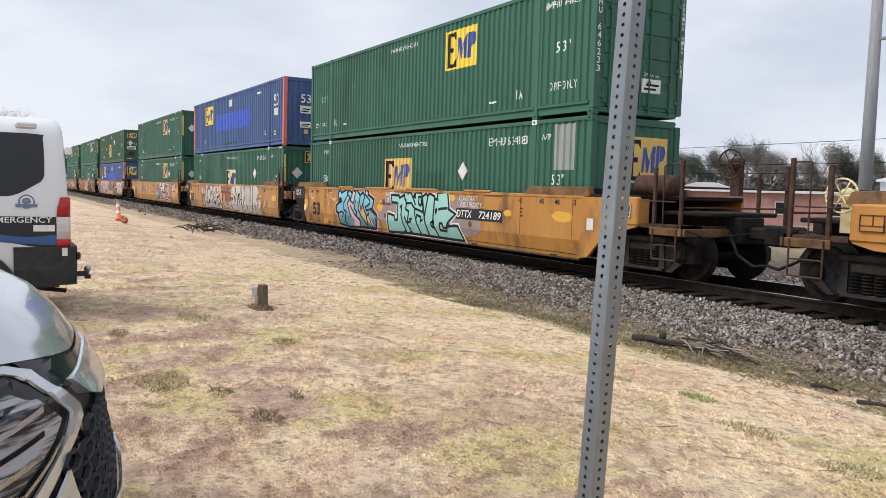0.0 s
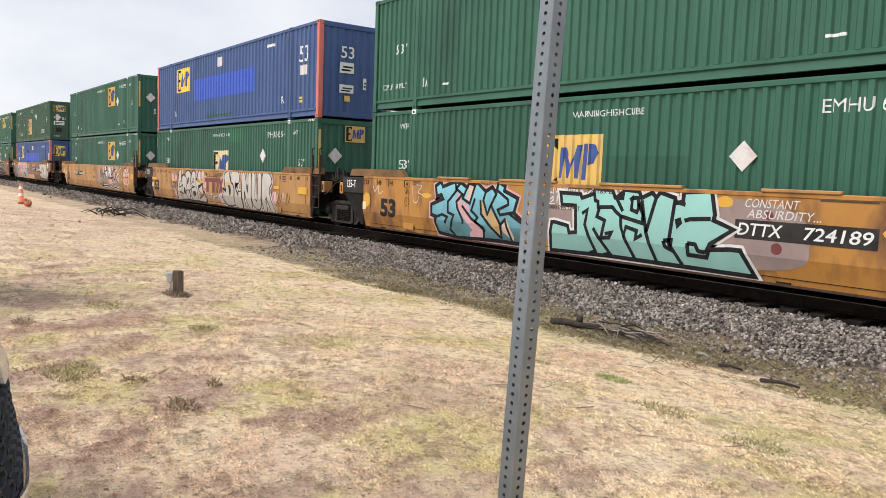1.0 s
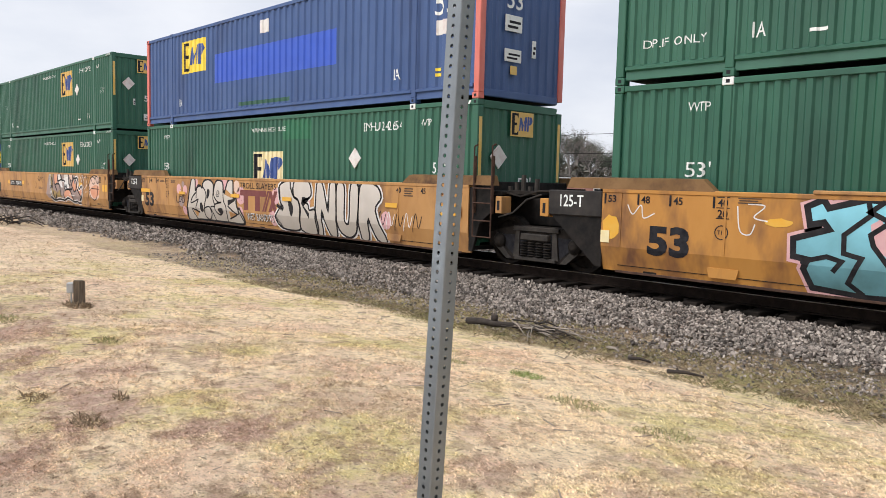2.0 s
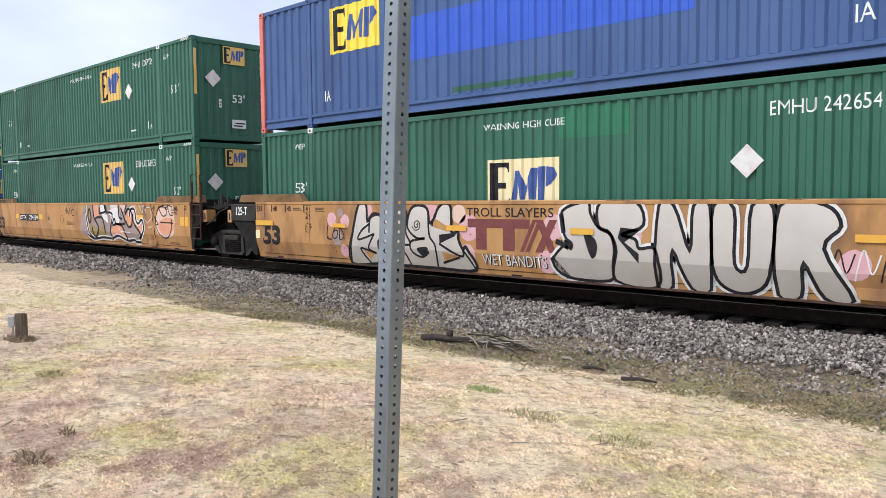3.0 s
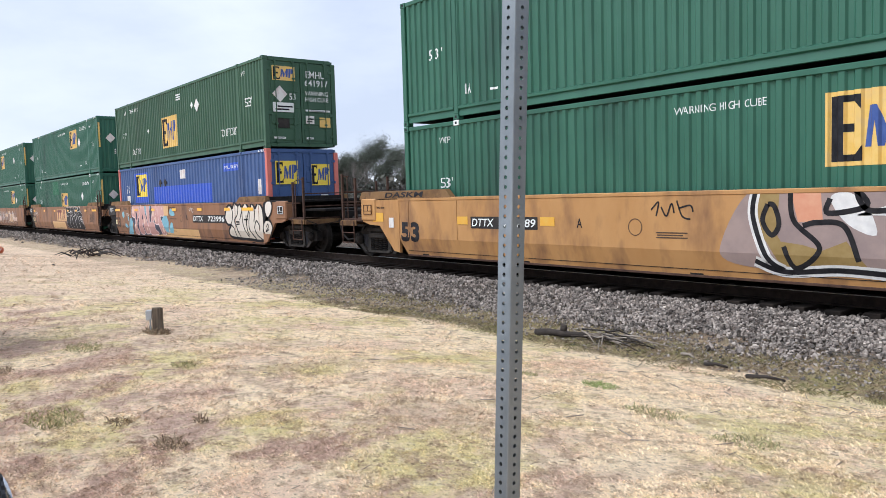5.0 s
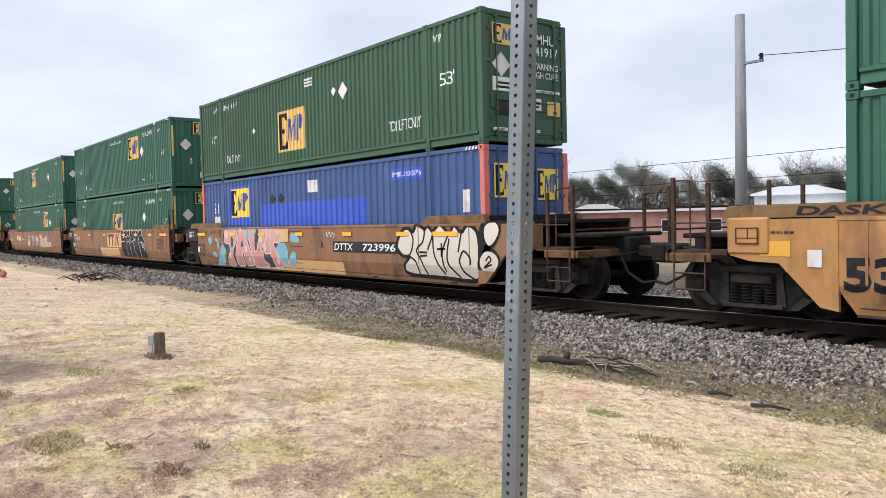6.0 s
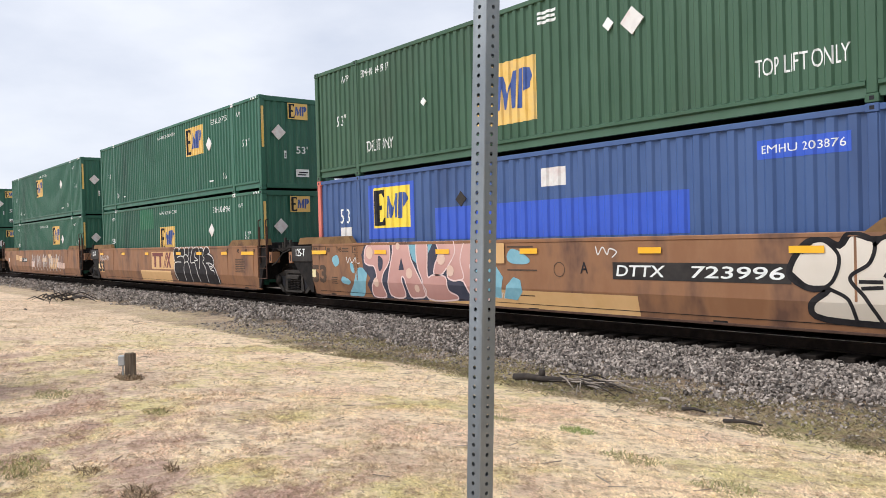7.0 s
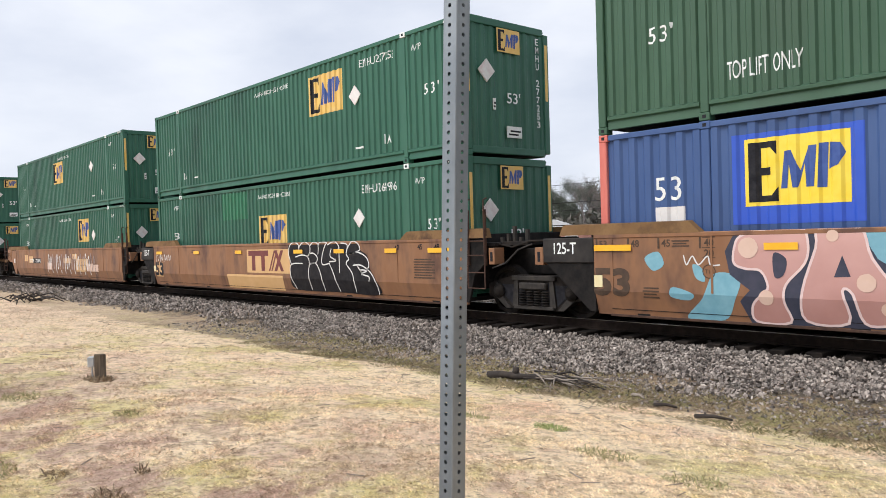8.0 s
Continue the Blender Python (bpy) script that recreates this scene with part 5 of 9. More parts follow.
def marks(unit, x53, dark=BLACK, left=True):
    daub(unit, "lettering", letters("53", x53, x53 + 0.66, 0.54, 0.96, 0.045), dark, 0.005, "large dark painted number")
    for s, x in (("53", 0.12), ("48", 0.75), ("45", 1.32), ("40", 2.05), ("20", 2.05)) if left else ():
        daub(unit, "lettering", letters(s, x, x + 0.15, 1.33 if s != "20" else 1.17, 1.44 if s != "20" else 1.28, 0.02), dark, 0.005)
    if left:
        for x in (0.08, 0.71, 1.28, 2.0):
            daub(unit, "number_bar", rect(x - 0.035, x, 1.30, 1.47), dark, 0.005)
        for z in (1.15, 1.305, 1.46):
            daub(unit, "number_frame", rect(2.02, 2.23, z, z + 0.012), dark, 0.005)
        daub(unit, "stencil_ring", stroke([(2.12 + 0.1 * math.cos(a * 0.785), 0.95 + 0.1 * math.sin(a * 0.785)) for a in range(8)], 0.014, True), dark, 0.005)
        daub(unit, "lettering", letters("T10", 2.06, 2.18, 0.92, 0.98, 0.01), dark, 0.0055)
    for s, x in (("40", 13.95), ("45", 14.75), ("48", 15.3), ("53", 15.85)):
        daub(unit, "lettering", letters(s, x, x + 0.15, 1.33, 1.44, 0.02), dark, 0.005)


U = units
# yellow car, blue and mint pieces
u = U[1]
daub(u, "paint_haze", shape([(6.7, 0.55), (6.9, 1.3), (9.0, 1.47), (11.9, 1.35), (12.4, 0.75), (11.9, 0.4), (9, 0.3)]), HAZE, 0.003, "grey sprayed background")
for i, (x, z, r) in enumerate(((6.9, 1.15, 0.1), (11.75, 1.2, 0.07), (11.9, 0.72, 0.09), (11.6, 0.95, 0.06), (7.0, 0.72, 0.08))):
    daub(u, "paint_spot", blob(x, z, r, r, 12, 0.2, i), MAROON, 0.004)
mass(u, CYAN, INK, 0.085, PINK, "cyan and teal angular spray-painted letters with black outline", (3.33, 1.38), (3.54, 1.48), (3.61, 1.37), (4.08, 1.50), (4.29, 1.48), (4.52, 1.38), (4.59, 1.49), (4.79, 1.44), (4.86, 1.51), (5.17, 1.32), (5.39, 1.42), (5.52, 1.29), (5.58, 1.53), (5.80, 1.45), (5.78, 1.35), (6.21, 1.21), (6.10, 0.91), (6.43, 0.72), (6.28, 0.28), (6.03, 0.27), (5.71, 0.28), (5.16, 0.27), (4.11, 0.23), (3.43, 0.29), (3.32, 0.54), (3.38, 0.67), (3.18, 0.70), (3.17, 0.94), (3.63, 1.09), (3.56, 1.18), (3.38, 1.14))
fill(u, PINK, 0.01, (4.13, 1.18), (4.25, 1.26), (4.34, 1.08), (4.60, 0.98), (4.64, 0.85), (4.53, 0.80), (4.71, 0.66), (5.06, 0.51), (5.13, 0.28), (4.59, 0.26), (4.61, 0.40), (4.72, 0.43), (4.36, 0.76), (4.18, 0.91))
fill(u, PALEPINK, 0.01, (4.60, 1.43), (4.76, 1.41), (4.65, 1.05), (4.48, 1.09))
fill(u, OCHRE, 0.01, (5.00, 1.07), (5.08, 1.10), (5.20, 0.78), (5.34, 0.94), (5.69, 0.61), (5.66, 0.36), (5.37, 0.54), (5.39, 0.63), (5.04, 0.82))
fill(u, PALEPINK, 0.01, (5.73, 0.72), (5.87, 0.77), (6.09, 0.40), (6.05, 0.31), (5.75, 0.49))
line(u, INK, 0.065, 0.012, (4.09, 1.48), (4.13, 1.30), (3.82, 1.03), (3.83, 0.79), (4.05, 0.74), (3.89, 0.40), (4.08, 0.26))
line(u, INK, 0.065, 0.012, (3.28, 0.63), (3.62, 0.73), (3.81, 0.68), (3.70, 0.53))
line(u, INK, 0.065, 0.012, (4.29, 1.48), (4.12, 1.34), (4.36, 1.22), (4.14, 1.05), (4.18, 0.91), (4.40, 0.63), (4.38, 0.56))
line(u, INK, 0.065, 0.012, (4.52, 1.38), (4.37, 1.13), (4.63, 1.03), (4.81, 1.46))
line(u, INK, 0.065, 0.012, (4.35, 0.97), (4.70, 0.70), (5.12, 0.52), (5.08, 0.27))
line(u, INK, 0.065, 0.012, (4.81, 1.15), (4.69, 0.88), (4.92, 0.74), (4.84, 0.65), (5.17, 0.46))
line(u, INK, 0.065, 0.012, (5.00, 1.12), (5.04, 0.82), (5.37, 0.56), (5.66, 0.36))
line(u, INK, 0.065, 0.012, (5.17, 1.30), (5.10, 1.12), (5.25, 0.83), (5.36, 1.03), (5.52, 1.27))
line(u, INK, 0.065, 0.012, (5.36, 1.03), (5.69, 0.63), (5.69, 0.34))
line(u, INK, 0.065, 0.012, (5.58, 1.53), (5.54, 1.36), (5.91, 1.17), (5.92, 1.07), (5.59, 0.94), (5.67, 0.84), (6.07, 0.91))
line(u, INK, 0.065, 0.012, (5.69, 0.63), (5.83, 0.75), (6.03, 0.27))
line(u, INK, 0.065, 0.012, (5.98, 0.87), (6.36, 0.71))
line(u, CHALK, 0.025, 0.006, (7.09, 1.50), (7.08, 1.35), (7.18, 1.37), (7.07, 1.43))
line(u, CHALK, 0.025, 0.006, (7.22, 1.34), (7.23, 1.51), (7.33, 1.36), (7.34, 1.51))
line(u, CHALK, 0.025, 0.006, (7.41, 1.38), (7.40, 1.50), (7.63, 1.47))
line(u, CHALK, 0.025, 0.006, (7.15, 1.24), (7.22, 1.30), (7.23, 1.23), (7.11, 1.15), (7.27, 1.16))
line(u, CHALK, 0.025, 0.006, (7.34, 1.33), (7.33, 1.17))
line(u, CHALK, 0.025, 0.006, (6.46, 0.50), (6.55, 0.53), (6.47, 0.36), (6.61, 0.34))
line(u, CHALK, 0.025, 0.006, (7.46, 0.77), (7.35, 0.59))
line(u, CHALK, 0.025, 0.006, (7.52, 0.74), (7.44, 0.49))
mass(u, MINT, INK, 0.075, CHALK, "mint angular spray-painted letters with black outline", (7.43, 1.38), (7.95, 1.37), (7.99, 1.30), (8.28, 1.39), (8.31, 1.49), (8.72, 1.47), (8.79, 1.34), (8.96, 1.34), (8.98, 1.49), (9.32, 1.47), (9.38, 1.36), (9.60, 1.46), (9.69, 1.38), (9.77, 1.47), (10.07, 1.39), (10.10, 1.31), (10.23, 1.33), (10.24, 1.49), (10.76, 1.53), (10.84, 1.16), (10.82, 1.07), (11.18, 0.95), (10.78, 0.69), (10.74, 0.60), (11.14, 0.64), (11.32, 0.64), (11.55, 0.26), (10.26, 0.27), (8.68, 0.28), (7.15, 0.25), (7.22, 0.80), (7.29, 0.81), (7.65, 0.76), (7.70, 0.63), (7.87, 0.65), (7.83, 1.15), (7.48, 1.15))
line(u, INK, 0.07, 0.012, (8.28, 1.46), (8.32, 1.27), (8.39, 1.25), (8.40, 1.15), (8.74, 1.17), (8.81, 1.10), (8.94, 1.02), (8.95, 0.85))
line(u, INK, 0.07, 0.012, (8.01, 1.01), (8.14, 1.09), (8.09, 0.81), (8.33, 0.34), (8.17, 0.28))
line(u, INK, 0.07, 0.012, (8.43, 1.13), (8.38, 0.98), (8.57, 0.92), (8.50, 0.60), (8.69, 0.62), (8.75, 0.72), (8.59, 0.68))
line(u, INK, 0.07, 0.012, (8.30, 0.76), (8.68, 0.33), (8.53, 0.29))
line(u, INK, 0.07, 0.012, (8.95, 1.44), (8.82, 1.34), (8.98, 1.11))
line(u, INK, 0.07, 0.012, (9.13, 1.31), (9.18, 1.35), (9.17, 1.15), (9.29, 1.11), (9.33, 1.18), (9.31, 1.36), (9.18, 1.35))
line(u, INK, 0.07, 0.012, (8.94, 1.02), (9.42, 0.93), (9.43, 1.07), (9.33, 1.27))
line(u, INK, 0.07, 0.012, (8.95, 0.85), (9.02, 0.69), (9.07, 0.84), (9.31, 0.79), (9.29, 0.65), (9.43, 0.73))
line(u, INK, 0.07, 0.012, (9.02, 0.69), (9.26, 0.27))
line(u, INK, 0.07, 0.012, (9.39, 1.32), (9.51, 0.78), (9.72, 0.28))
line(u, INK, 0.07, 0.012, (9.51, 0.78), (9.69, 1.38))
line(u, INK, 0.07, 0.012, (9.88, 0.67), (9.92, 0.57), (10.03, 0.53), (10.04, 0.69), (9.88, 0.67))
line(u, INK, 0.07, 0.012, (10.07, 1.35), (9.99, 0.64), (10.26, 0.27))
line(u, INK, 0.07, 0.012, (10.12, 1.05), (10.15, 0.94), (10.20, 0.99), (10.17, 1.07))
line(u, INK, 0.07, 0.012, (10.28, 1.03), (10.38, 1.06), (10.77, 1.09))
line(u, INK, 0.07, 0.012, (10.18, 1.31), (10.28, 1.29))
line(u, INK, 0.07, 0.012, (10.36, 0.67), (10.37, 0.48), (10.72, 0.47), (10.76, 0.58), (10.67, 0.55), (10.57, 0.56), (10.51, 0.66), (10.36, 0.67))
number_panel(u, "DTTX", "724189", 11.2, 13.32, 0.83, 1.12)
for words, xa, xb, za in (("DTTX", 7.62, 7.95, 1.40), ("724189 B", 8.1, 8.72, 1.40), ("LD LMT 115000 PER UNIT", 6.45, 7.95, 1.06), ("9WG33", 4.98, 5.35, 1.455)):
    daub(u, "lettering", letters(words, xa, xb, za, za + 0.075, 0.01), STENCIL, 0.0125)
daub(u, "graffiti_tag", letters("CONSTANT", 11.35, 12.2, 1.31, 1.44, 0.0, 0.03), CHALK, 0.005, "thin pale scrawled words")
daub(u, "graffiti_tag", letters("ABSURDITY...", 11.4, 12.55, 1.15, 1.28, 0.0, 0.03), CHALK, 0.005, "thin pale scrawled words")
for x0, x1, z0, z1 in ((0.02, 0.35, 0.72, 1.12), (2.75, 3.15, 1.08, 1.2), (6.45, 6.85, 0.85, 1.2), (10.85, 11.15, 1.28, 1.46), (13.38, 13.7, 0.98, 1.15), (15.2, 15.9, 0.95, 1.2)):
    daub(u, "paint_patch", blob((x0 + x1) / 2, (z0 + z1) / 2, (x1 - x0) / 2, (z1 - z0) / 2, 14, 0.3, x0), PATCH_YELLOW, 0.0045, "faded yellow paint patch")
marks(u, 0.92)
stencils(u, ((7.3, 1.4, 0.7, 0.06, 1), (12.5, 1.44, 0.8, 0.05, 1), (14.0, 1.0, 0.14, 0.25, 3), (2.35, 1.38, 0.35, 0.1, 3), (5.3, 1.42, 0.3, 0.05, 1)))
for ctrl in ([(2.35, 1.35), (2.4, 1.0), (2.55, 0.95), (2.62, 1.1)], [(2.5, 1.38), (2.75, 1.36), (2.6, 1.2), (2.8, 1.15)], [(0.5, 1.3), (0.6, 1.15), (0.75, 1.3), (0.8, 1.1), (1.0, 1.18)]):
    daub(u, "graffiti_tag", stroke(ctrl, 0.018), CHALK, 0.005)

# tan middle unit, silver pieces
u = U[2]
for i, (x, z, r, m) in enumerate(((3.0, 1.15, 0.16, PINK), (3.45, 1.12, 0.15, PINK), (3.2, 0.75, 0.17, HAZE), (3.4, 0.48, 0.14, PINK), (4.2, 1.38, 0.16, PINK), (6.05, 1.35, 0.2, PINK), (7.05, 1.05, 0.25, PINK),
                               (7.0, 0.55, 0.2, PINK), (6.8, 1.3, 0.18, PALEPINK), (8.95, 1.1, 0.22, PINK), (8.8, 0.5, 0.2, PINK), (10.4, 1.0, 0.2, PINK), (12.9, 0.9, 0.25, PINK), (13.2, 0.5, 0.2, PALEPINK), (13.6, 0.7, 0.2, PINK), (3.3, 1.3, 0.1, HAZE))):
    daub(u, "paint_spot", blob(x, z, r, r, 16, 0.1, i), m, 0.003, "pink sprayed dot")
rs = random.Random(2)
for i in range(40):
    x, z = rs.choice((3.2, 6.9, 8.9, 13.0)) + rs.uniform(-0.4, 0.4), rs.uniform(0.4, 1.4)
    daub(u, "paint_fleck", blob(x, z, 0.014, 0.014, 6, 0, i), INK, 0.0045)
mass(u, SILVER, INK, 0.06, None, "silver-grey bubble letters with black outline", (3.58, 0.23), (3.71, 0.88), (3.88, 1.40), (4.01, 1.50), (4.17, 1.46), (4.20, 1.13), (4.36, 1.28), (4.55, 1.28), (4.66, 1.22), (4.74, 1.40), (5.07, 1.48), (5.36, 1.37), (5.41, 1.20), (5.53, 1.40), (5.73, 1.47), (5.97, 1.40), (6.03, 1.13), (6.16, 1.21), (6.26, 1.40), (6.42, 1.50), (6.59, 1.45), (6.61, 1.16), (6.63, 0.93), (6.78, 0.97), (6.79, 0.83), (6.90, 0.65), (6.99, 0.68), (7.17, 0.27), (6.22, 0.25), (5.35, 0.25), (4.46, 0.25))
soft(u, INK, 0.0105, (4.51, 0.72), (4.62, 0.77), (4.75, 0.59), (4.66, 0.48), (4.54, 0.52))
soft(u, INK, 0.0105, (5.00, 1.17), (5.15, 1.15), (5.10, 0.97), (4.96, 0.90))
soft(u, INK, 0.0105, (5.68, 0.62), (5.96, 0.65), (5.95, 0.51), (5.79, 0.48))
fill(u, TAN, 0.0105, (6.08, 1.06), (6.17, 1.22), (6.48, 1.08), (6.51, 0.97))
fill(u, TAN, 0.0105, (6.36, 0.58), (6.82, 0.51), (6.39, 0.37))
fill(u, INK, 0.01, (6.29, 0.88), (6.73, 0.94), (6.71, 0.89), (6.30, 0.73))
fill(u, TAN, 0.0105, (4.06, 0.52), (4.39, 0.47), (4.23, 0.31))
curl(u, SILVER, 0.03, 0.0115, (4.83, 0.59), (5.06, 0.64), (5.21, 0.52), (5.13, 0.33), (4.91, 0.32), (4.80, 0.44), (4.86, 0.60))
curl(u, INK, 0.045, 0.012, (3.58, 0.23), (3.68, 0.70), (3.84, 1.25), (3.93, 1.46))
curl(u, INK, 0.045, 0.012, (4.25, 1.07), (4.00, 0.92), (3.91, 0.74), (4.41, 0.87))
curl(u, INK, 0.045, 0.012, (4.41, 0.87), (4.23, 0.57), (4.45, 0.47), (3.99, 0.56), (4.07, 0.40), (4.23, 0.25))
curl(u, INK, 0.045, 0.012, (4.55, 1.28), (4.30, 1.19), (4.25, 0.89))
curl(u, INK, 0.045, 0.012, (4.66, 1.27), (4.85, 1.14), (4.92, 0.97), (4.83, 0.73), (4.81, 0.53))
curl(u, INK, 0.045, 0.012, (5.39, 1.20), (5.37, 0.92), (5.49, 0.70), (5.24, 0.66), (5.35, 0.47), (5.45, 0.28))
curl(u, INK, 0.045, 0.012, (5.49, 1.37), (5.42, 1.03), (5.66, 0.83), (5.90, 0.82), (5.52, 0.75), (5.54, 0.55), (5.79, 0.45), (6.01, 0.56))
curl(u, INK, 0.045, 0.012, (6.00, 1.26), (6.03, 0.88), (6.19, 0.67), (6.19, 0.27))
curl(u, INK, 0.045, 0.012, (6.10, 1.07), (6.16, 1.24), (6.26, 1.40))
curl(u, INK, 0.045, 0.012, (6.29, 0.88), (6.72, 0.93))
curl(u, INK, 0.045, 0.012, (6.29, 0.73), (6.85, 0.51), (6.91, 0.67))
curl(u, INK, 0.045, 0.012, (6.35, 0.36), (6.81, 0.49))
curl(u, INK, 0.045, 0.012, (4.83, 0.62), (5.14, 0.66), (5.25, 0.46), (5.06, 0.28), (4.85, 0.34), (4.78, 0.47), (4.84, 0.62))
curl(u, INK, 0.045, 0.012, (6.90, 0.65), (7.05, 0.45), (7.17, 0.27))
curl(u, INK, 0.02, 0.013, (5.68, 1.08), (5.72, 1.11), (5.70, 1.04), (5.63, 1.04), (5.62, 1.12), (5.70, 1.16), (5.77, 1.10), (5.74, 1.00), (5.63, 0.98), (5.55, 1.05))
mass(u, SILVER, INK, 0.05, CHALK, "silver-grey bubble letter with black outline", (9.13, 1.37), (9.61, 1.52), (9.68, 1.33), (9.83, 1.11), (10.04, 1.01), (10.12, 0.78), (10.08, 0.48), (9.99, 0.26), (9.21, 0.27), (8.93, 0.52), (9.21, 0.83), (9.30, 0.75), (9.32, 0.84), (9.18, 0.97))
soft(u, INK, 0.0105, (9.56, 1.04), (9.75, 0.94), (9.81, 0.79), (9.77, 0.64), (9.69, 0.63), (9.58, 0.89))
mass(u, SILVER, INK, 0.05, CHALK, "silver-grey bubble letter with black outline", (9.87, 1.51), (10.50, 1.51), (10.63, 1.17), (10.33, 1.04), (10.27, 1.00), (10.49, 0.94), (10.56, 0.80), (10.83, 0.79), (10.84, 0.22), (10.11, 0.27), (10.16, 0.74), (10.04, 1.03), (9.83, 1.14))
fill(u, INK, 0.0105, (10.23, 1.12), (10.18, 0.95), (10.55, 0.57), (10.55, 0.72), (10.30, 0.89), (10.58, 1.09))
line(u, INK, 0.09, 0.009, (9.11, 1.33), (9.16, 1.01))
line(u, INK, 0.09, 0.009, (9.00, 0.87), (9.27, 0.77))
line(u, INK, 0.09, 0.009, (8.91, 0.59), (9.21, 0.27))
daub(u, "mark_bar", rect(7.02, 8.45, 1.06, 1.22), MAROON, 0.004, "maroon bar of a painted company mark")
for x in (7.22, 7.86):
    daub(u, "mark_bar", rect(x, x + 0.26, 0.66, 1.06), MAROON, 0.004)
for x, s in ((8.38, 0.28), (8.5, 0.28), (8.72, -0.3), (8.72, 0.3)):
    daub(u, "mark_bar", rect(x - s / 2, x - s / 2 + (0.08 if x < 8.6 else 0.16), 0.66, 1.22, s), MAROON, 0.0042 if s > 0 else 0.0048)
daub(u, "graffiti_tag", letters("TROLL SLAYERS", 7.0, 8.95, 1.26, 1.42, 0.005), INK, 0.0055, "scrawled words")
daub(u, "graffiti_tag", letters("WET BANDITS", 7.38, 8.82, 0.38, 0.58, 0.005), INK, 0.0055, "scrawled words")
daub(u, "graffiti_tag", letters("WET BANDITS", 7.36, 8.80, 0.39, 0.59, -0.002), CHALK, 0.0075)
for k, ctrl in enumerate(([(0.0, 0.24), (0.05, 1.45), (0.3, 1.45), (0.55, 0.8), (0.6, 1.45), (0.85, 1.45), (0.85, 0.24), (0.55, 0.24), (0.28, 0.8), (0.25, 0.24)],
                          [(0.0, 1.45), (0.3, 1.42), (0.32, 0.65), (0.5, 0.62), (0.55, 1.45), (0.85, 1.42), (0.8, 0.5), (0.5, 0.23), (0.15, 0.3), (0.0, 0.6)],
                          [(0.0, 0.24), (0.02, 1.45), (0.6, 1.47), (0.8, 1.2), (0.6, 0.9), (0.95, 0.24), (0.6, 0.24), (0.35, 0.7), (0.3, 0.24)])):
    mass(u, SILVER, INK, 0.05, CHALK, "silver-grey bubble letter with black outline", *[(10.83 + 0.9 * k + a, b) for a, b in ctrl])
daub(u, "graffiti_tag", stroke([(2.85, 1.02), (2.83, 0.75), (3.0, 0.72)], 0.025), INK, 0.005)
daub(u, "graffiti_tag", stroke([(3.05, 0.9), (3.2, 0.9), (3.15, 0.75), (3.02, 0.78), (3.1, 0.98)], 0.025), INK, 0.005)
daub(u, "graffiti_tag", stroke([(3.28, 1.0), (3.27, 0.72), (3.42, 0.8), (3.3, 0.98)], 0.025), INK, 0.005)
for i in range(5):
    daub(u, "graffiti_tag", stroke([(13.3 + 0.3 * i, 0.5), (13.4 + 0.3 * i, 0.9), (13.5 + 0.3 * i, 0.6), (13.6 + 0.3 * i, 0.85)], 0.02), CHALK if i % 2 else INK, 0.005)
for x0, x1, z0, z1 in ((0.02, 0.75, 0.98, 1.1), (3.05, 3.5, 0.98, 1.07), (6.5, 7.0, 0.99, 1.09), (9.3, 9.75, 0.99, 1.09), (13.6, 14.0, 1.0, 1.1), (15.4, 16.0, 0.9, 1.12)):
    daub(u, "paint_patch", rect(x0, x1, z0, z1), PATCH_YELLOW, 0.026, "yellow reflective paint bar")
marks(u, 0.33)
stencils(u, ((1.55, 1.34, 0.35, 0.08, 2), (2.4, 1.32, 0.35, 0.1, 3), (7.7, 1.47, 0.7, 0.04, 1), (2.15, 0.95, 0.12, 0.12, 2), (14.2, 1.25, 0.3, 0.2, 4)))

# tan trailing unit, peach piece with scribbles
u = U[3]
number_panel(u, "DTTX", "724189", 2.65, 4.65, 0.87, 1.12)
soft(u, HAZE, 0.003, (8.61, 0.80), (9.01, 1.47), (9.53, 1.57), (10.98, 1.56), (12.22, 1.54), (12.63, 1.34), (12.83, 1.08), (13.30, 1.00), (13.32, 0.70), (13.05, 0.39), (12.01, 0.37), (10.97, 0.38), (9.58, 0.36), (8.68, 0.47))
fill(u, OLIVE, 0.0045, (9.16, 1.49), (9.53, 1.52), (9.48, 0.90), (9.59, 0.72), (9.22, 0.82))
fill(u, OLIVE, 0.0046, (9.30, 0.82), (9.87, 0.75), (10.14, 0.68), (10.47, 0.82), (10.73, 0.48), (9.58, 0.37))
fill(u, PEACH, 0.0048, (9.69, 1.51), (10.12, 1.51), (10.15, 1.10), (9.80, 1.07))
soft(u, PEACH, 0.0048, (11.16, 0.77), (11.79, 0.85), (12.12, 0.56), (12.06, 0.40), (11.16, 0.45))
soft(u, PEACH, 0.0048, (12.14, 1.11), (12.53, 1.32), (12.66, 0.90), (12.28, 0.84))
soft(u, PEACH, 0.0049, (12.68, 0.94), (13.28, 0.98), (13.32, 0.70), (13.14, 0.57), (12.78, 0.81))
fill(u, SILVER, 0.005, (11.04, 1.54), (11.65, 1.55), (11.45, 1.11), (11.10, 1.20))
soft(u, CHALK, 0.0052, (10.61, 1.18), (11.57, 1.39), (11.68, 0.92), (11.10, 0.89), (11.04, 1.15))
soft(u, CHALK, 0.0052, (10.25, 1.40), (10.48, 1.48), (10.73, 1.30), (10.85, 0.91), (10.48, 1.05))
fill(u, PATCH_YELLOW, 0.0046, (12.88, 1.17), (13.37, 1.17), (13.37, 1.02), (12.93, 1.01))
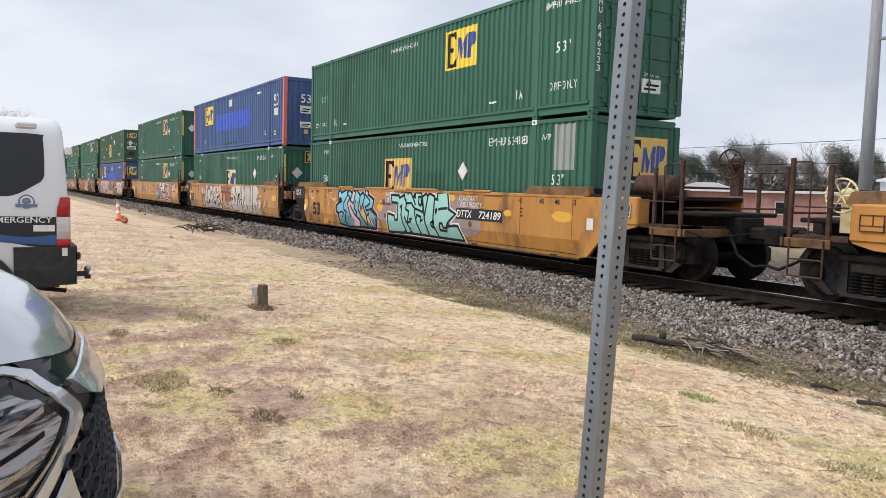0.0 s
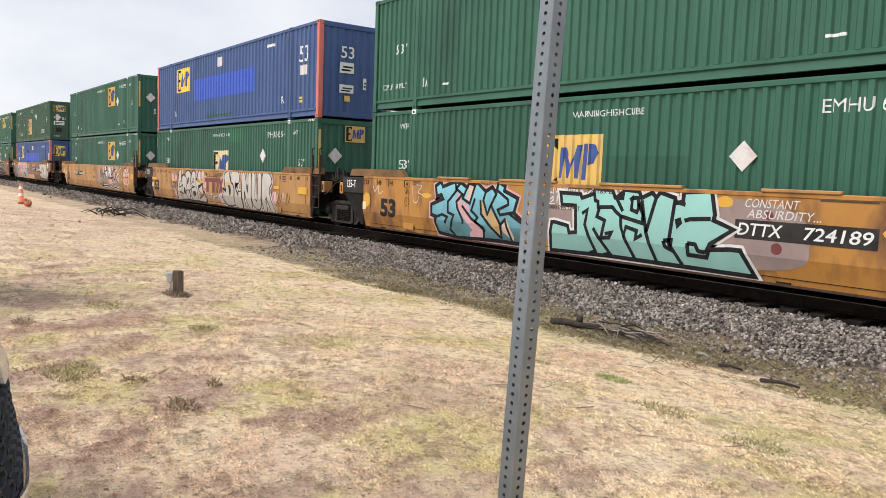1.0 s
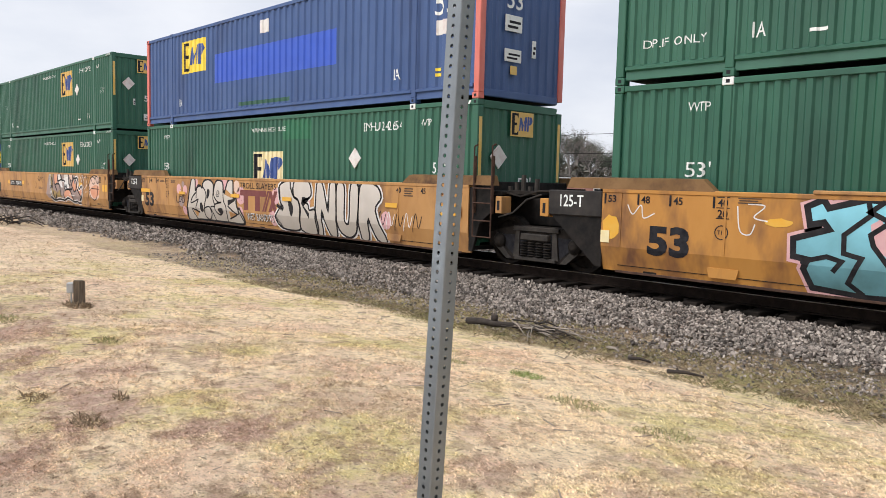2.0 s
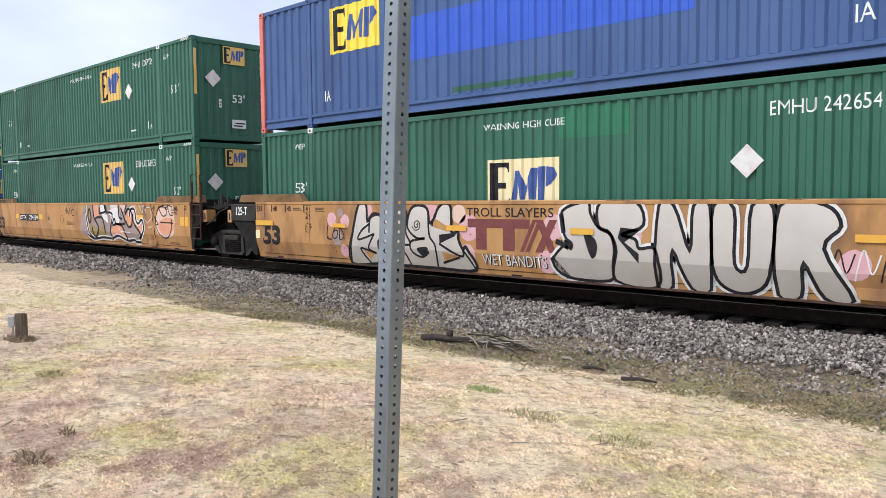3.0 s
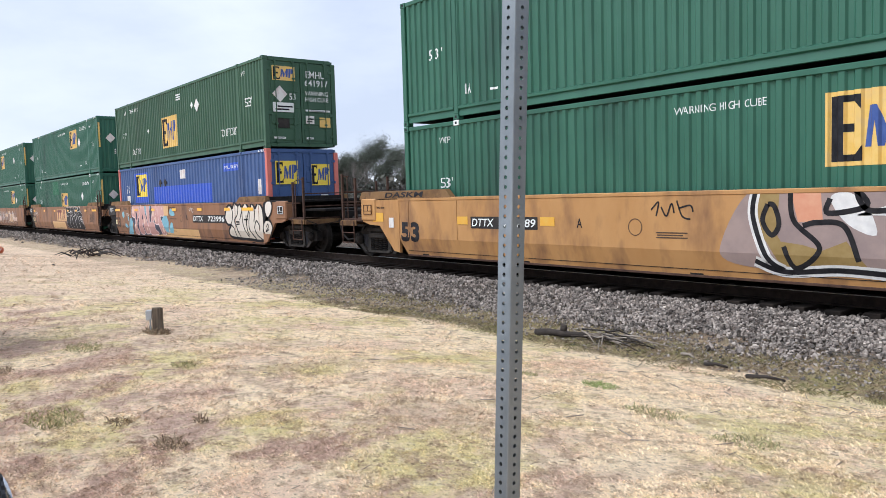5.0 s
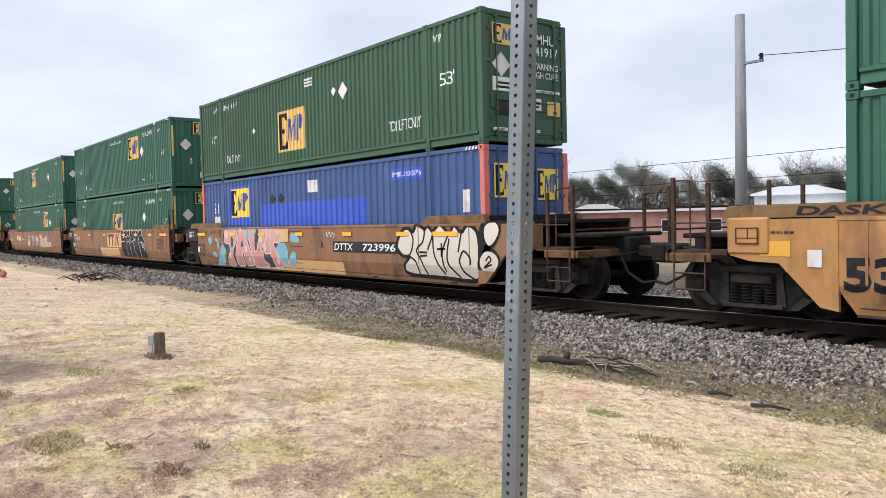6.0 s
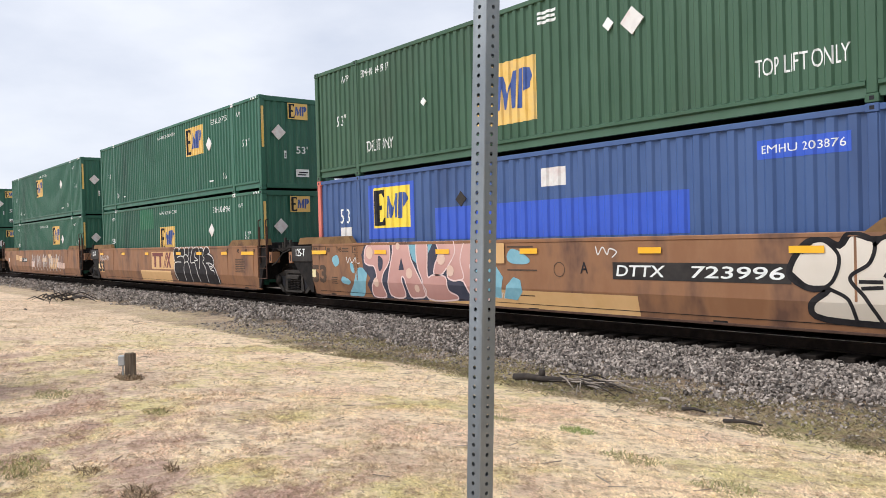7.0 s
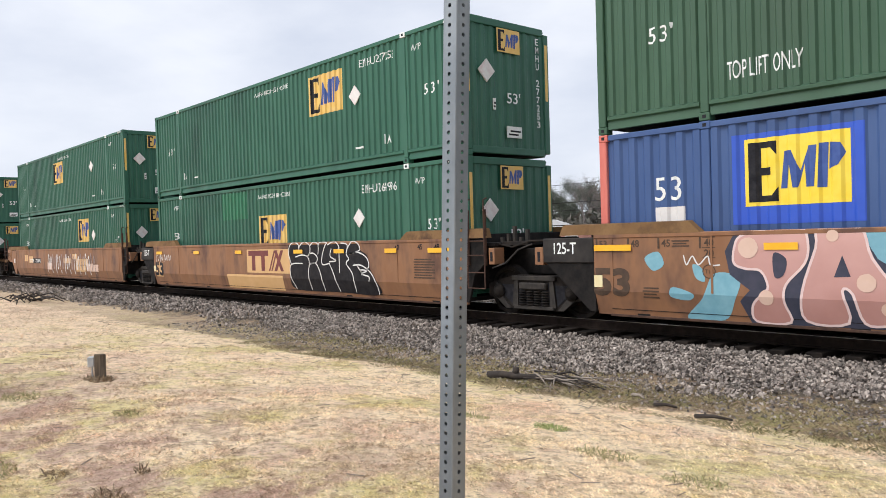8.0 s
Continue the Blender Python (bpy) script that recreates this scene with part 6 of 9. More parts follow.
fill(u, PALEPINK, 0.005, (11.74, 1.53), (12.22, 1.54), (12.12, 1.25), (11.79, 1.30))
soft(u, PALEPINK, 0.0051, (12.53, 1.30), (12.78, 1.34), (12.88, 0.95), (12.63, 0.94))
soft(u, PALEPINK, 0.0035, (14.16, 0.73), (14.18, 1.09), (14.47, 1.39), (15.19, 1.49), (15.24, 0.66), (14.56, 0.53))
soft(u, PEACH, 0.0042, (14.28, 0.90), (14.74, 1.10), (15.24, 1.05), (15.21, 0.74), (14.63, 0.60))
curl(u, CHALK, 0.16, 0.0056, (12.43, 1.12), (12.48, 1.30), (12.66, 1.36), (12.80, 1.30), (12.88, 0.99), (13.02, 0.91), (13.21, 1.02), (13.32, 0.96), (13.35, 0.74), (13.21, 0.57), (13.02, 0.43))
curl(u, CHALK, 0.16, 0.0056, (13.05, 0.34), (12.73, 0.33), (12.63, 0.39), (12.14, 0.36), (11.57, 0.49), (11.16, 0.42), (11.03, 0.37))
curl(u, CHALK, 0.16, 0.0056, (10.97, 0.39), (10.34, 0.41), (9.58, 0.35), (9.14, 0.49))
curl(u, CHALK, 0.16, 0.0056, (9.16, 1.52), (9.12, 1.14), (9.33, 0.55), (9.58, 0.37))
curl(u, INK, 0.075, 0.007, (9.16, 1.52), (9.12, 1.14), (9.33, 0.55), (9.58, 0.37))
curl(u, INK, 0.075, 0.007, (9.69, 1.51), (9.74, 1.09), (10.11, 0.71), (9.76, 0.41), (9.59, 0.72))
curl(u, INK, 0.075, 0.007, (9.87, 1.02), (10.08, 1.07), (10.44, 1.02), (10.63, 0.55))
curl(u, INK, 0.075, 0.007, (10.25, 1.40), (10.22, 1.20), (10.73, 1.30), (10.51, 1.55), (10.15, 1.53))
curl(u, INK, 0.075, 0.007, (10.86, 1.57), (10.61, 1.50), (10.73, 1.25), (11.04, 1.23), (11.19, 1.15), (11.10, 0.91), (11.01, 0.61), (11.09, 0.40))
curl(u, INK, 0.075, 0.007, (11.65, 1.56), (11.68, 1.11), (11.90, 1.04))
curl(u, INK, 0.075, 0.007, (11.74, 1.53), (12.22, 1.55), (12.12, 1.30), (12.17, 1.21))
curl(u, INK, 0.075, 0.007, (11.82, 1.39), (12.14, 0.93))
curl(u, INK, 0.075, 0.007, (11.16, 0.86), (11.34, 1.04), (11.48, 0.87), (12.12, 0.89))
curl(u, INK, 0.075, 0.007, (11.19, 0.82), (11.57, 0.87), (11.90, 0.79), (12.12, 0.52), (12.14, 0.40))
curl(u, INK, 0.075, 0.007, (12.14, 1.16), (12.28, 1.32), (12.43, 1.34), (12.58, 1.21), (12.61, 0.99), (12.53, 0.83), (12.33, 0.80), (12.17, 0.98))
curl(u, INK, 0.075, 0.007, (12.43, 1.12), (12.48, 1.30), (12.66, 1.36), (12.80, 1.30), (12.88, 0.99), (13.02, 0.91), (13.21, 1.02), (13.32, 0.96), (13.35, 0.74), (13.21, 0.57), (13.02, 0.43))
curl(u, INK, 0.075, 0.007, (13.05, 0.34), (12.73, 0.33), (12.63, 0.39), (12.14, 0.36), (11.57, 0.49), (11.16, 0.42), (11.03, 0.37))
curl(u, INK, 0.075, 0.007, (12.66, 1.21), (12.71, 0.92), (13.14, 0.59), (12.98, 0.45))
curl(u, INK, 0.075, 0.007, (10.97, 0.39), (10.34, 0.41), (9.58, 0.35), (9.14, 0.49))
curl(u, INK, 0.075, 0.007, (9.35, 1.33), (9.27, 1.09), (9.41, 0.88), (9.52, 1.04), (9.45, 1.30), (9.35, 1.33))
line(u, CHALK, 0.02, 0.008, (11.22, 1.15), (11.04, 0.91))
line(u, CHALK, 0.02, 0.008, (11.65, 0.73), (12.01, 0.47))
line(u, CHALK, 0.02, 0.008, (11.79, 0.64), (12.43, 0.62))
line(u, CHALK, 0.02, 0.008, (11.34, 1.54), (11.57, 1.11))
line(u, CHALK, 0.02, 0.008, (12.63, 1.56), (12.78, 1.34), (12.83, 1.54), (12.97, 1.30))
line(u, CHALK, 0.02, 0.008, (13.06, 1.51), (13.30, 1.21), (13.43, 1.50), (13.16, 1.53))
line(u, CHALK, 0.02, 0.008, (13.20, 1.55), (13.52, 1.29), (13.48, 1.09))
line(u, CHALK, 0.02, 0.008, (13.43, 1.08), (13.61, 0.92), (13.91, 1.09), (13.82, 1.42), (13.56, 1.38), (13.48, 1.13))
line(u, CHALK, 0.02, 0.008, (13.68, 0.80), (13.93, 0.83))
curl(u, INK, 0.035, 0.0075, (13.84, 1.50), (13.99, 1.21), (14.16, 1.05), (14.32, 0.90))
curl(u, INK, 0.035, 0.0075, (14.32, 0.90), (14.15, 0.91), (14.18, 1.13), (14.35, 1.37), (14.66, 1.46), (14.91, 1.47), (15.20, 1.41))
curl(u, INK, 0.035, 0.0075, (14.09, 0.51), (14.04, 0.77), (13.93, 1.17))
curl(u, INK, 0.035, 0.0075, (14.35, 1.41), (14.55, 1.18), (14.74, 1.16), (14.86, 1.27), (14.69, 1.41), (14.35, 1.41))
curl(u, INK, 0.035, 0.0075, (14.42, 0.97), (14.78, 0.96), (15.08, 0.96), (15.22, 0.94))
curl(u, INK, 0.035, 0.0075, (14.91, 1.52), (14.95, 1.33), (15.06, 1.18), (15.22, 1.18))
curl(u, INK, 0.035, 0.0075, (14.14, 0.87), (14.32, 0.66), (14.63, 0.52), (14.93, 0.57), (15.09, 0.77), (15.13, 1.07))
for ctrl in ([(7.3, 1.25), (7.45, 1.38), (7.4, 1.15)], [(7.5, 1.3), (7.6, 1.15), (7.7, 1.35), (7.75, 1.2)], [(7.8, 1.4), (7.9, 1.15), (8.05, 1.1)], [(7.85, 1.28), (8.05, 1.32), (8.1, 1.22)]):
    daub(u, "graffiti_tag", stroke(ctrl, 0.028), INK, 0.005)
daub(u, "lettering", letters("A", 5.66, 5.78, 0.93, 1.1, 0.01), BLACK, 0.005)
daub(u, "stencil_ring", stroke([(6.97 + 0.14 * math.cos(a * 0.785), 0.96 + 0.14 * math.sin(a * 0.785)) for a in range(8)], 0.015, True), STENCIL, 0.005)
for x0, x1, z0, z1 in ((15.62, 16.1, 0.88, 1.14), (2.2, 2.55, 0.95, 1.12), (4.72, 5.1, 0.95, 1.12), (-1.14, -0.67, 0.98, 1.2)):
    daub(u, "paint_patch", rect(x0, x1, z0, z1), PATCH_YELLOW, 0.0055 if x0 > 0 else 0.016, "faded yellow paint patch")
marks(u, 0.10, left=False)
daub(u, "lettering", letters("NO.24 BRAKE BEAM", -1.14, -0.62, 1.30, 1.35, 0.004), BLACK, 0.0).matrix_basis = pose(0, -0.016, 0)
words = letters("DASKM", -0.56, 0.95, 1.57, 1.69, 0.02, 0.03)
for v in words.verts:
    v.co.y = SIDE_Y - 0.022 + 0.032 * (v.co.z - TOP + 0.01) / 0.175
wording(words, INK, u, "black scrawled letter")
stencils(u, ((7.4, 0.78, 0.6, 0.12, 3), (14.9, 0.34, 0.6, 0.07, 2), (15.1, 1.2, 0.4, 0.18, 4), (13.3, 1.36, 0.35, 0.1, 3)))

# brown car: rose piece, cream piece
u = U[4]
daub(u, "repaint_band", rect(4.9, 10.55, 0.215, 0.56), TAN_PATCH, 0.003, "lighter repainted lower band")
daub(u, "repaint_patch", rect(6.87, 7.44, 1.08, 1.48), TAN_PATCH, 0.024, "fresh tan paint patch")
for i, ctrl in enumerate(([(1.0, 1.15), (1.25, 1.25), (1.35, 1.05), (1.15, 0.95)], [(1.85, 1.05), (2.0, 1.0), (2.05, 0.8), (1.9, 0.85)], [(1.5, 0.7), (1.85, 0.6), (1.75, 0.5), (1.45, 0.55)], [(1.7, 0.22), (2.0, 0.55), (2.2, 0.92), (2.6, 0.86), (2.5, 0.5), (2.3, 0.22)])):
    daub(u, "paint_fill", shape(ctrl), SKYBLUE, 0.004, "blue sprayed shape")
fill(u, SKYBLUE, 0.0065, (6.81, 1.08), (7.15, 1.06), (7.37, 0.81), (7.27, 0.38), (6.96, 0.41), (6.51, 0.88))
soft(u, SKYBLUE, 0.0065, (7.49, 1.21), (7.61, 1.36), (7.86, 1.31), (8.11, 1.15), (7.99, 1.07), (7.60, 1.09))
fill(u, SKYBLUE, 0.0066, (7.46, 0.64), (7.66, 0.82), (7.85, 0.76), (7.89, 0.54), (7.71, 0.36), (7.36, 0.39))
fill(u, NAVY, 0.005, (2.38, 1.25), (2.55, 1.57), (3.56, 1.56), (4.67, 1.55), (5.33, 1.58), (6.22, 1.58), (6.80, 1.58), (7.01, 1.41), (6.93, 1.04), (6.56, 0.88), (6.99, 0.33), (5.97, 0.27), (4.43, 0.23), (2.73, 0.18), (2.59, 0.52), (2.75, 0.69), (2.45, 0.91))
fill(u, SKYBLUE, 0.006, (4.23, 1.55), (4.60, 1.54), (4.62, 1.04), (4.46, 1.14))
fill(u, SKYBLUE, 0.006, (5.01, 1.55), (5.22, 1.55), (5.03, 1.29))
fill(u, SKYBLUE, 0.006, (6.17, 1.57), (6.53, 1.57), (6.37, 1.52))
mass(u, ROSE, ROSE_EDGE, 0.035, None, "rose spray-painted bubble letter with pale edge", (2.53, 1.30), (2.63, 1.47), (3.01, 1.56), (3.49, 1.57), (3.59, 1.35), (3.54, 1.08), (3.28, 0.79), (3.24, 0.54), (3.30, 0.25), (2.81, 0.24), (2.78, 0.47), (2.94, 0.64), (3.02, 0.75), (2.92, 0.97), (2.69, 1.00), (2.52, 1.08))
mass(u, ROSE, ROSE_EDGE, 0.035, None, "rose spray-painted bubble letter with pale edge", (3.74, 1.55), (4.25, 1.55), (4.40, 1.14), (4.79, 0.60), (4.88, 0.45), (4.78, 0.31), (4.56, 0.28), (4.27, 0.30), (4.15, 0.68), (4.02, 0.72), (4.07, 0.29), (3.52, 0.29), (3.50, 0.71), (3.69, 1.29))
mass(u, ROSE, ROSE_EDGE, 0.035, None, "rose spray-painted bubble letter with pale edge", (4.62, 1.54), (4.98, 1.55), (4.98, 0.80), (5.19, 0.81), (5.60, 0.77), (5.67, 0.48), (5.92, 0.38), (5.83, 0.28), (4.93, 0.27), (4.79, 0.69), (4.62, 1.04))
mass(u, ROSE, ROSE_EDGE, 0.035, None, "rose spray-painted bubble letter with pale edge", (5.33, 1.55), (5.90, 1.57), (6.22, 1.50), (6.68, 1.57), (6.85, 1.37), (6.87, 1.21), (6.76, 1.06), (6.44, 1.06), (6.41, 0.97), (6.61, 0.75), (6.89, 0.45), (6.87, 0.31), (6.44, 0.30), (6.19, 0.69), (5.87, 0.70), (5.68, 0.77), (5.66, 0.96), (5.48, 0.83), (5.22, 0.83), (5.26, 1.05), (5.41, 1.29))
soft(u, NAVY, 0.013, (3.11, 1.22), (3.29, 1.14), (3.25, 0.92), (3.12, 0.89))
fill(u, NAVY, 0.013, (4.03, 1.19), (4.13, 0.91), (3.92, 0.90))
curl(u, ROSE_EDGE, 0.03, 0.0128, (5.90, 1.54), (5.92, 1.28), (5.66, 0.96))
curl(u, ROSE_EDGE, 0.03, 0.0128, (6.22, 1.50), (6.10, 1.14), (6.20, 0.78), (5.98, 0.71))
daub(u, "paint_spot", blob(2.74, 1.30, 0.15, 0.15, 14, 0.08, 55), PALEPINK, 0.014)
daub(u, "paint_spot", blob(5.47, 1.17, 0.14, 0.14, 14, 0.08, 465), PALEPINK, 0.014)
daub(u, "paint_spot", blob(5.77, 0.91, 0.12, 0.12, 14, 0.08, 520), PALEPINK, 0.014)
daub(u, "paint_spot", blob(4.32, 0.83, 0.12, 0.12, 14, 0.08, 280), PALEPINK, 0.014)
daub(u, "paint_spot", blob(4.57, 0.49, 0.09, 0.09, 14, 0.08, 320), PALEPINK, 0.014)
daub(u, "paint_spot", blob(6.65, 1.37, 0.07, 0.07, 14, 0.08, 685), PALEPINK, 0.014)
daub(u, "paint_spot", blob(6.65, 0.48, 0.11, 0.11, 14, 0.08, 690), PALEPINK, 0.014)
daub(u, "paint_spot", blob(2.99, 0.59, 0.11, 0.11, 14, 0.08, 92), PALEPINK, 0.014)
daub(u, "paint_spot", blob(3.91, 1.45, 0.08, 0.08, 14, 0.08, 215), PALEPINK, 0.014)
number_panel(u, "DTTX", "723996", 10.06, 13.16, 0.83, 1.12, 0.33)
mass(u, CREAM, INK, 0.09, None, "cream spray-painted bubble letters with black outline", (13.13, 0.99), (13.33, 1.37), (13.59, 1.46), (13.82, 1.37), (13.97, 1.53), (14.25, 1.45), (14.42, 1.49), (14.58, 1.38), (14.86, 1.53), (15.18, 1.33), (15.36, 1.51), (15.61, 1.35), (15.83, 1.51), (16.12, 1.37), (16.20, 1.04), (16.19, 0.75), (16.08, 0.32), (14.99, 0.32), (13.61, 0.36), (13.43, 0.56), (13.66, 0.77), (13.39, 0.79))
soft(u, INK, 0.024, (16.20, 1.38), (16.44, 1.64), (16.82, 1.65), (16.88, 1.35), (16.62, 1.01), (16.22, 0.95))
soft(u, CREAM, 0.027, (16.42, 1.47), (16.69, 1.57), (16.84, 1.40), (16.71, 1.17), (16.52, 1.07), (16.39, 1.24))
soft(u, INK, 0.024, (16.15, 0.72), (16.39, 1.01), (16.74, 0.96), (16.85, 0.69), (16.51, 0.35), (16.23, 0.46))
soft(u, CREAM, 0.027, (16.23, 0.75), (16.42, 0.94), (16.71, 0.89), (16.80, 0.68), (16.49, 0.41), (16.31, 0.52))
curl(u, INK, 0.04, 0.03, (16.42, 0.75), (16.52, 0.84), (16.58, 0.76), (16.38, 0.61), (16.61, 0.68))
curl(u, INK, 0.05, 0.013, (13.31, 1.27), (13.55, 1.46), (13.81, 1.23), (13.71, 0.87), (13.44, 0.78), (13.16, 0.99))
curl(u, INK, 0.05, 0.013, (13.71, 0.77), (13.93, 0.64), (14.01, 0.35))
curl(u, INK, 0.05, 0.013, (13.82, 1.37), (13.95, 1.53), (14.25, 1.43), (14.20, 1.14), (13.95, 0.94), (14.14, 0.68), (14.34, 0.33))
curl(u, INK, 0.05, 0.013, (14.25, 1.36), (14.42, 1.49), (14.58, 1.33), (14.38, 0.95))
curl(u, INK, 0.05, 0.013, (14.58, 1.33), (14.64, 0.82), (14.99, 0.40))
curl(u, INK, 0.05, 0.013, (15.18, 1.33), (14.92, 0.89), (15.03, 0.46))
curl(u, INK, 0.05, 0.013, (15.18, 1.21), (15.11, 0.71), (15.51, 0.35))
curl(u, INK, 0.05, 0.013, (15.61, 1.34), (15.49, 0.91))
curl(u, INK, 0.05, 0.013, (15.52, 0.73), (15.67, 0.94), (15.88, 0.80), (15.91, 0.65))
curl(u, INK, 0.05, 0.013, (15.52, 0.73), (15.66, 0.49), (15.97, 0.33))
curl(u, INK, 0.05, 0.013, (14.06, 0.89), (14.36, 0.89))
curl(u, INK, 0.05, 0.013, (14.09, 0.80), (14.36, 0.82))
curl(u, INK, 0.05, 0.013, (14.73, 0.97), (15.04, 0.98))
curl(u, INK, 0.05, 0.013, (14.90, 1.11), (14.89, 0.80))
for x0, x1 in ((-0.17, 0.76), (2.98, 3.46), (5.31, 5.76), (7.87, 8.33), (10.6, 11.05), (13.14, 13.63), (14.6, 15.5)):
    daub(u, "reflector_strip", rect(x0 if x0 > 0 else 0.02, x1, 1.27, 1.37), REFLECTOR, 0.026, "bright yellow reflective strip")
marks(u, 0.02, STENCIL)
daub(u, "lettering", letters("A", 9.35, 9.52, 0.92, 1.12, 0.01), BLACK, 0.005)
daub(u, "graffiti_tag", letters("BOTLE", 7.05, 7.5, 0.38, 0.5, 0.0, 0.05), CHALK, 0.006, "thin pale scrawled word")
daub(u, "graffiti_tag", stroke([(9.7, 1.4), (9.75, 1.25), (9.85, 1.38), (9.95, 1.25), (10.0, 1.35), (10.15, 1.3), (10.05, 1.2)], 0.022), CHALK, 0.005)
daub(u, "graffiti_tag", stroke([(1.7, 1.2), (1.75, 1.05), (1.85, 1.18), (1.95, 1.05), (2.1, 1.18), (2.15, 1.05), (2.3, 1.05)], 0.022), CHALK, 0.0055)
daub(u, "stencil_ring", stroke([(8.85 + 0.13 * math.cos(a * 0.785), 0.98 + 0.13 * math.sin(a * 0.785)) for a in range(8)], 0.015, True), STENCIL, 0.005)
stencils(u, ((7.5, 1.38, 0.7, 0.06, 1), (7.5, 0.93, 0.8, 0.06, 1), (7.5, 0.45, 0.7, 0.04, 1), (1.5, 1.32, 0.3, 0.12, 3), (0.95, 0.5, 0.3, 0.2, 4), (16.3, 0.6, 0.3, 0.15, 3)))
daub(u, "plate", rect(16.2, 16.3, 0.85, 1.2), SIGN_YELLOW, 0.005)

# brown middle unit: black bubble letters
u = U[5]
daub(u, "repaint_patch", rect(7.0, 9.45, 0.72, 1.38), TAN_PATCH, 0.003, "lighter repainted patch")
daub(u, "repaint_band", rect(5.7, 9.0, 0.25, 0.66), TAN_PATCH, 0.003, "lighter repainted lower band")
daub(u, "mark_bar", rect(7.1, 8.25, 1.2, 1.35), MAROON, 0.0055, "maroon bar of a painted company mark")
for x in (7.3, 7.85):
    daub(u, "mark_bar", rect(x, x + 0.2, 0.78, 1.2), MAROON, 0.0055)
for x, s in ((8.42, 0.3), (8.55, 0.3), (8.75, -0.36), (8.75, 0.36)):
    daub(u, "mark_bar", rect(x - s / 2, x - s / 2 + (0.07 if x < 8.6 else 0.15), 0.78, 1.35, s), MAROON, 0.0055 if s > 0 else 0.0062)
mass(u, INK, INK, 0.02, None, "black spray-painted bubble letters with white outline", (9.39, 1.50), (9.59, 1.54), (9.92, 1.48), (10.15, 1.55), (10.42, 1.47), (10.60, 1.54), (10.87, 1.49), (11.09, 1.55), (11.34, 1.51), (11.55, 1.54), (11.75, 1.48), (11.96, 1.53), (12.15, 1.45), (12.31, 1.53), (12.54, 1.47), (12.61, 1.33), (12.90, 1.19), (12.96, 0.93), (13.20, 0.63), (13.26, 0.30), (11.68, 0.31), (9.65, 0.32), (9.43, 0.64), (9.45, 0.94), (9.37, 1.25))
curl(u, CHALK, 0.032, 0.0125, (9.65, 0.32), (9.44, 0.69), (9.50, 0.97), (10.07, 1.00))
curl(u, CHALK, 0.032, 0.0125, (9.50, 0.97), (9.37, 1.25), (9.44, 1.47), (9.64, 1.55), (9.87, 1.49), (9.90, 1.29))
curl(u, CHALK, 0.032, 0.0125, (9.91, 1.44), (10.15, 1.56), (10.42, 1.46), (10.41, 1.24), (10.27, 1.19))
curl(u, CHALK, 0.032, 0.0125, (10.27, 1.19), (10.54, 1.27), (10.76, 1.17), (10.71, 1.03), (10.39, 1.00))
curl(u, CHALK, 0.032, 0.0125, (10.42, 1.44), (10.61, 1.55), (10.82, 1.48), (10.81, 1.24))
curl(u, CHALK, 0.032, 0.0125, (9.71, 1.17), (10.04, 1.22), (10.31, 1.17), (10.39, 1.00), (10.33, 0.76), (10.40, 0.32))
curl(u, CHALK, 0.032, 0.0125, (10.39, 0.98), (10.70, 1.00), (10.91, 0.72), (11.01, 0.32))
curl(u, CHALK, 0.032, 0.0125, (10.82, 1.43), (10.91, 1.54), (11.21, 1.53), (11.12, 1.43), (10.98, 1.15), (11.01, 0.98), (11.31, 1.01))
curl(u, CHALK, 0.032, 0.0125, (11.31, 1.01), (11.50, 0.73), (11.68, 0.32))
curl(u, CHALK, 0.032, 0.0125, (11.25, 1.47), (11.55, 1.55), (11.75, 1.42), (11.62, 1.24))
curl(u, CHALK, 0.032, 0.0125, (11.42, 1.38), (11.36, 1.19), (11.61, 1.08), (11.31, 1.05))
curl(u, CHALK, 0.032, 0.0125, (11.76, 1.42), (11.75, 0.78))
curl(u, CHALK, 0.032, 0.0125, (11.84, 1.51), (12.11, 1.46), (12.06, 1.24), (12.17, 1.12), (12.05, 1.01), (12.31, 0.74), (12.36, 0.32))
curl(u, CHALK, 0.032, 0.0125, (12.11, 1.37), (12.31, 1.54), (12.54, 1.49), (12.61, 1.33), (12.18, 1.24))
curl(u, CHALK, 0.032, 0.0125, (12.18, 1.24), (12.53, 1.28), (12.86, 1.17), (12.97, 0.99), (12.89, 0.86))
curl(u, CHALK, 0.032, 0.0125, (12.32, 0.97), (12.67, 0.97), (13.03, 0.80), (13.23, 0.54), (13.26, 0.30))
curl(u, CHALK, 0.032, 0.0125, (12.51, 0.95), (12.73, 0.75), (12.62, 0.86), (12.88, 0.84), (12.66, 0.77), (12.95, 0.71), (12.95, 0.60))
for x0, x1 in ((0.3, 0.8), (3.4, 3.8), (6.3, 6.7), (9.64, 10.09), (11.54, 11.98), (13.6, 14.03), (15.1, 15.95)):
    daub(u, "reflector_strip", rect(x0, x1, 1.26, 1.36), REFLECTOR, 0.026, "bright yellow reflective strip")
daub(u, "repaint_patch", rect(0.2, 0.75, 0.48, 0.98), TAN_PATCH, 0.003)
marks(u, 0.15, BLACK, False)
for i in range(4):
    daub(u, "graffiti_tag", stroke([(0.25 + 0.33 * i, 1.0), (0.3 + 0.33 * i, 1.25), (0.42 + 0.33 * i, 1.05), (0.5 + 0.33 * i, 1.22)], 0.03), CHALK, 0.005)
stencils(u, ((14.6, 0.7, 0.7, 0.45, 8), (3.2, 1.3, 0.3, 0.1, 2)))

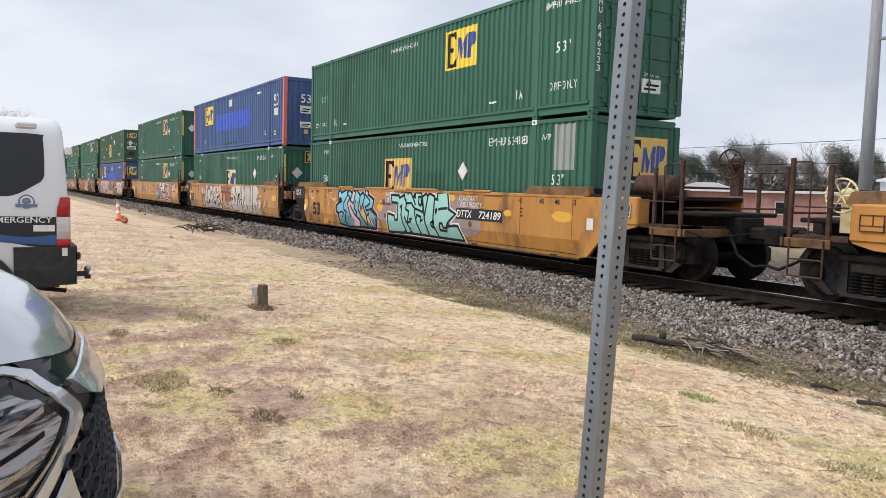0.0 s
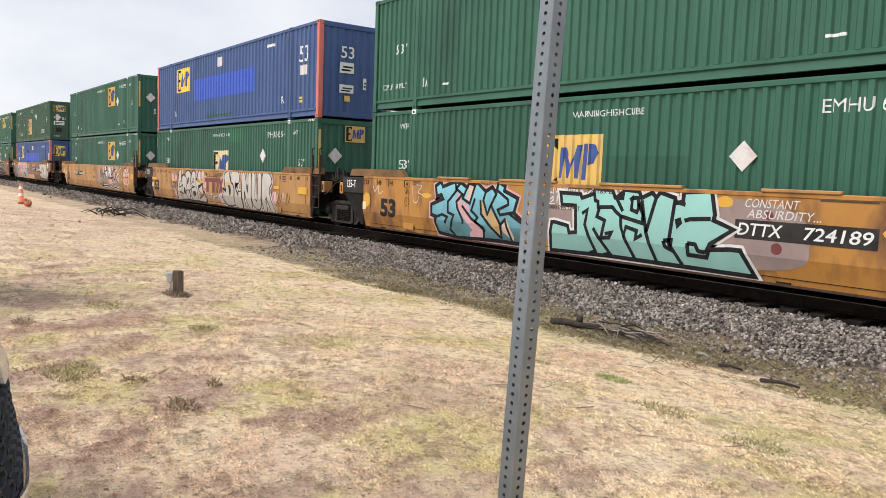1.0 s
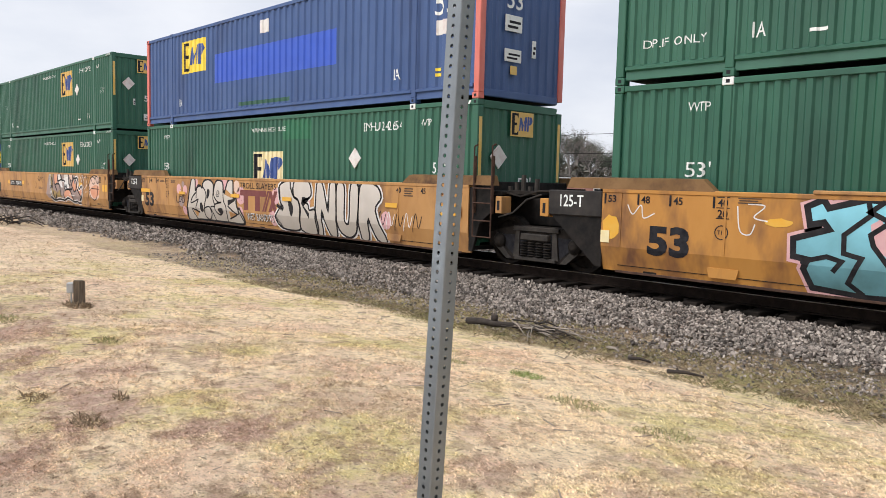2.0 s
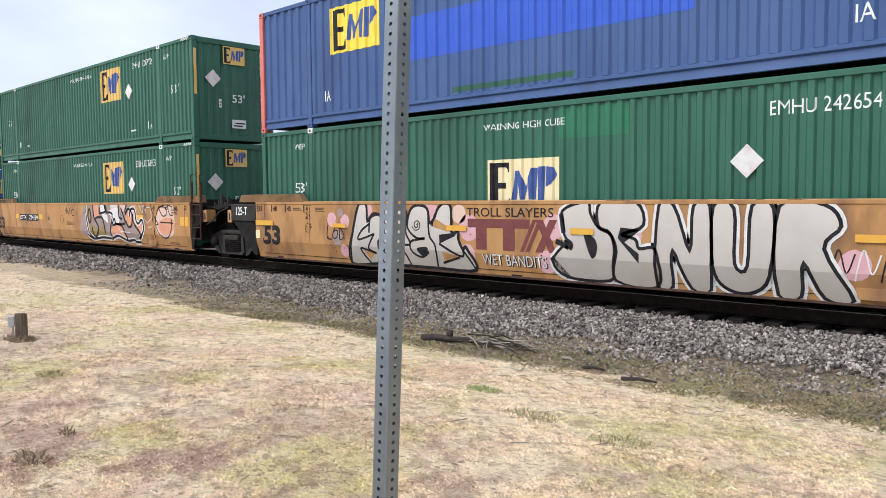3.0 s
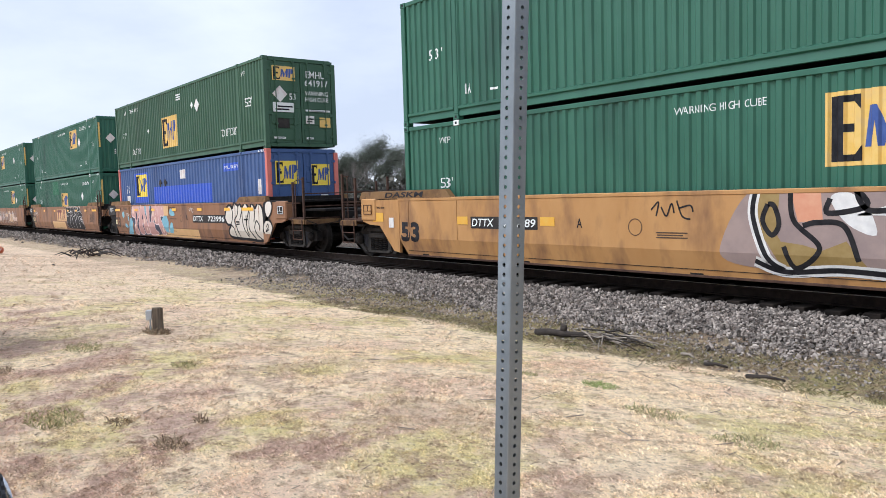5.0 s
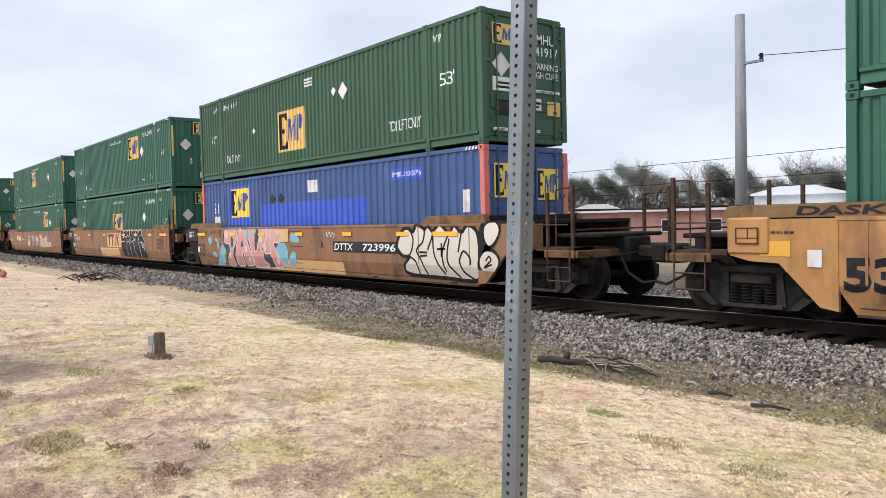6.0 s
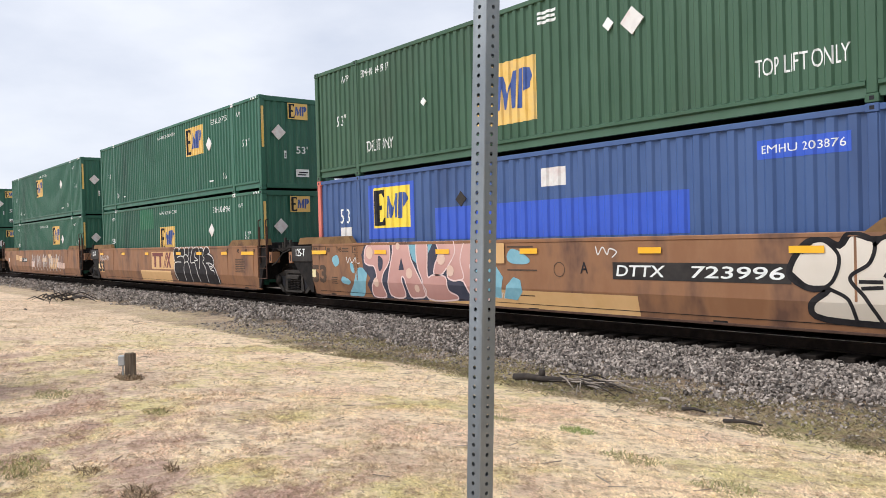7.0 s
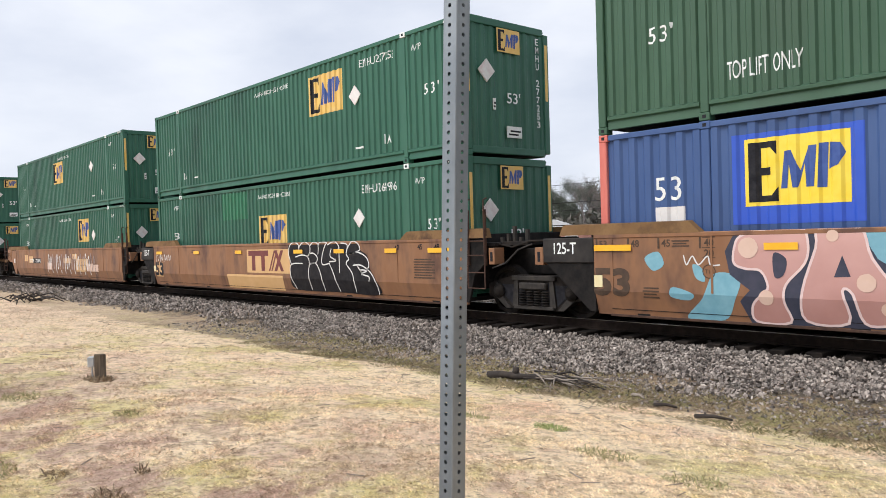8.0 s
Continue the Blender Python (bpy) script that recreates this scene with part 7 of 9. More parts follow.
# far brown unit: faded tags
u = U[6]
rs = random.Random(41)
for i in range(9):
    x, z = rs.uniform(1, 14), rs.uniform(0.4, 1.1)
    daub(u, "repaint_patch", rect(x, x + rs.uniform(0.6, 1.8), z, z + rs.uniform(0.15, 0.35)), TAN_PATCH if i % 3 else PALEPINK, 0.003 + i * 0.0006, "lighter repainted patch")
for i in range(10):
    x = 6 + 0.7 * i
    daub(u, "graffiti_tag", stroke([(x, 0.4), (x + 0.2, 1.3), (x + 0.4, 0.6), (x + 0.6, 1.2), (x + 0.8, 0.4)], 0.06), HAZE if i % 2 else CHALK, 0.01 + i * 0.0003)
number_panel(u, "DTTX", "723996", 2.8, 4.8, 0.85, 1.1)

# ---- loose ground cover: stones, ties, grass ----
def scatter(name, template_list, place, material, label, category, parent=None):
    """Many small pieces joined into one mesh. template_list: (verts, faces); place: rows of x, y, z, rotation matrix, scale."""
    vs, fs, base = [], [], 0
    for k, (p, rot, sc) in enumerate(place):
        v, f = template_list[k % len(template_list)]
        vs.append((v * sc) @ rot.T + p)
        fs.append(f + base)
        base += len(v)
    v, f = np.concatenate(vs).astype(np.float32), np.concatenate(fs).astype(np.int32)
    me = bpy.data.meshes.new(name)
    me.vertices.add(len(v))
    me.vertices.foreach_set("co", v.ravel())
    n = f.shape[1]
    me.loops.add(f.size)
    me.loops.foreach_set("vertex_index", f.ravel())
    me.polygons.add(len(f))
    me.polygons.foreach_set("loop_start", np.arange(0, f.size, n, dtype=np.int32))
    me.update(calc_edges=True)
    me.shade_flat()
    me.materials.append(material)
    ob = new(name, me)
    if parent:
        ob.parent = parent
    return tagged(ob, label, category, kind="stuff")


rng = np.random.RandomState(4)


def spin(rs, tilt=math.pi):
    a, b, c = rs.uniform(-tilt, tilt), rs.uniform(-tilt, tilt), rs.uniform(-math.pi, math.pi)
    return np.array(Euler((a, b, c)).to_matrix())


def stone_templates():
    out = []
    for _ in range(14):
        v = np.array([(x, y, z) for z in (-1, 1) for x, y in ((-1, -1), (1, -1), (1, 1), (-1, 1))], float)
        v = v * rng.uniform(0.35, 1.0, (8, 3)) * (0.58, 0.46, 0.34)
        f = np.array([(3, 2, 1, 0), (4, 5, 6, 7), (0, 1, 5, 4), (1, 2, 6, 5), (2, 3, 7, 6), (3, 0, 4, 7)])
        out.append((v, f))
    return out


STONE = island_tint(mat("ballast_stone", (0.205, 0.172, 0.148), (0.345, 0.30, 0.26), 12, rough=0.85, color3=(0.10, 0.078, 0.065), scale3=5, spread3=(0.5, 0.7)), 0.7)
stones = []
for x0, x1, per in ((-9, 1.5, 1150), (-18, -9, 760), (-36, -18, 170), (-80, -36, 22)):
    size = 0.05 if per > 200 else 0.085 if per > 100 else 0.13
    for _ in range(int((x1 - x0) * 2.2 * per)):
        x, y = rng.uniform(x0, x1), 8.3 + 2.75 * rng.uniform(0, 1) ** 0.8
        if rng.uniform() > smooth(8.95, 9.85, y + 0.9 * noise.noise((x * 0.7, y, 1))):
            continue
        stones.append(((x, y, ground_z(x, y) + 0.055 * rng.uniform(0, 1) ** 1.5), spin(rng), size * rng.uniform(0.55, 1.35)))
for _ in range(5000):                # strays on the dirt
    x, y = rng.uniform(-20, 1.5), 7.6 + 1.8 * math.sqrt(rng.uniform(0, 1))
    stones.append(((x, y, ground_z(x, y) + 0.008), spin(rng), 0.042 * rng.uniform(0.4, 1.2)))
scatter("ballast", stone_templates(), stones, STONE, "grey crushed-stone ballast along the track", "ballast")

oily_shaded = []
for _ in range(6500):                # between and beyond the rails, dark with oil and painted-in train shade
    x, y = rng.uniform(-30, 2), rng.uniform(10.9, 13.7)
    oily_shaded.append(((x, y, ground_z(x, y) + 0.03 * rng.uniform(0, 1)), spin(rng), 0.085 * rng.uniform(0.6, 1.3)))
# oil brown, with the shade under the train put into the colour
OILY_SHADED = island_tint(mat("oily_stone", (0.03, 0.025, 0.022), (0.06, 0.05, 0.045), 8, rough=0.8, gloss=0.12), 0.5)
far_stones = []
for _ in range(9000):                # the bed's far slope
    x, y = rng.uniform(-26, 2), rng.uniform(13.6, 19.0)
    far_stones.append(((x, y, ground_z(x, y) + 0.03 * rng.uniform(0, 1)), spin(rng), 0.12 * rng.uniform(0.6, 1.3)))
scatter("far_ballast", stone_templates(), far_stones, STONE, "grey crushed-stone ballast beyond the rails", "ballast")
scatter("oily_ballast", stone_templates(), oily_shaded, OILY_SHADED, "oil-stained ballast between the rails, coloured darker for the train's shade", "ballast")

tie_bm = boxes((-0.115, 0.115, -1.3, 1.3, -0.09, 0.09), bevel=0.012)
first_tie = part("tie", tie_bm, TIE, track)
first_tie.matrix_basis = pose(2.0, TRACK_Y, -0.262)
for i in range(1, 220):
    again(first_tie, track, pose(2.0 - 0.51 * i + random.uniform(-0.03, 0.03), TRACK_Y + random.uniform(-0.06, 0.06), -0.262 + random.uniform(-0.008, 0.008), 0, 0, random.uniform(-1.5, 1.5)))

BLADE = lawn_material("dry_grass", True)
blade = []
for _ in range(5):
    w, h, lean = rng.uniform(0.0028, 0.0042), rng.uniform(0.7, 1.0), rng.uniform(0.2, 0.9)
    blade.append((np.array([(-w, 0, -0.006), (w, 0, -0.006), (w * 0.8, lean * 0.5 * 0.04, h * 0.024), (0, lean * 0.045, h * 0.036)]), np.array([(0, 1, 2), (0, 2, 3)])))


def mat_of_grass(name, xs, ys, zs, tall, material, label):
    """Short matted blades, two triangles each, all in one mesh."""
    n = len(xs)
    a, lean = rng.uniform(0, 2 * math.pi, n), rng.uniform(0.7, 2.2, n)
    w, h = rng.uniform(0.0016, 0.003, n) * (0.6 + 0.6 * tall), rng.uniform(0.012, 0.028, n) * tall
    base = np.stack([xs, ys, zs - 0.003], 1)
    side = np.stack([np.cos(a), np.sin(a), 0 * a], 1) * w[:, None]
    fwd = np.stack([-np.sin(a), np.cos(a), 0 * a], 1) * (h * lean)[:, None]
    up = np.stack([0 * a, 0 * a, h], 1)
    v = np.stack([base - side, base + side, base + side * 0.7 + fwd * 0.4 + up * 0.7, base + fwd + up], 1).reshape(-1, 3).astype(np.float32)
    k = np.arange(n, dtype=np.int32)[:, None] * 4
    f = np.concatenate([k + np.array([[0, 1, 2]]), k + np.array([[0, 2, 3]])], 1).reshape(-1)
    me = bpy.data.meshes.new(name)
    me.vertices.add(len(v))
    me.vertices.foreach_set("co", v.ravel())
    me.loops.add(len(f))
    me.loops.foreach_set("vertex_index", f)
    me.polygons.add(len(f) // 3)
    me.polygons.foreach_set("loop_start", np.arange(0, len(f), 3, dtype=np.int32))
    me.update(calc_edges=True)
    me.shade_flat()
    me.materials.append(material)
    return tagged(new(name, me), label, "grass", kind="stuff")


gx, gy, gz, gt = [], [], [], []
for r0, r1, count, big in ((3.3, 6.0, 190000, 0.62), (6.0, 9.5, 130000, 0.85), (9.5, 16.0, 80000, 1.2), (16.0, 36.0, 75000, 1.9)):
    rr = np.sqrt(rng.uniform(r0 * r0, r1 * r1, count))
    aa = np.radians(rng.uniform(14, 92, count))
    pick = rng.uniform(0, 1, count)
    for r, a, q in zip(rr, aa, pick):
        x, y = -r * math.sin(a), r * math.cos(a)
        if y > 7.9 or y > 7.0 and q < 0.5 + noise.noise((x * 1.3, y * 1.3, 2)):
            continue
        if q > 0.10 + 1.2 * max(0.0, 0.30 + noise.noise((x * 1.9, y * 1.9, 11)) + 0.5 * noise.noise((x * 9, y * 9, 4))):
            continue
        gx.append(x)
        gy.append(y)
        gz.append(lawn_z(x, y))
        gt.append(big)
mat_of_grass("grass", np.array(gx), np.array(gy), np.array(gz), np.array(gt), BLADE, "short matted dry straw-coloured grass")

TUFT = island_tint(mat("green_tuft", (0.30, 0.29, 0.12), (0.42, 0.36, 0.19), 20, rough=0.9), 0.4)
WEED = island_tint(mat("low_weeds", (0.20, 0.19, 0.075), (0.33, 0.25, 0.15), 3.0, rough=0.9, color3=(0.13, 0.10, 0.06), scale3=6), 0.5)
TUFT_GREEN = island_tint(mat("fresh_green_tuft", (0.25, 0.31, 0.10), (0.34, 0.37, 0.14), 20, rough=0.9), 0.35)
TUFT_DARK = island_tint(mat("dark_dead_weeds", (0.22, 0.16, 0.10), (0.34, 0.25, 0.16), 20, rough=0.9), 0.4)


def tuft_patch(name, x, y, rx, ry, count, material, label, high=1.3):
    rows = []
    for _ in range(count):
        a, r = rng.uniform(0, 2 * math.pi), math.sqrt(rng.uniform())
        px, py = x + rx * r * math.cos(a), y + ry * r * math.sin(a)
        e = np.array(Euler((rng.uniform(-0.8, 0.8), rng.uniform(-0.8, 0.8), rng.uniform(-math.pi, math.pi))).to_matrix())
        rows.append(((px, py, ground_z(px, py)), e, high * rng.uniform(0.6, 1.3)))
    return scatter(name, blade, rows, material, label, "weeds")


def at_ground(x, y):
    """A point seen on the level through (x, y, 0) moved along its line of sight onto the real ground."""
    k = 1.0
    for _ in range(12):
        k = (1.6 - ground_z(x * k, y * k)) / 1.6
    return x * k, y * k


for fx, fy, rx, ry, c, m, lab in ((-4.17, 4.85, 0.20, 0.14, 500, TUFT_GREEN, "fresh green tuft in the dry lawn"), (-5.12, 1.66, 0.16, 0.10, 380, TUFT_DARK, "dark dead tuft in the dry lawn"),
                                  (-5.52, 2.02, 0.1, 0.05, 120, TUFT_DARK, "dark dead tuft in the dry lawn"), (-6.35, 1.2, 0.35, 0.2, 900, TUFT, "flattened dark weeds in the dry lawn"),
                                  (-4.95, 4.7, 0.22, 0.1, 350, TUFT, "low green weeds in the dry lawn"), (-9.3, 2.1, 0.4, 0.2, 600, TUFT, "low green weeds in the dry lawn"),
                                  (-3.4, 4.5, 0.3, 0.15, 500, TUFT, "low green weeds in the dry lawn"), (-5.9, 1.55, 0.15, 0.08, 200, TUFT_DARK, "dark dead tuft in the dry lawn"),
                                  (-7.5, 2.6, 0.2, 0.1, 250, TUFT, "low green weeds in the dry lawn"), (-2.6, 4.4, 0.25, 0.2, 450, TUFT, "low green weeds in the dry lawn"),
                                  (-8.6, 1.2, 0.25, 0.12, 300, TUFT_DARK, "dark dead tuft in the dry lawn")):
    gx, gy = at_ground(fx, fy)
    tuft_patch("weed_tuft", gx, gy, rx, ry, c // 2, m, lab, 1.0)
mx, my, mz, mt = [], [], [], []
for _ in range(60000):
    x, y = -15.5 * rng.uniform() ** 1.3 + 0.8, rng.uniform(7.3, 9.3)
    if noise.noise((x * 0.9, y * 1.6, 21)) + 0.32 < rng.uniform(0, 0.75):
        continue
    mx.append(x)
    my.append(y)
    mz.append(ground_z(x, y))
    mt.append(rng.uniform(0.9, 1.9))
mat_of_grass("weeds", np.array(mx), np.array(my), np.array(mz), np.array(mt), WEED, "sparse green and brown weeds on bare dirt")
litter = []
stick = [(np.array([(-1, 0, 0), (1, 0.05, 0), (1, 0.05, 0.09), (-1, 0, 0.09), (-1, 0.1, 0), (1, 0.15, 0), (1, 0.15, 0.09), (-1, 0.1, 0.09)]) * 0.5,
          np.array([(0, 1, 2, 3), (7, 6, 5, 4), (3, 2, 6, 7), (0, 4, 5, 1)]))]
for _ in range(1600):
    x, y = rng.uniform(-22, 1), rng.uniform(1.5, 9.0)
    if y < 6.4 and rng.uniform() < 0.75:
        continue
    e = np.array(Euler((0, rng.uniform(-0.1, 0.1), rng.uniform(-math.pi, math.pi))).to_matrix())
    litter.append(((x, y, ground_z(x, y) + 0.008), e, rng.uniform(0.04, 0.16)))
scatter("twigs", stick, litter, mat("dead_twig", (0.2, 0.15, 0.11), (0.36, 0.3, 0.24), 9, rough=0.9), "small dead twigs and bits of bark", "twigs")

# ---- things standing and lying on the lawn ----
GALV = mat("galvanised_steel", (0.25, 0.275, 0.29), (0.32, 0.345, 0.36), 14, rough=0.42, metal=0.75, rough2=0.6, color3=(0.19, 0.21, 0.225), scale3=3, bump=0.03, bump_scale=60, stretch=(1, 1, 0.4))
WOOD_OLD = mat("weathered_wood", (0.115, 0.085, 0.06), (0.2, 0.155, 0.11), 9, rough=0.9, bump=0.5, bump_scale=50, stretch=(4, 4, 0.4), color3=(0.05, 0.04, 0.03), scale3=4)
BARK = mat("grey_bark", (0.2, 0.16, 0.125), (0.36, 0.31, 0.26), 8, rough=0.95, bump=0.4, bump_scale=30, stretch=(0.4, 3, 3))
DARK_BARK = mat("dark_wet_bark", (0.02, 0.015, 0.012), (0.05, 0.038, 0.03), 8, rough=0.9, bump=0.4, bump_scale=30)
GREY_BOX = mat("grey_plastic", (0.42, 0.43, 0.44), (0.5, 0.5, 0.5), 8, rough=0.5)


def sign_post():
    """Square perforated steel post, set diagonally and leaning."""
    ob = tagged(new("sign_post"), "grey galvanised square steel sign post with punched holes", "post")
    w, top, t = 0.0254, 3.3, 0.0022
    pitch, z_low = 0.0254, -0.2
    holes_r = 0.0056
    bm = bmesh.new()
    n = 10
    count = int((top - z_low) / pitch)
    # one face: a strip with a round hole in each step
    for k in range(count):
        z0 = z_low + k * pitch
        c = z0 + pitch / 2
        ring = [(holes_r * math.cos(2 * math.pi * i / n), c + holes_r * math.sin(2 * math.pi * i / n)) for i in range(n)]
        vi = [bm.verts.new((x, -w, z)) for x, z in ring]
        vb = [bm.verts.new((x, -w + t, z)) for x, z in ring]
        outer = []
        for i in range(n):
            a = 2 * math.pi * i / n
            s = 1.0 / max(abs(math.cos(a)) / (w - 0.004), abs(math.sin(a)) / (pitch / 2))
            outer.append(bm.verts.new((s * math.cos(a), -w, c + s * math.sin(a))))
        cor = [bm.verts.new((sx * (w - 0.004), -w, c + sz * pitch / 2)) for sx, sz in ((1, 1), (-1, 1), (-1, -1), (1, -1))]
        for i in range(n):
            j = (i + 1) % n
            bm.faces.new((vi[i], vi[j], outer[j], outer[i]))
            bm.faces.new((vi[j], vi[i], vb[i], vb[j]))
        for i in range(n):
            j = (i + 1) % n
            a, b = outer[i].co, outer[j].co
            if abs(abs(a.x) - abs(b.x)) > 1e-5 and abs(abs(a.z - c) - abs(b.z - c)) > 1e-5:
                q = min(cor, key=lambda v: (v.co - (a + b) / 2).length)
                bm.faces.new((outer[i], outer[j], q))
    # rounded corner strip beside the face
    for i in range(3):
        a0, a1 = math.pi / 2 * i / 3, math.pi / 2 * (i + 1) / 3
        f = lambda a: (w - 0.004 + 0.004 * math.sin(a), -(w - 0.004) - 0.004 * math.cos(a))
        p, q = f(a0), f(a1)
        bm.faces.new([bm.verts.new(v) for v in ((*p, z_low), (*q, z_low), (*q, top), (*p, top))])
    bmesh.ops.recalc_face_normals(bm, faces=bm.faces)
    face = part("post_face", bm, GALV, ob)
    for k in (1, 2, 3):
        again(face, ob, pose(0, 0, 0, 0, 0, 90 * k))
    part("post_cap", boxes((-w + 0.002, w - 0.002, -w + 0.002, w - 0.002, top - 0.004, top)), GALV, ob)
    return ob


post = sign_post()
P_LOW, P_TOP = Vector((-1.5195, 1.3763, 0.80)), Vector((-1.4845, 1.4136, 2.09))
axis = (P_TOP - P_LOW).normalized()
foot = P_LOW - axis * (P_LOW.z / axis.z)
post.matrix_basis = Matrix.Translation(foot) @ axis.to_track_quat("Z", "Y").to_matrix().to_4x4() @ pose(0, 0, 0, 0, 0, 45)


def stake():
    ob = tagged(new("wooden_stake"), "short weathered wooden post with a small grey box on it", "stake")
    bm = boxes((-0.065, 0.065, -0.065, 0.065, -0.15, 0.335), bevel=0.012)
    for v in bm.verts:
        if v.co.z > 0.3:
            v.co.z += 0.012 * math.sin(v.co.x * 60 + v.co.y * 35)
    part("post", bm, WOOD_OLD, ob)
    part("meter_box", boxes((-0.15, -0.065, -0.05, 0.035, 0.17, 0.31), bevel=0.012), GREY_BOX, ob, "small grey box")
    part("conduit", rod(bmesh.new(), (-0.1, 0.0, -0.05), (-0.1, 0.0, 0.17), 0.012, 8), GREY_BOX, ob)
    return ob


gx, gy = at_ground(-9.78, 3.10)
stake().matrix_basis = pose(gx, gy, ground_z(gx, gy), 0, 0, 62)
tuft_patch("weed_tuft", gx + 0.1, gy - 0.05, 0.28, 0.16, 350, TUFT_DARK, "dark weeds round the foot of the stake", 1.6)


def limb(name, pts, r0, r1, material, parent=None, label=""):
    bm = bmesh.new()
    n = 9
    rings = []
    for i, p in enumerate(pts):
        p = Vector(p)
        d = (Vector(pts[min(i + 1, len(pts) - 1)]) - Vector(pts[max(i - 1, 0)])).normalized()
        q = d.to_track_quat("Z", "Y")
        r = r0 + (r1 - r0) * i / (len(pts) - 1)
        rings.append([bm.verts.new(p + q @ Vector((r * (1 + 0.2 * noise.noise((i, k, r0 * 99))) * math.cos(2 * math.pi * k / n), r * math.sin(2 * math.pi * k / n), 0))) for k in range(n)])
    for a, b in zip(rings, rings[1:]):
        for k in range(n):
            bm.faces.new((a[k], a[(k + 1) % n], b[(k + 1) % n], b[k]))
    bm.faces.new(rings[0][::-1])
    bm.faces.new(rings[-1])
    return part(name, bm, material, parent, label, True)


def debris():
    """A broken branch and dead limbs at the edge of the lawn."""
    lx, ly = at_ground(-6.17, 6.10)
    z = ground_z(lx, ly)
    log = limb("fallen_log", [(0, 0, 0.04), (0.22, 0.05, 0.055), (0.45, 0.02, 0.045), (0.7, 0.06, 0.05), (0.88, 0.02, 0.03)], 0.06, 0.03, DARK_BARK)
    log.matrix_basis = pose(lx, ly, z, 0, 0, 20)
    tagged(log, "dark rotten log lying at the edge of the lawn", "log")
    limb("stub", [(0.42, 0.06, 0.06), (0.43, 0.05, 0.17)], 0.055, 0.05, DARK_BARK, log)
    br = new("dead_branch")
    tagged(br, "pale broken dead branches lying on the dirt", "branch")
    br.matrix_basis = pose(lx + 0.4, ly + 0.25, z, 0, 0, 4)
    for i in range(26):
        x0, y0 = random.uniform(0, 0.9), random.uniform(-0.1, 0.22)
        ln, a = random.uniform(0.25, 0.95), radians(random.gauss(-4, 22))
        hz = random.uniform(0.02, 0.11)
        limb("branch", [(x0, y0, hz), (x0 + ln * 0.5 * math.cos(a), y0 + ln * 0.5 * math.sin(a), hz + random.uniform(-0.01, 0.04)), (x0 + ln * math.cos(a), y0 + ln * math.sin(a) + 0.04, 0.03)],
             random.uniform(0.008, 0.019), 0.004, BARK if i % 3 else DARK_BARK, br)
    for fx, fy, ln, a, m in ((-4.0, 6.06, 0.28, 10, DARK_BARK), (-4.4, 6.3, 0.25, -20, BARK), (-4.16, 7.6, 0.5, 3, DARK_BARK), (-3.5, 5.9, 0.4, 15, DARK_BARK), (-27.8, 7.0, 1.6, 10, DARK_BARK), (-23.0, 4.6, 0.6, -10, DARK_BARK)):
        px, py = at_ground(fx, fy)
        b = limb("fallen_stick", [(0, 0, 0.02), (ln * 0.5, 0.03, 0.035), (ln, 0.0, 0.02)], 0.02 * (1 + ln), 0.012, m)
        b.matrix_basis = pose(px, py, ground_z(px, py), 0, 0, a)
        tagged(b, "dark dead stick lying on the dirt", "stick", "sticks by the track")
    px, py = at_ground(-26, 6.1)
    pile = new("brush_pile")
    tagged(pile, "low pile of dark dead brush on the dirt", "brush pile")
    pile.matrix_basis = pose(px, py, ground_z(px, py))
    for i in range(22):
        a, ln = random.uniform(0, 6.28), random.uniform(0.8, 2.2)
        p = (random.uniform(-1.0, 1.0), random.uniform(-0.5, 0.5), random.uniform(0.03, 0.25))
        limb("branch", [p, (p[0] + ln * 0.5 * math.cos(a), p[1] + ln * 0.25 * math.sin(a), p[2] + 0.12), (p[0] + ln * math.cos(a), p[1] + ln * 0.5 * math.sin(a), 0.04)], 0.035, 0.01, DARK_BARK, pile)


debris()

ORANGE = mat("orange_plastic", (0.72, 0.16, 0.06), (0.62, 0.2, 0.1), 6, rough=0.5)
WHITE_BAND = mat("white_reflective_band", (0.75, 0.74, 0.72), rough=0.4)


def marker(x, y, lean, turn, label):
    ob = tagged(new("channelizer"), label, "traffic marker")
    b = part("barrel", lathe(bmesh.new(), [(0.0, 0.16), (0.06, 0.16), (0.07, 0.12), (0.95, 0.075), (1.0, 0.05), (1.02, 0.0)], "z", 16), ORANGE, ob, "", True)
    for z in (0.35, 0.7):
        part("band", lathe(bmesh.new(), [(z, 0.108 - 0.045 * (z - 0.35)), (z + 0.14, 0.102 - 0.045 * (z - 0.35))], "z", 16), WHITE_BAND, ob)
    ob.matrix_basis = pose(x, y, ground_z(x, y) + 0.02, lean, 0, turn)
    return ob


cx, cy = at_ground(-33.0, 4.6)
marker(cx, cy, 0, 0, "orange plastic channelizer post leaning on bare dirt").matrix_basis = pose(cx, cy, ground_z(cx, cy), -28, 0, 85)
marker(cx + 2.4, cy - 0.4, 0, 0, "fallen orange channelizer post lying on the dirt").matrix_basis = pose(cx + 2.5, cy - 0.1, ground_z(cx + 2.5, cy) + 0.14, 78, 0, 75)

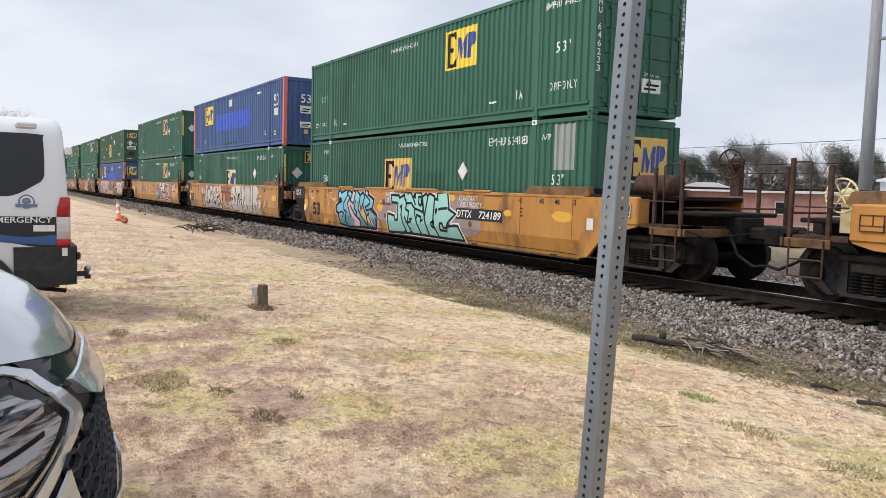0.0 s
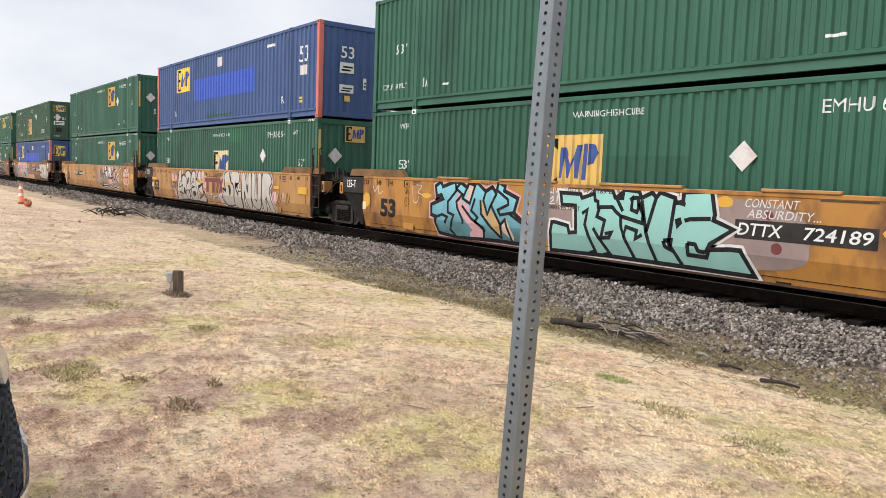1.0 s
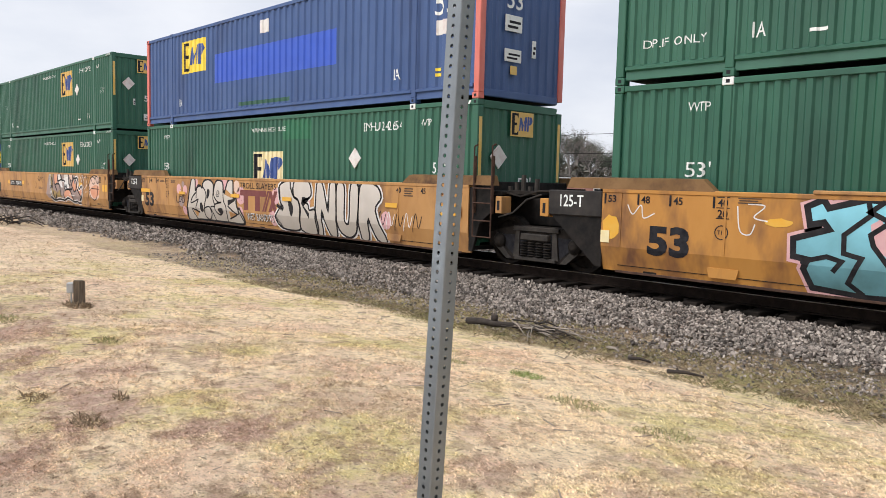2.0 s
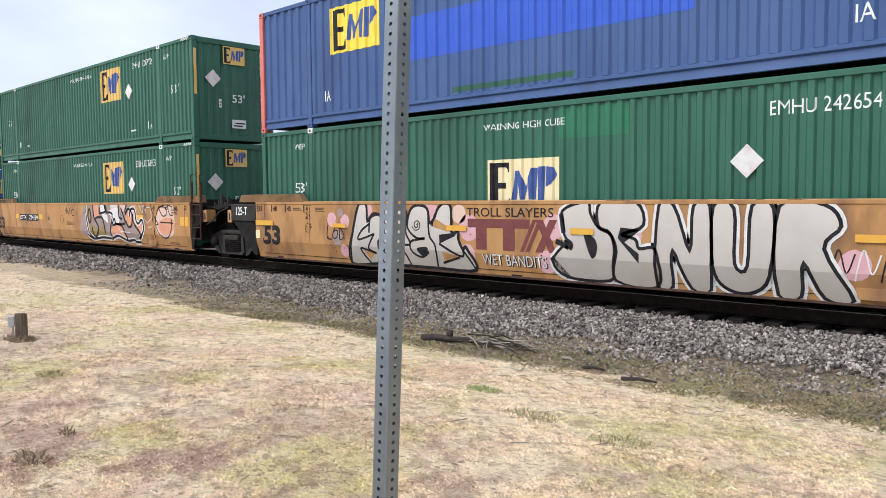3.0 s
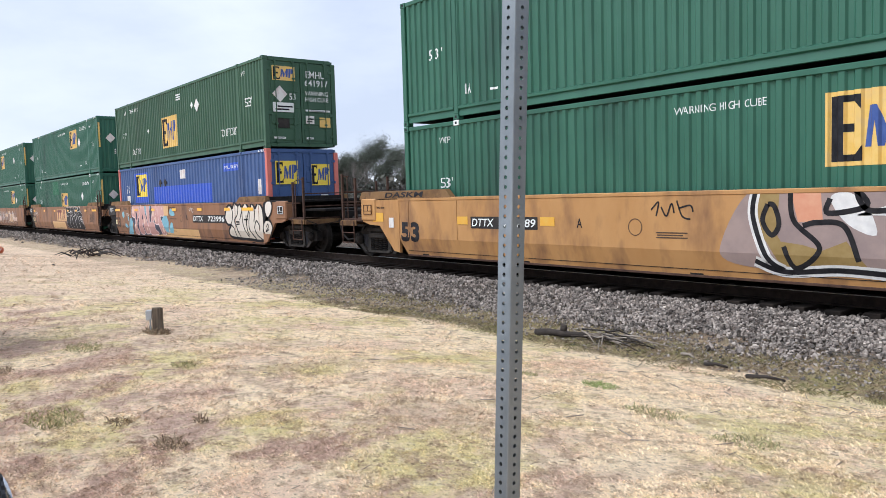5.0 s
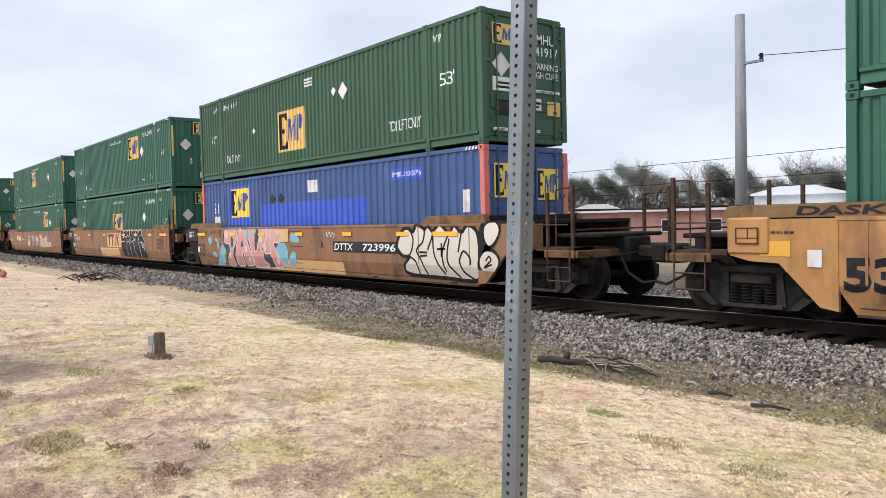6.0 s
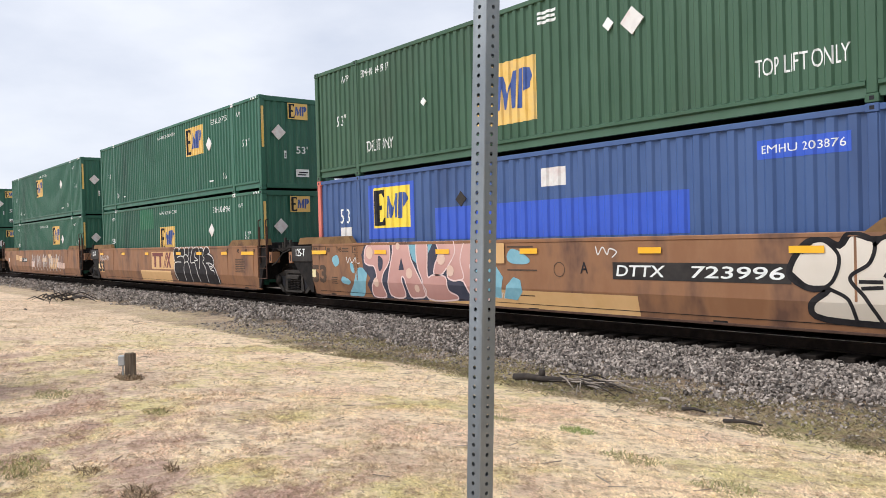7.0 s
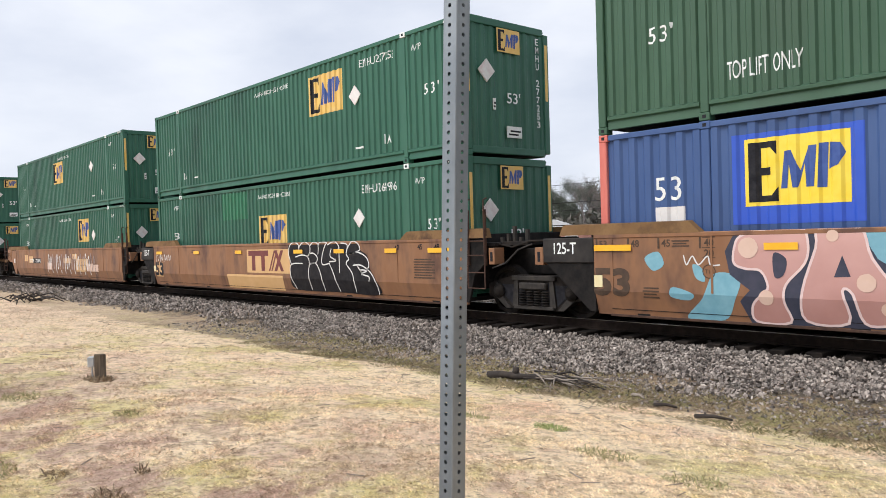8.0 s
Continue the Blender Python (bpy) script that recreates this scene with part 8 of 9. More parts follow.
# ---- beyond the track ----
POLE = mat("weathered_pole", (0.21, 0.215, 0.225), (0.28, 0.285, 0.29), 5, rough=0.75, stretch=(3, 3, 0.3), bump=0.2, bump_scale=20)
pole = tagged(new("utility_pole"), "tall smooth grey utility pole beyond the track", "pole")
part("shaft", rod(bmesh.new(), (0, 0, -0.5), (0, 0, 8.3), 0.21, 16, 0.15), POLE, pole, "", True)
part("bracket", boxes((0.1, 0.75, -0.05, 0.05, 6.75, 6.82)), POLE, pole)
part("insulator", rod(bmesh.new(), (0.7, 0, 6.82), (0.7, 0, 7.0), 0.06, 8), RUBBER_DARK, pole)
pole.matrix_basis = pose(-13.4, 22.25, -0.55)


def wire(name, a, b, sag, r, label):
    pts = [Vector(a).lerp(Vector(b), i / 24) + Vector((0, 0, -4 * sag * (i / 24) * (1 - i / 24))) for i in range(25)]
    return tagged(part(name, path_rod(bmesh.new(), pts, r, 5), RUBBER_DARK), label, "cable", "overhead cables")


wire("overhead_cable", (-12.8, 22.25, 6.4), (22, 24, 6.2), 0.9, 0.012, "black overhead cable running off the pole")
for zz, yy in ((4.6, 60), (5.4, 60), (7.4, 62)):
    wire("overhead_cable", (-120, yy + 8, zz), (60, yy - 8, zz + 0.4), 1.0, 0.025, "thin dark overhead cable beyond the track")
wire("overhead_cable", (-70, 40, 2.3), (30, 38, 2.4), 0.3, 0.03, "thin pale cable beyond the track")

BRICK = mat("pinkish_brick", (0.40, 0.20, 0.17), (0.5, 0.28, 0.24), 1.5, rough=0.9, color3=(0.3, 0.15, 0.13), scale3=0.3)
ROOF = mat("pale_roof", (0.62, 0.63, 0.65), (0.7, 0.71, 0.73), 1, rough=0.7)
WALL_W = mat("white_siding", (0.62, 0.62, 0.62), (0.7, 0.7, 0.7), 1.5, rough=0.8)
DARKGLASS = mat("dark_window", (0.02, 0.022, 0.026), rough=0.12)


def far_building(x, y, w, d, z1, roof_z, wall_m, roof_m, turn, label, windows=4, base=-0.7):
    ob = tagged(new("building"), label, "building")
    part("wall", boxes((-w / 2, w / 2, -d / 2, d / 2, 0, z1 - base)), wall_m, ob)
    h = z1 - base
    part("roof", prism(bmesh.new(), [(-w / 2 - 0.3, h), (w / 2 + 0.3, h), (w / 2 + 0.3, h + 0.15), (w * 0.2, h + 0.15 + roof_z), (-w * 0.2, h + 0.15 + roof_z), (-w / 2 - 0.3, h + 0.15)], -d / 2 - 0.4, d / 2 + 0.4), roof_m, ob)
    for i in range(windows):
        c = -w / 2 + w * (i + 0.5) / windows
        wd = part("window", boxes((c - 0.55, c + 0.55, -d / 2 - 0.05, -d / 2 + 0.05, h * 0.35, h * 0.75)), WALL_W, ob)
        part("pane", boxes((c - 0.48, c + 0.48, -d / 2 - 0.06, -d / 2 - 0.04, h * 0.38, h * 0.72)), DARKGLASS, wd)
    ob.matrix_basis = pose(x, y, base, 0, 0, turn)
    return ob


far_building(-46, 58, 34, 10, 2.0, 0.05, BRICK, ROOF, 30, "long low pinkish brick building with pale flat roof", 9)
far_building(-38, 74, 7.5, 8, 3.3, 0.7, WALL_W, ROOF, 20, "white house with a pale low hipped roof", 3)
far_building(-30, 76, 6, 6, 2.6, 0.4, WALL_W, ROOF, 20, "small white building with a pale roof", 2)
far_building(-62, 72, 5, 5, 2.4, 0.6, WALL_W, ROOF, 35, "small white building with a pale roof", 1)

TWIG = mat("bare_twigs", (0.15, 0.13, 0.12), (0.23, 0.2, 0.185), 2, rough=0.95)
LEAF = island_tint(mat("evergreen_leaf", (0.075, 0.095, 0.065), (0.13, 0.135, 0.105), 3, rough=0.8), 0.4)
WOODS = island_tint(mat("far_woods", (0.075, 0.08, 0.06), (0.15, 0.13, 0.115), 0.12, rough=0.9), 0.35)
LEAF_DRY = island_tint(mat("winter_brush", (0.13, 0.10, 0.075), (0.19, 0.15, 0.11), 3, rough=0.9), 0.4)


def tree(height, seed, evergreen, label):
    rs = random.Random(seed)
    ob = tagged(new("tree"), label, "tree", "trees beyond the track")
    wood, tips = bmesh.new(), []

    def grow(p, d, ln, r, level):
        segs = 3
        for s in range(segs):
            q = p + d * (ln / segs)
            rod(wood, p, q, r * (1 - s / segs * 0.35), 6 if level < 2 else 4, r * (1 - (s + 1) / segs * 0.35))
            p = q
            d = (d + Vector((rs.uniform(-0.2, 0.2), rs.uniform(-0.2, 0.2), rs.uniform(-0.05, 0.16)))).normalized()
            if level < 4 and (s or level):
                for _ in range(2 if level < 3 else 3):
                    a = rs.uniform(0, 6.28)
                    out = Vector((math.cos(a), math.sin(a), rs.uniform(0.25, 0.9))).normalized()
                    grow(p, (d * 0.45 + out * 0.75).normalized(), ln * rs.uniform(0.42, 0.62), r * 0.42, level + 1)
        tips.append(p)

    grow(Vector((0, 0, -0.3)), Vector((0, 0, 1)), height * 0.55, height * 0.018, 0)
    part("trunk", wood, TWIG, ob)
    v = []
    for p in tips:
        if rs.random() < (0.8 if evergreen else 0.06):
            for _ in range(22 if evergreen else 3):
                c = p + Vector([rs.gauss(0, height * (0.05 if evergreen else 0.03)) for _ in range(3)])
                v.append((np.array(c), spin(rng), height * rs.uniform(0.005, 0.012)))
    if v:
        leaf = (np.array([(-0.5, -0.3, 0), (0.5, -0.35, 0.05), (0.55, 0.35, -0.05), (-0.45, 0.4, 0.08)]), np.array([(0, 1, 2, 3)]))
        crown = scatter("crown", [leaf], v, LEAF if evergreen else LEAF_DRY, "", "", ob)
        del crown["kind"]
    return ob


kinds = [tree(13, 3, True, "dark evergreen tree beyond the track"), tree(15, 5, False, "tall bare winter tree beyond the track"),
         tree(12, 8, True, "dark evergreen tree with uneven crown beyond the track"), tree(14, 12, False, "bare winter tree with thin branches beyond the track")]
rt = random.Random(9)
spots = []
for i in range(84):
    az = 14 + 76 * (i + rt.uniform(-0.4, 0.4)) / 84
    dist = rt.uniform(95, 150)
    spots.append((-dist * math.sin(radians(az)), max(dist * math.cos(radians(az)), 34.0), rt.uniform(0.6, 0.95) * dist / 130 * (1.0 if az < 60 else 0.5)))
for i, (x, y, s) in enumerate(spots):
    base_tree = kinds[i % 4]
    m = pose(x, y, -0.6, 0, 0, rt.uniform(0, 360)) @ Matrix.Diagonal((s, s, s, 1))
    if i < 4:
        base_tree.matrix_basis = m
    else:
        c = copy_thing(base_tree, pose(x, y, -0.6, 0, 0, rt.uniform(0, 360)))
        c.scale = (s, s, s)
brush = []
for _ in range(70000):
    az, dist = rng.uniform(12, 90), rng.uniform(95, 150)
    x, y = -dist * math.sin(radians(az)), max(dist * math.cos(radians(az)), 30 + rng.uniform(0, 5))
    top = (5.6 + 4.0 * noise.noise((x * 0.05, y * 0.05, 3)) + 1.5 * noise.noise((x * 0.2, y * 0.2, 3))) * dist / 150
    brush.append(((x, y, -0.6 + top * rng.uniform(0, 1) ** 0.8), spin(rng), rng.uniform(0.25, 0.75)))
scatter("undergrowth", [(np.array([(-0.5, -0.3, 0), (0.5, -0.35, 0.05), (0.55, 0.35, -0.05), (-0.45, 0.4, 0.08)]), np.array([(0, 1, 2, 3)]))], brush, WOODS, "dark far undergrowth below the trees", "woods")
# big bare tree behind the van
c = copy_thing(kinds[1], pose(-62, 0.5, -0.4, 0, 0, 40))
c.scale = (0.5, 0.5, 0.46)

# ---- parked vehicles ----
VAN_WHITE = mat("white_van_paint", (0.72, 0.74, 0.76), (0.76, 0.78, 0.80), 2, rough=0.25, color3=(0.62, 0.63, 0.63), scale3=1.2, spread3=(0.6, 0.9))
CLADDING = mat("dark_grey_plastic", (0.035, 0.038, 0.043), (0.055, 0.058, 0.063), 4, rough=0.55, gloss=0.12)
CAR_GLASS = mat("tinted_glass", (0.01, 0.012, 0.014), rough=0.08)
LAMP_RED = mat("red_lens", (0.42, 0.012, 0.02), rough=0.15)
LAMP_CLEAR = mat("clear_lens", (0.55, 0.5, 0.5), (0.68, 0.64, 0.64), 18, rough=0.15, stretch=(0.3, 1, 4))
TYRE = mat("tyre_rubber", (0.02, 0.02, 0.021), (0.035, 0.034, 0.033), 9, rough=0.85)
RIM = mat("wheel_metal", (0.4, 0.41, 0.42), rough=0.35, metal=0.9)
STRIPE_BLUE = mat("blue_stripe", (0.03, 0.10, 0.27), rough=0.3)
STRIPE_BLACK = mat("black_stripe", (0.012, 0.013, 0.018), rough=0.3)
BADGE = mat("badge_blue", (0.10, 0.14, 0.27), (0.2, 0.24, 0.36), 30, rough=0.35)


def loft(stations, closed_ends=True):
    """Skin through rings of equal count."""
    bm = bmesh.new()
    rings = [[bm.verts.new(p) for p in ring] for ring in stations]
    n = len(rings[0])
    for a, b in zip(rings, rings[1:]):
        for i in range(n):
            bm.faces.new((a[i], a[(i + 1) % n], b[(i + 1) % n], b[i]))
    if closed_ends:
        bm.faces.new(rings[0])
        bm.faces.new(rings[-1])
    bmesh.ops.recalc_face_normals(bm, faces=bm.faces)
    return bm


def car_wheel(parent, x, y, r, side):
    t = part("tyre", lathe(bmesh.new(), [(-0.11, r * 0.62), (-0.12, r * 0.9), (-0.09, r), (0.09, r), (0.12, r * 0.9), (0.11, r * 0.62)], "y", 28, (x, y, r)), TYRE, parent, "", True)
    part("rim", lathe(bmesh.new(), [(side * 0.03, 0.02), (side * 0.06, r * 0.2), (side * 0.02, r * 0.45), (side * 0.09, r * 0.62), (side * -0.02, r * 0.63)], "y", 20, (x, y, r)), RIM, t, "", True)


def van_side(z):
    """Half width of the van at a height."""
    for (za, ya), (zb, yb) in zip(VAN_PROF, VAN_PROF[1:]):
        if za <= z <= zb:
            return ya + (yb - ya) * (z - za) / (zb - za)
    return VAN_PROF[-1][1]


VAN_PROF = [(0.40, 0.96), (0.60, 1.01), (0.95, 1.03), (1.40, 1.02), (1.60, 1.00), (2.0, 0.945), (2.30, 0.875), (2.42, 0.80), (2.49, 0.68), (2.53, 0.45)]


def van():
    ob = tagged(new("van"), "white passenger van with dark stripe, tinted windows and grey cladding", "van")
    full = VAN_PROF
    rings = []
    for x, k, top, low in ((0.0, 0.955, 0.965, 0.0), (0.03, 0.98, 0.985, 0.0), (0.12, 0.995, 1.0, 0.0), (0.4, 1.0, 1.0, 0.0), (2.0, 1.0, 1.0, 0.0), (3.6, 1.0, 1.0, 0.0), (4.15, 1.0, 0.97, 0.0), (4.75, 0.98, 0.62, 0.0), (5.5, 0.95, 0.50, 0.0), (5.85, 0.86, 0.42, 0.0)):
        ring = []
        for z, y in full:
            zz = 0.4 + (z - 0.4) * top
            ring.append((x + 0.05 * max(z - 1.5, 0) * (1 - min(x / 0.4, 1)), y * k, zz))
        ring += [(px, -py, pz) for px, py, pz in ring[::-1]]
        rings.append(ring)
    part("body", loft(rings), VAN_WHITE, ob, "", True)

    def on_side(name, bm, material, lift, label="", parent=None):
        """Paint and panes on the side; x runs forward from the rear."""
        cut(bm, zs=[z for z, _ in VAN_PROF[1:-1]])
        for v in bm.verts:
            v.co.y = van_side(v.co.z) + lift
        for f in bm.faces:
            f.normal_update()
            if f.normal.y < 0:
                f.normal_flip()
        return part(name, bm, material, parent or ob, label)

    w = on_side("window", shape([(0.30, 2.22), (0.34, 2.27), (0.9, 2.28), (1.5, 2.27), (1.54, 2.2), (1.54, 1.6), (1.48, 1.55), (0.8, 1.55), (0.62, 1.57), (0.42, 1.68), (0.31, 1.76), (0.29, 1.9)]), CAR_GLASS, 0.008, "tinted side window")
    on_side("window_seal", shape([(0.275, 2.24), (0.32, 2.30), (0.9, 2.305), (1.52, 2.295), (1.57, 2.22), (1.57, 1.58), (1.5, 1.52), (0.8, 1.52), (0.6, 1.54), (0.40, 1.65), (0.285, 1.74), (0.265, 1.9)]), STRIPE_BLACK, 0.004, "", w)
    on_side("window", rect(1.75, 2.9, 1.56, 2.26), CAR_GLASS, 0.006, "tinted side window")
    on_side("stripe", poly([(0.14, 1.27), (2.5, 1.30), (2.5, 0.95), (1.2, 1.0), (0.7, 0.96), (0.4, 0.90), (0.14, 0.88)]), STRIPE_BLACK, 0.004, "black body stripe")
    on_side("stripe", shape([(0.15, 1.04), (0.45, 1.02), (0.8, 1.06), (1.3, 1.14), (1.9, 1.2), (1.9, 1.12), (1.2, 1.03), (0.75, 0.96), (0.4, 0.93), (0.15, 0.92)]), STRIPE_BLUE, 0.007, "blue swoosh stripe")
    lt = letters("EMERGENCY", -0.86, -0.19, 1.20, 1.27, 0.012)
    for v in lt.verts:
        v.co.x = -v.co.x
    on_side("lettering", lt, WHITE, 0.010, "white lettering on the stripe")
    on_side("number_bar", rect(0.16, 0.40, 1.09, 1.17), WHITE, 0.010, "short white bar on the stripe")
    b = on_side("badge", blob(0.47, 1.46, 0.09, 0.085, 24, 0.0), WHITE, 0.005, "round blue and white badge")
    on_side("badge_ring", stroke([(0.47 + 0.082 * math.cos(a * 0.52), 1.46 + 0.078 * math.sin(a * 0.52)) for a in range(12)], 0.018, True), BADGE, 0.008, "", b)
    on_side("badge_ribbon", rect(0.35, 0.59, 1.39, 1.43), BADGE, 0.009, "", b)
    on_side("badge_motif", shape([(0.42, 1.45), (0.44, 1.5), (0.5, 1.5), (0.52, 1.45), (0.47, 1.43)]), BADGE, 0.008, "", b)
    # rear lamp wraps the corner
    z0, z1 = 0.87, 1.52
    for name, za, zb, m in (("tail_light", 1.27, z1, LAMP_RED), ("tail_light", z0 + 0.02, 0.99, LAMP_RED), ("reversing_light", 0.99, 1.27, LAMP_CLEAR)):
        bm = bmesh.new()
        rows = []
        for z in (za, (za + zb) / 2, zb):
            y = van_side(z)
            cutin = 0.05 * max(0, z - 1.35) / 0.17
            rows.append([bm.verts.new(p) for p in ((0.14 - cutin, y + 0.012, z), (0.06, y + 0.014, z), (0.0, y * 0.985 + 0.012, z), (-0.025, y * 0.955, z), (-0.02, y * 0.90, z), (0.03, y * 0.90, z))])
        for a, c in zip(rows, rows[1:]):
            for i in range(5):
                bm.faces.new((a[i], a[i + 1], c[i + 1], c[i]))
        bm.faces.new(rows[0])
        bm.faces.new(rows[-1][::-1])
        bmesh.ops.recalc_face_normals(bm, faces=bm.faces)
        part(name, bm, m, ob, "", True)
    # lower cladding and bumper
    prof = [(0.40, 0.975), (0.60, 1.03), (0.89, 1.05), (0.90, 1.0)]
    st = []
    for x, k in ((-0.10, 0.88), (-0.10, 0.93), (-0.06, 0.975), (0.02, 1.0), (0.62, 1.0)):
        ring = [(x, y * k, z) for z, y in prof]
        ring += [(px, -py, pz) for px, py, pz in ring[::-1]]
        st.append(ring)
    bmp = part("rear_bumper", loft(st), CLADDING, ob, "dark grey plastic rear bumper")
    part("bumper_reflector", boxes((0.02, 0.08, 1.045, 1.06, 0.78, 0.88)), WHITE, bmp)
    part("parking_sensor", lathe(bmesh.new(), [(1.03, 0.035), (1.055, 0.03), (1.06, 0.0)], "y", 12, (0.30, 0, 0.8)), STRIPE_BLACK, bmp)
    part("side_cladding", boxes((1.55, 3.9, 0.99, 1.045, 0.42, 0.86), bevel=0.02), CLADDING, ob)

    def arch():
        bm = bmesh.new()
        pts = [(1.08 + r * math.cos(a), 0.36 + r * math.sin(a)) for r, rng_ in ((0.50, 1), (0.40, -1)) for a in ([math.pi * i / 12 for i in range(13)][::rng_])]
        prism(bm, pts, 1.0, 1.06)
        return bm
    part("wheel_arch", arch(), CLADDING, ob)
    part("wheel_well", lathe(bmesh.new(), [(0.7, 0.0), (0.7, 0.41), (1.045, 0.41)], "y", 24, (1.08, 0, 0.40)), STRIPE_BLACK, ob)
    for x in (1.08, 4.85):
        for s in (1, -1):
            car_wheel(ob, x, s * 0.90, 0.345, s)
    part("underbody", boxes((0.1, 5.6, -0.85, 0.85, 0.36, 0.46)), STRIPE_BLACK, ob)
    part("side_marker", boxes((0.34, 0.58, 0.86, 0.91, 2.36, 2.44), bevel=0.02), LAMP_CLEAR, ob, "small clear marker lamp").matrix_basis = pose(0, 0.0, 0)
    part("door_hinge", boxes((-0.05, 0.03, 0.88, 0.95, 2.06, 2.16), bevel=0.012), VAN_WHITE, ob)
    h = part("tow_hitch", boxes((-0.32, 0.1, -0.04, 0.04, 0.40, 0.47), (-0.36, -0.28, -0.035, 0.035, 0.36, 0.42), bevel=0.008), STRIPE_BLACK, ob, "black tow hitch")
    part("tow_ball", lathe(bmesh.new(), [(0.42, 0.02), (0.45, 0.02), (0.47, 0.04), (0.50, 0.045), (0.53, 0.035), (0.545, 0.0)], "z", 14, (-0.32, 0, 0.0)), RIM, h, "", True)
    part("hitch_light", boxes((-0.14, -0.08, 0.9, 1.0, 0.72, 0.82), bevel=0.02), STRIPE_BLACK, ob)
    part("exhaust", rod(bmesh.new(), (0.35, 0.6, 0.33), (0.0, 0.62, 0.28), 0.03, 10), STRIPE_BLACK, ob)
    ob.matrix_basis = pose(-11.93, 0.93, -0.155, 0, 0, -90)
    return ob


van()

SUV_GREY = mat("silver_grey_car_paint", (0.60, 0.62, 0.65), (0.64, 0.66, 0.69), 3, rough=0.2, metal=0.6)
SUV_GREY.node_tree.nodes["Principled BSDF"].inputs["Coat Weight"].default_value = 0.7
CHROME = mat("satin_chrome", (0.45, 0.46, 0.47), rough=0.22, metal=1.0)
PIANO = mat("gloss_black", (0.012, 0.012, 0.013), rough=0.12)
LENS = mat("headlamp_inside", (0.02, 0.02, 0.022), (0.42, 0.43, 0.45), 7, rough=0.15, stretch=(0.4, 0.4, 5), spread=(0.45, 0.6))


def nose(u, s):
    """The front of the car: u across (-1 to 1), s along the outline from the windscreen over the bonnet down to the lip."""
    prof = SUV_PROF
    f = s * (len(prof) - 1)
    i = min(int(f), len(prof) - 2)
    t = f - i
    (x0, z0), (x1, z1) = prof[i], prof[i + 1]
    x, z = x0 + (x1 - x0) * t, z0 + (z1 - z0) * t
    a = abs(u)
    back = 0.34 * a ** 3.2 * (1.0 if x < 0.6 else 0.0 if x > 1.0 else (1.0 - x) / 0.4)
    z -= 0.09 * a ** 4 * (1 if z > 0.9 else 0.4)
    half = 0.92 - (0.035 if z > 0.95 else 0.0) * a
    return Vector((x + back, u * half, z))


SUV_PROF = [(1.25, 1.36), (0.95, 1.34), (0.70, 1.31), (0.50, 1.265), (0.38, 1.22), (0.245, 1.147), (0.15, 1.05), (0.083, 0.955), (0.04, 0.88), (0.015, 0.80), (0.0, 0.73), (-0.01, 0.65), (-0.02, 0.57), (-0.04, 0.48), (-0.05, 0.40), (-0.045, 0.30), (0.0, 0.22)]


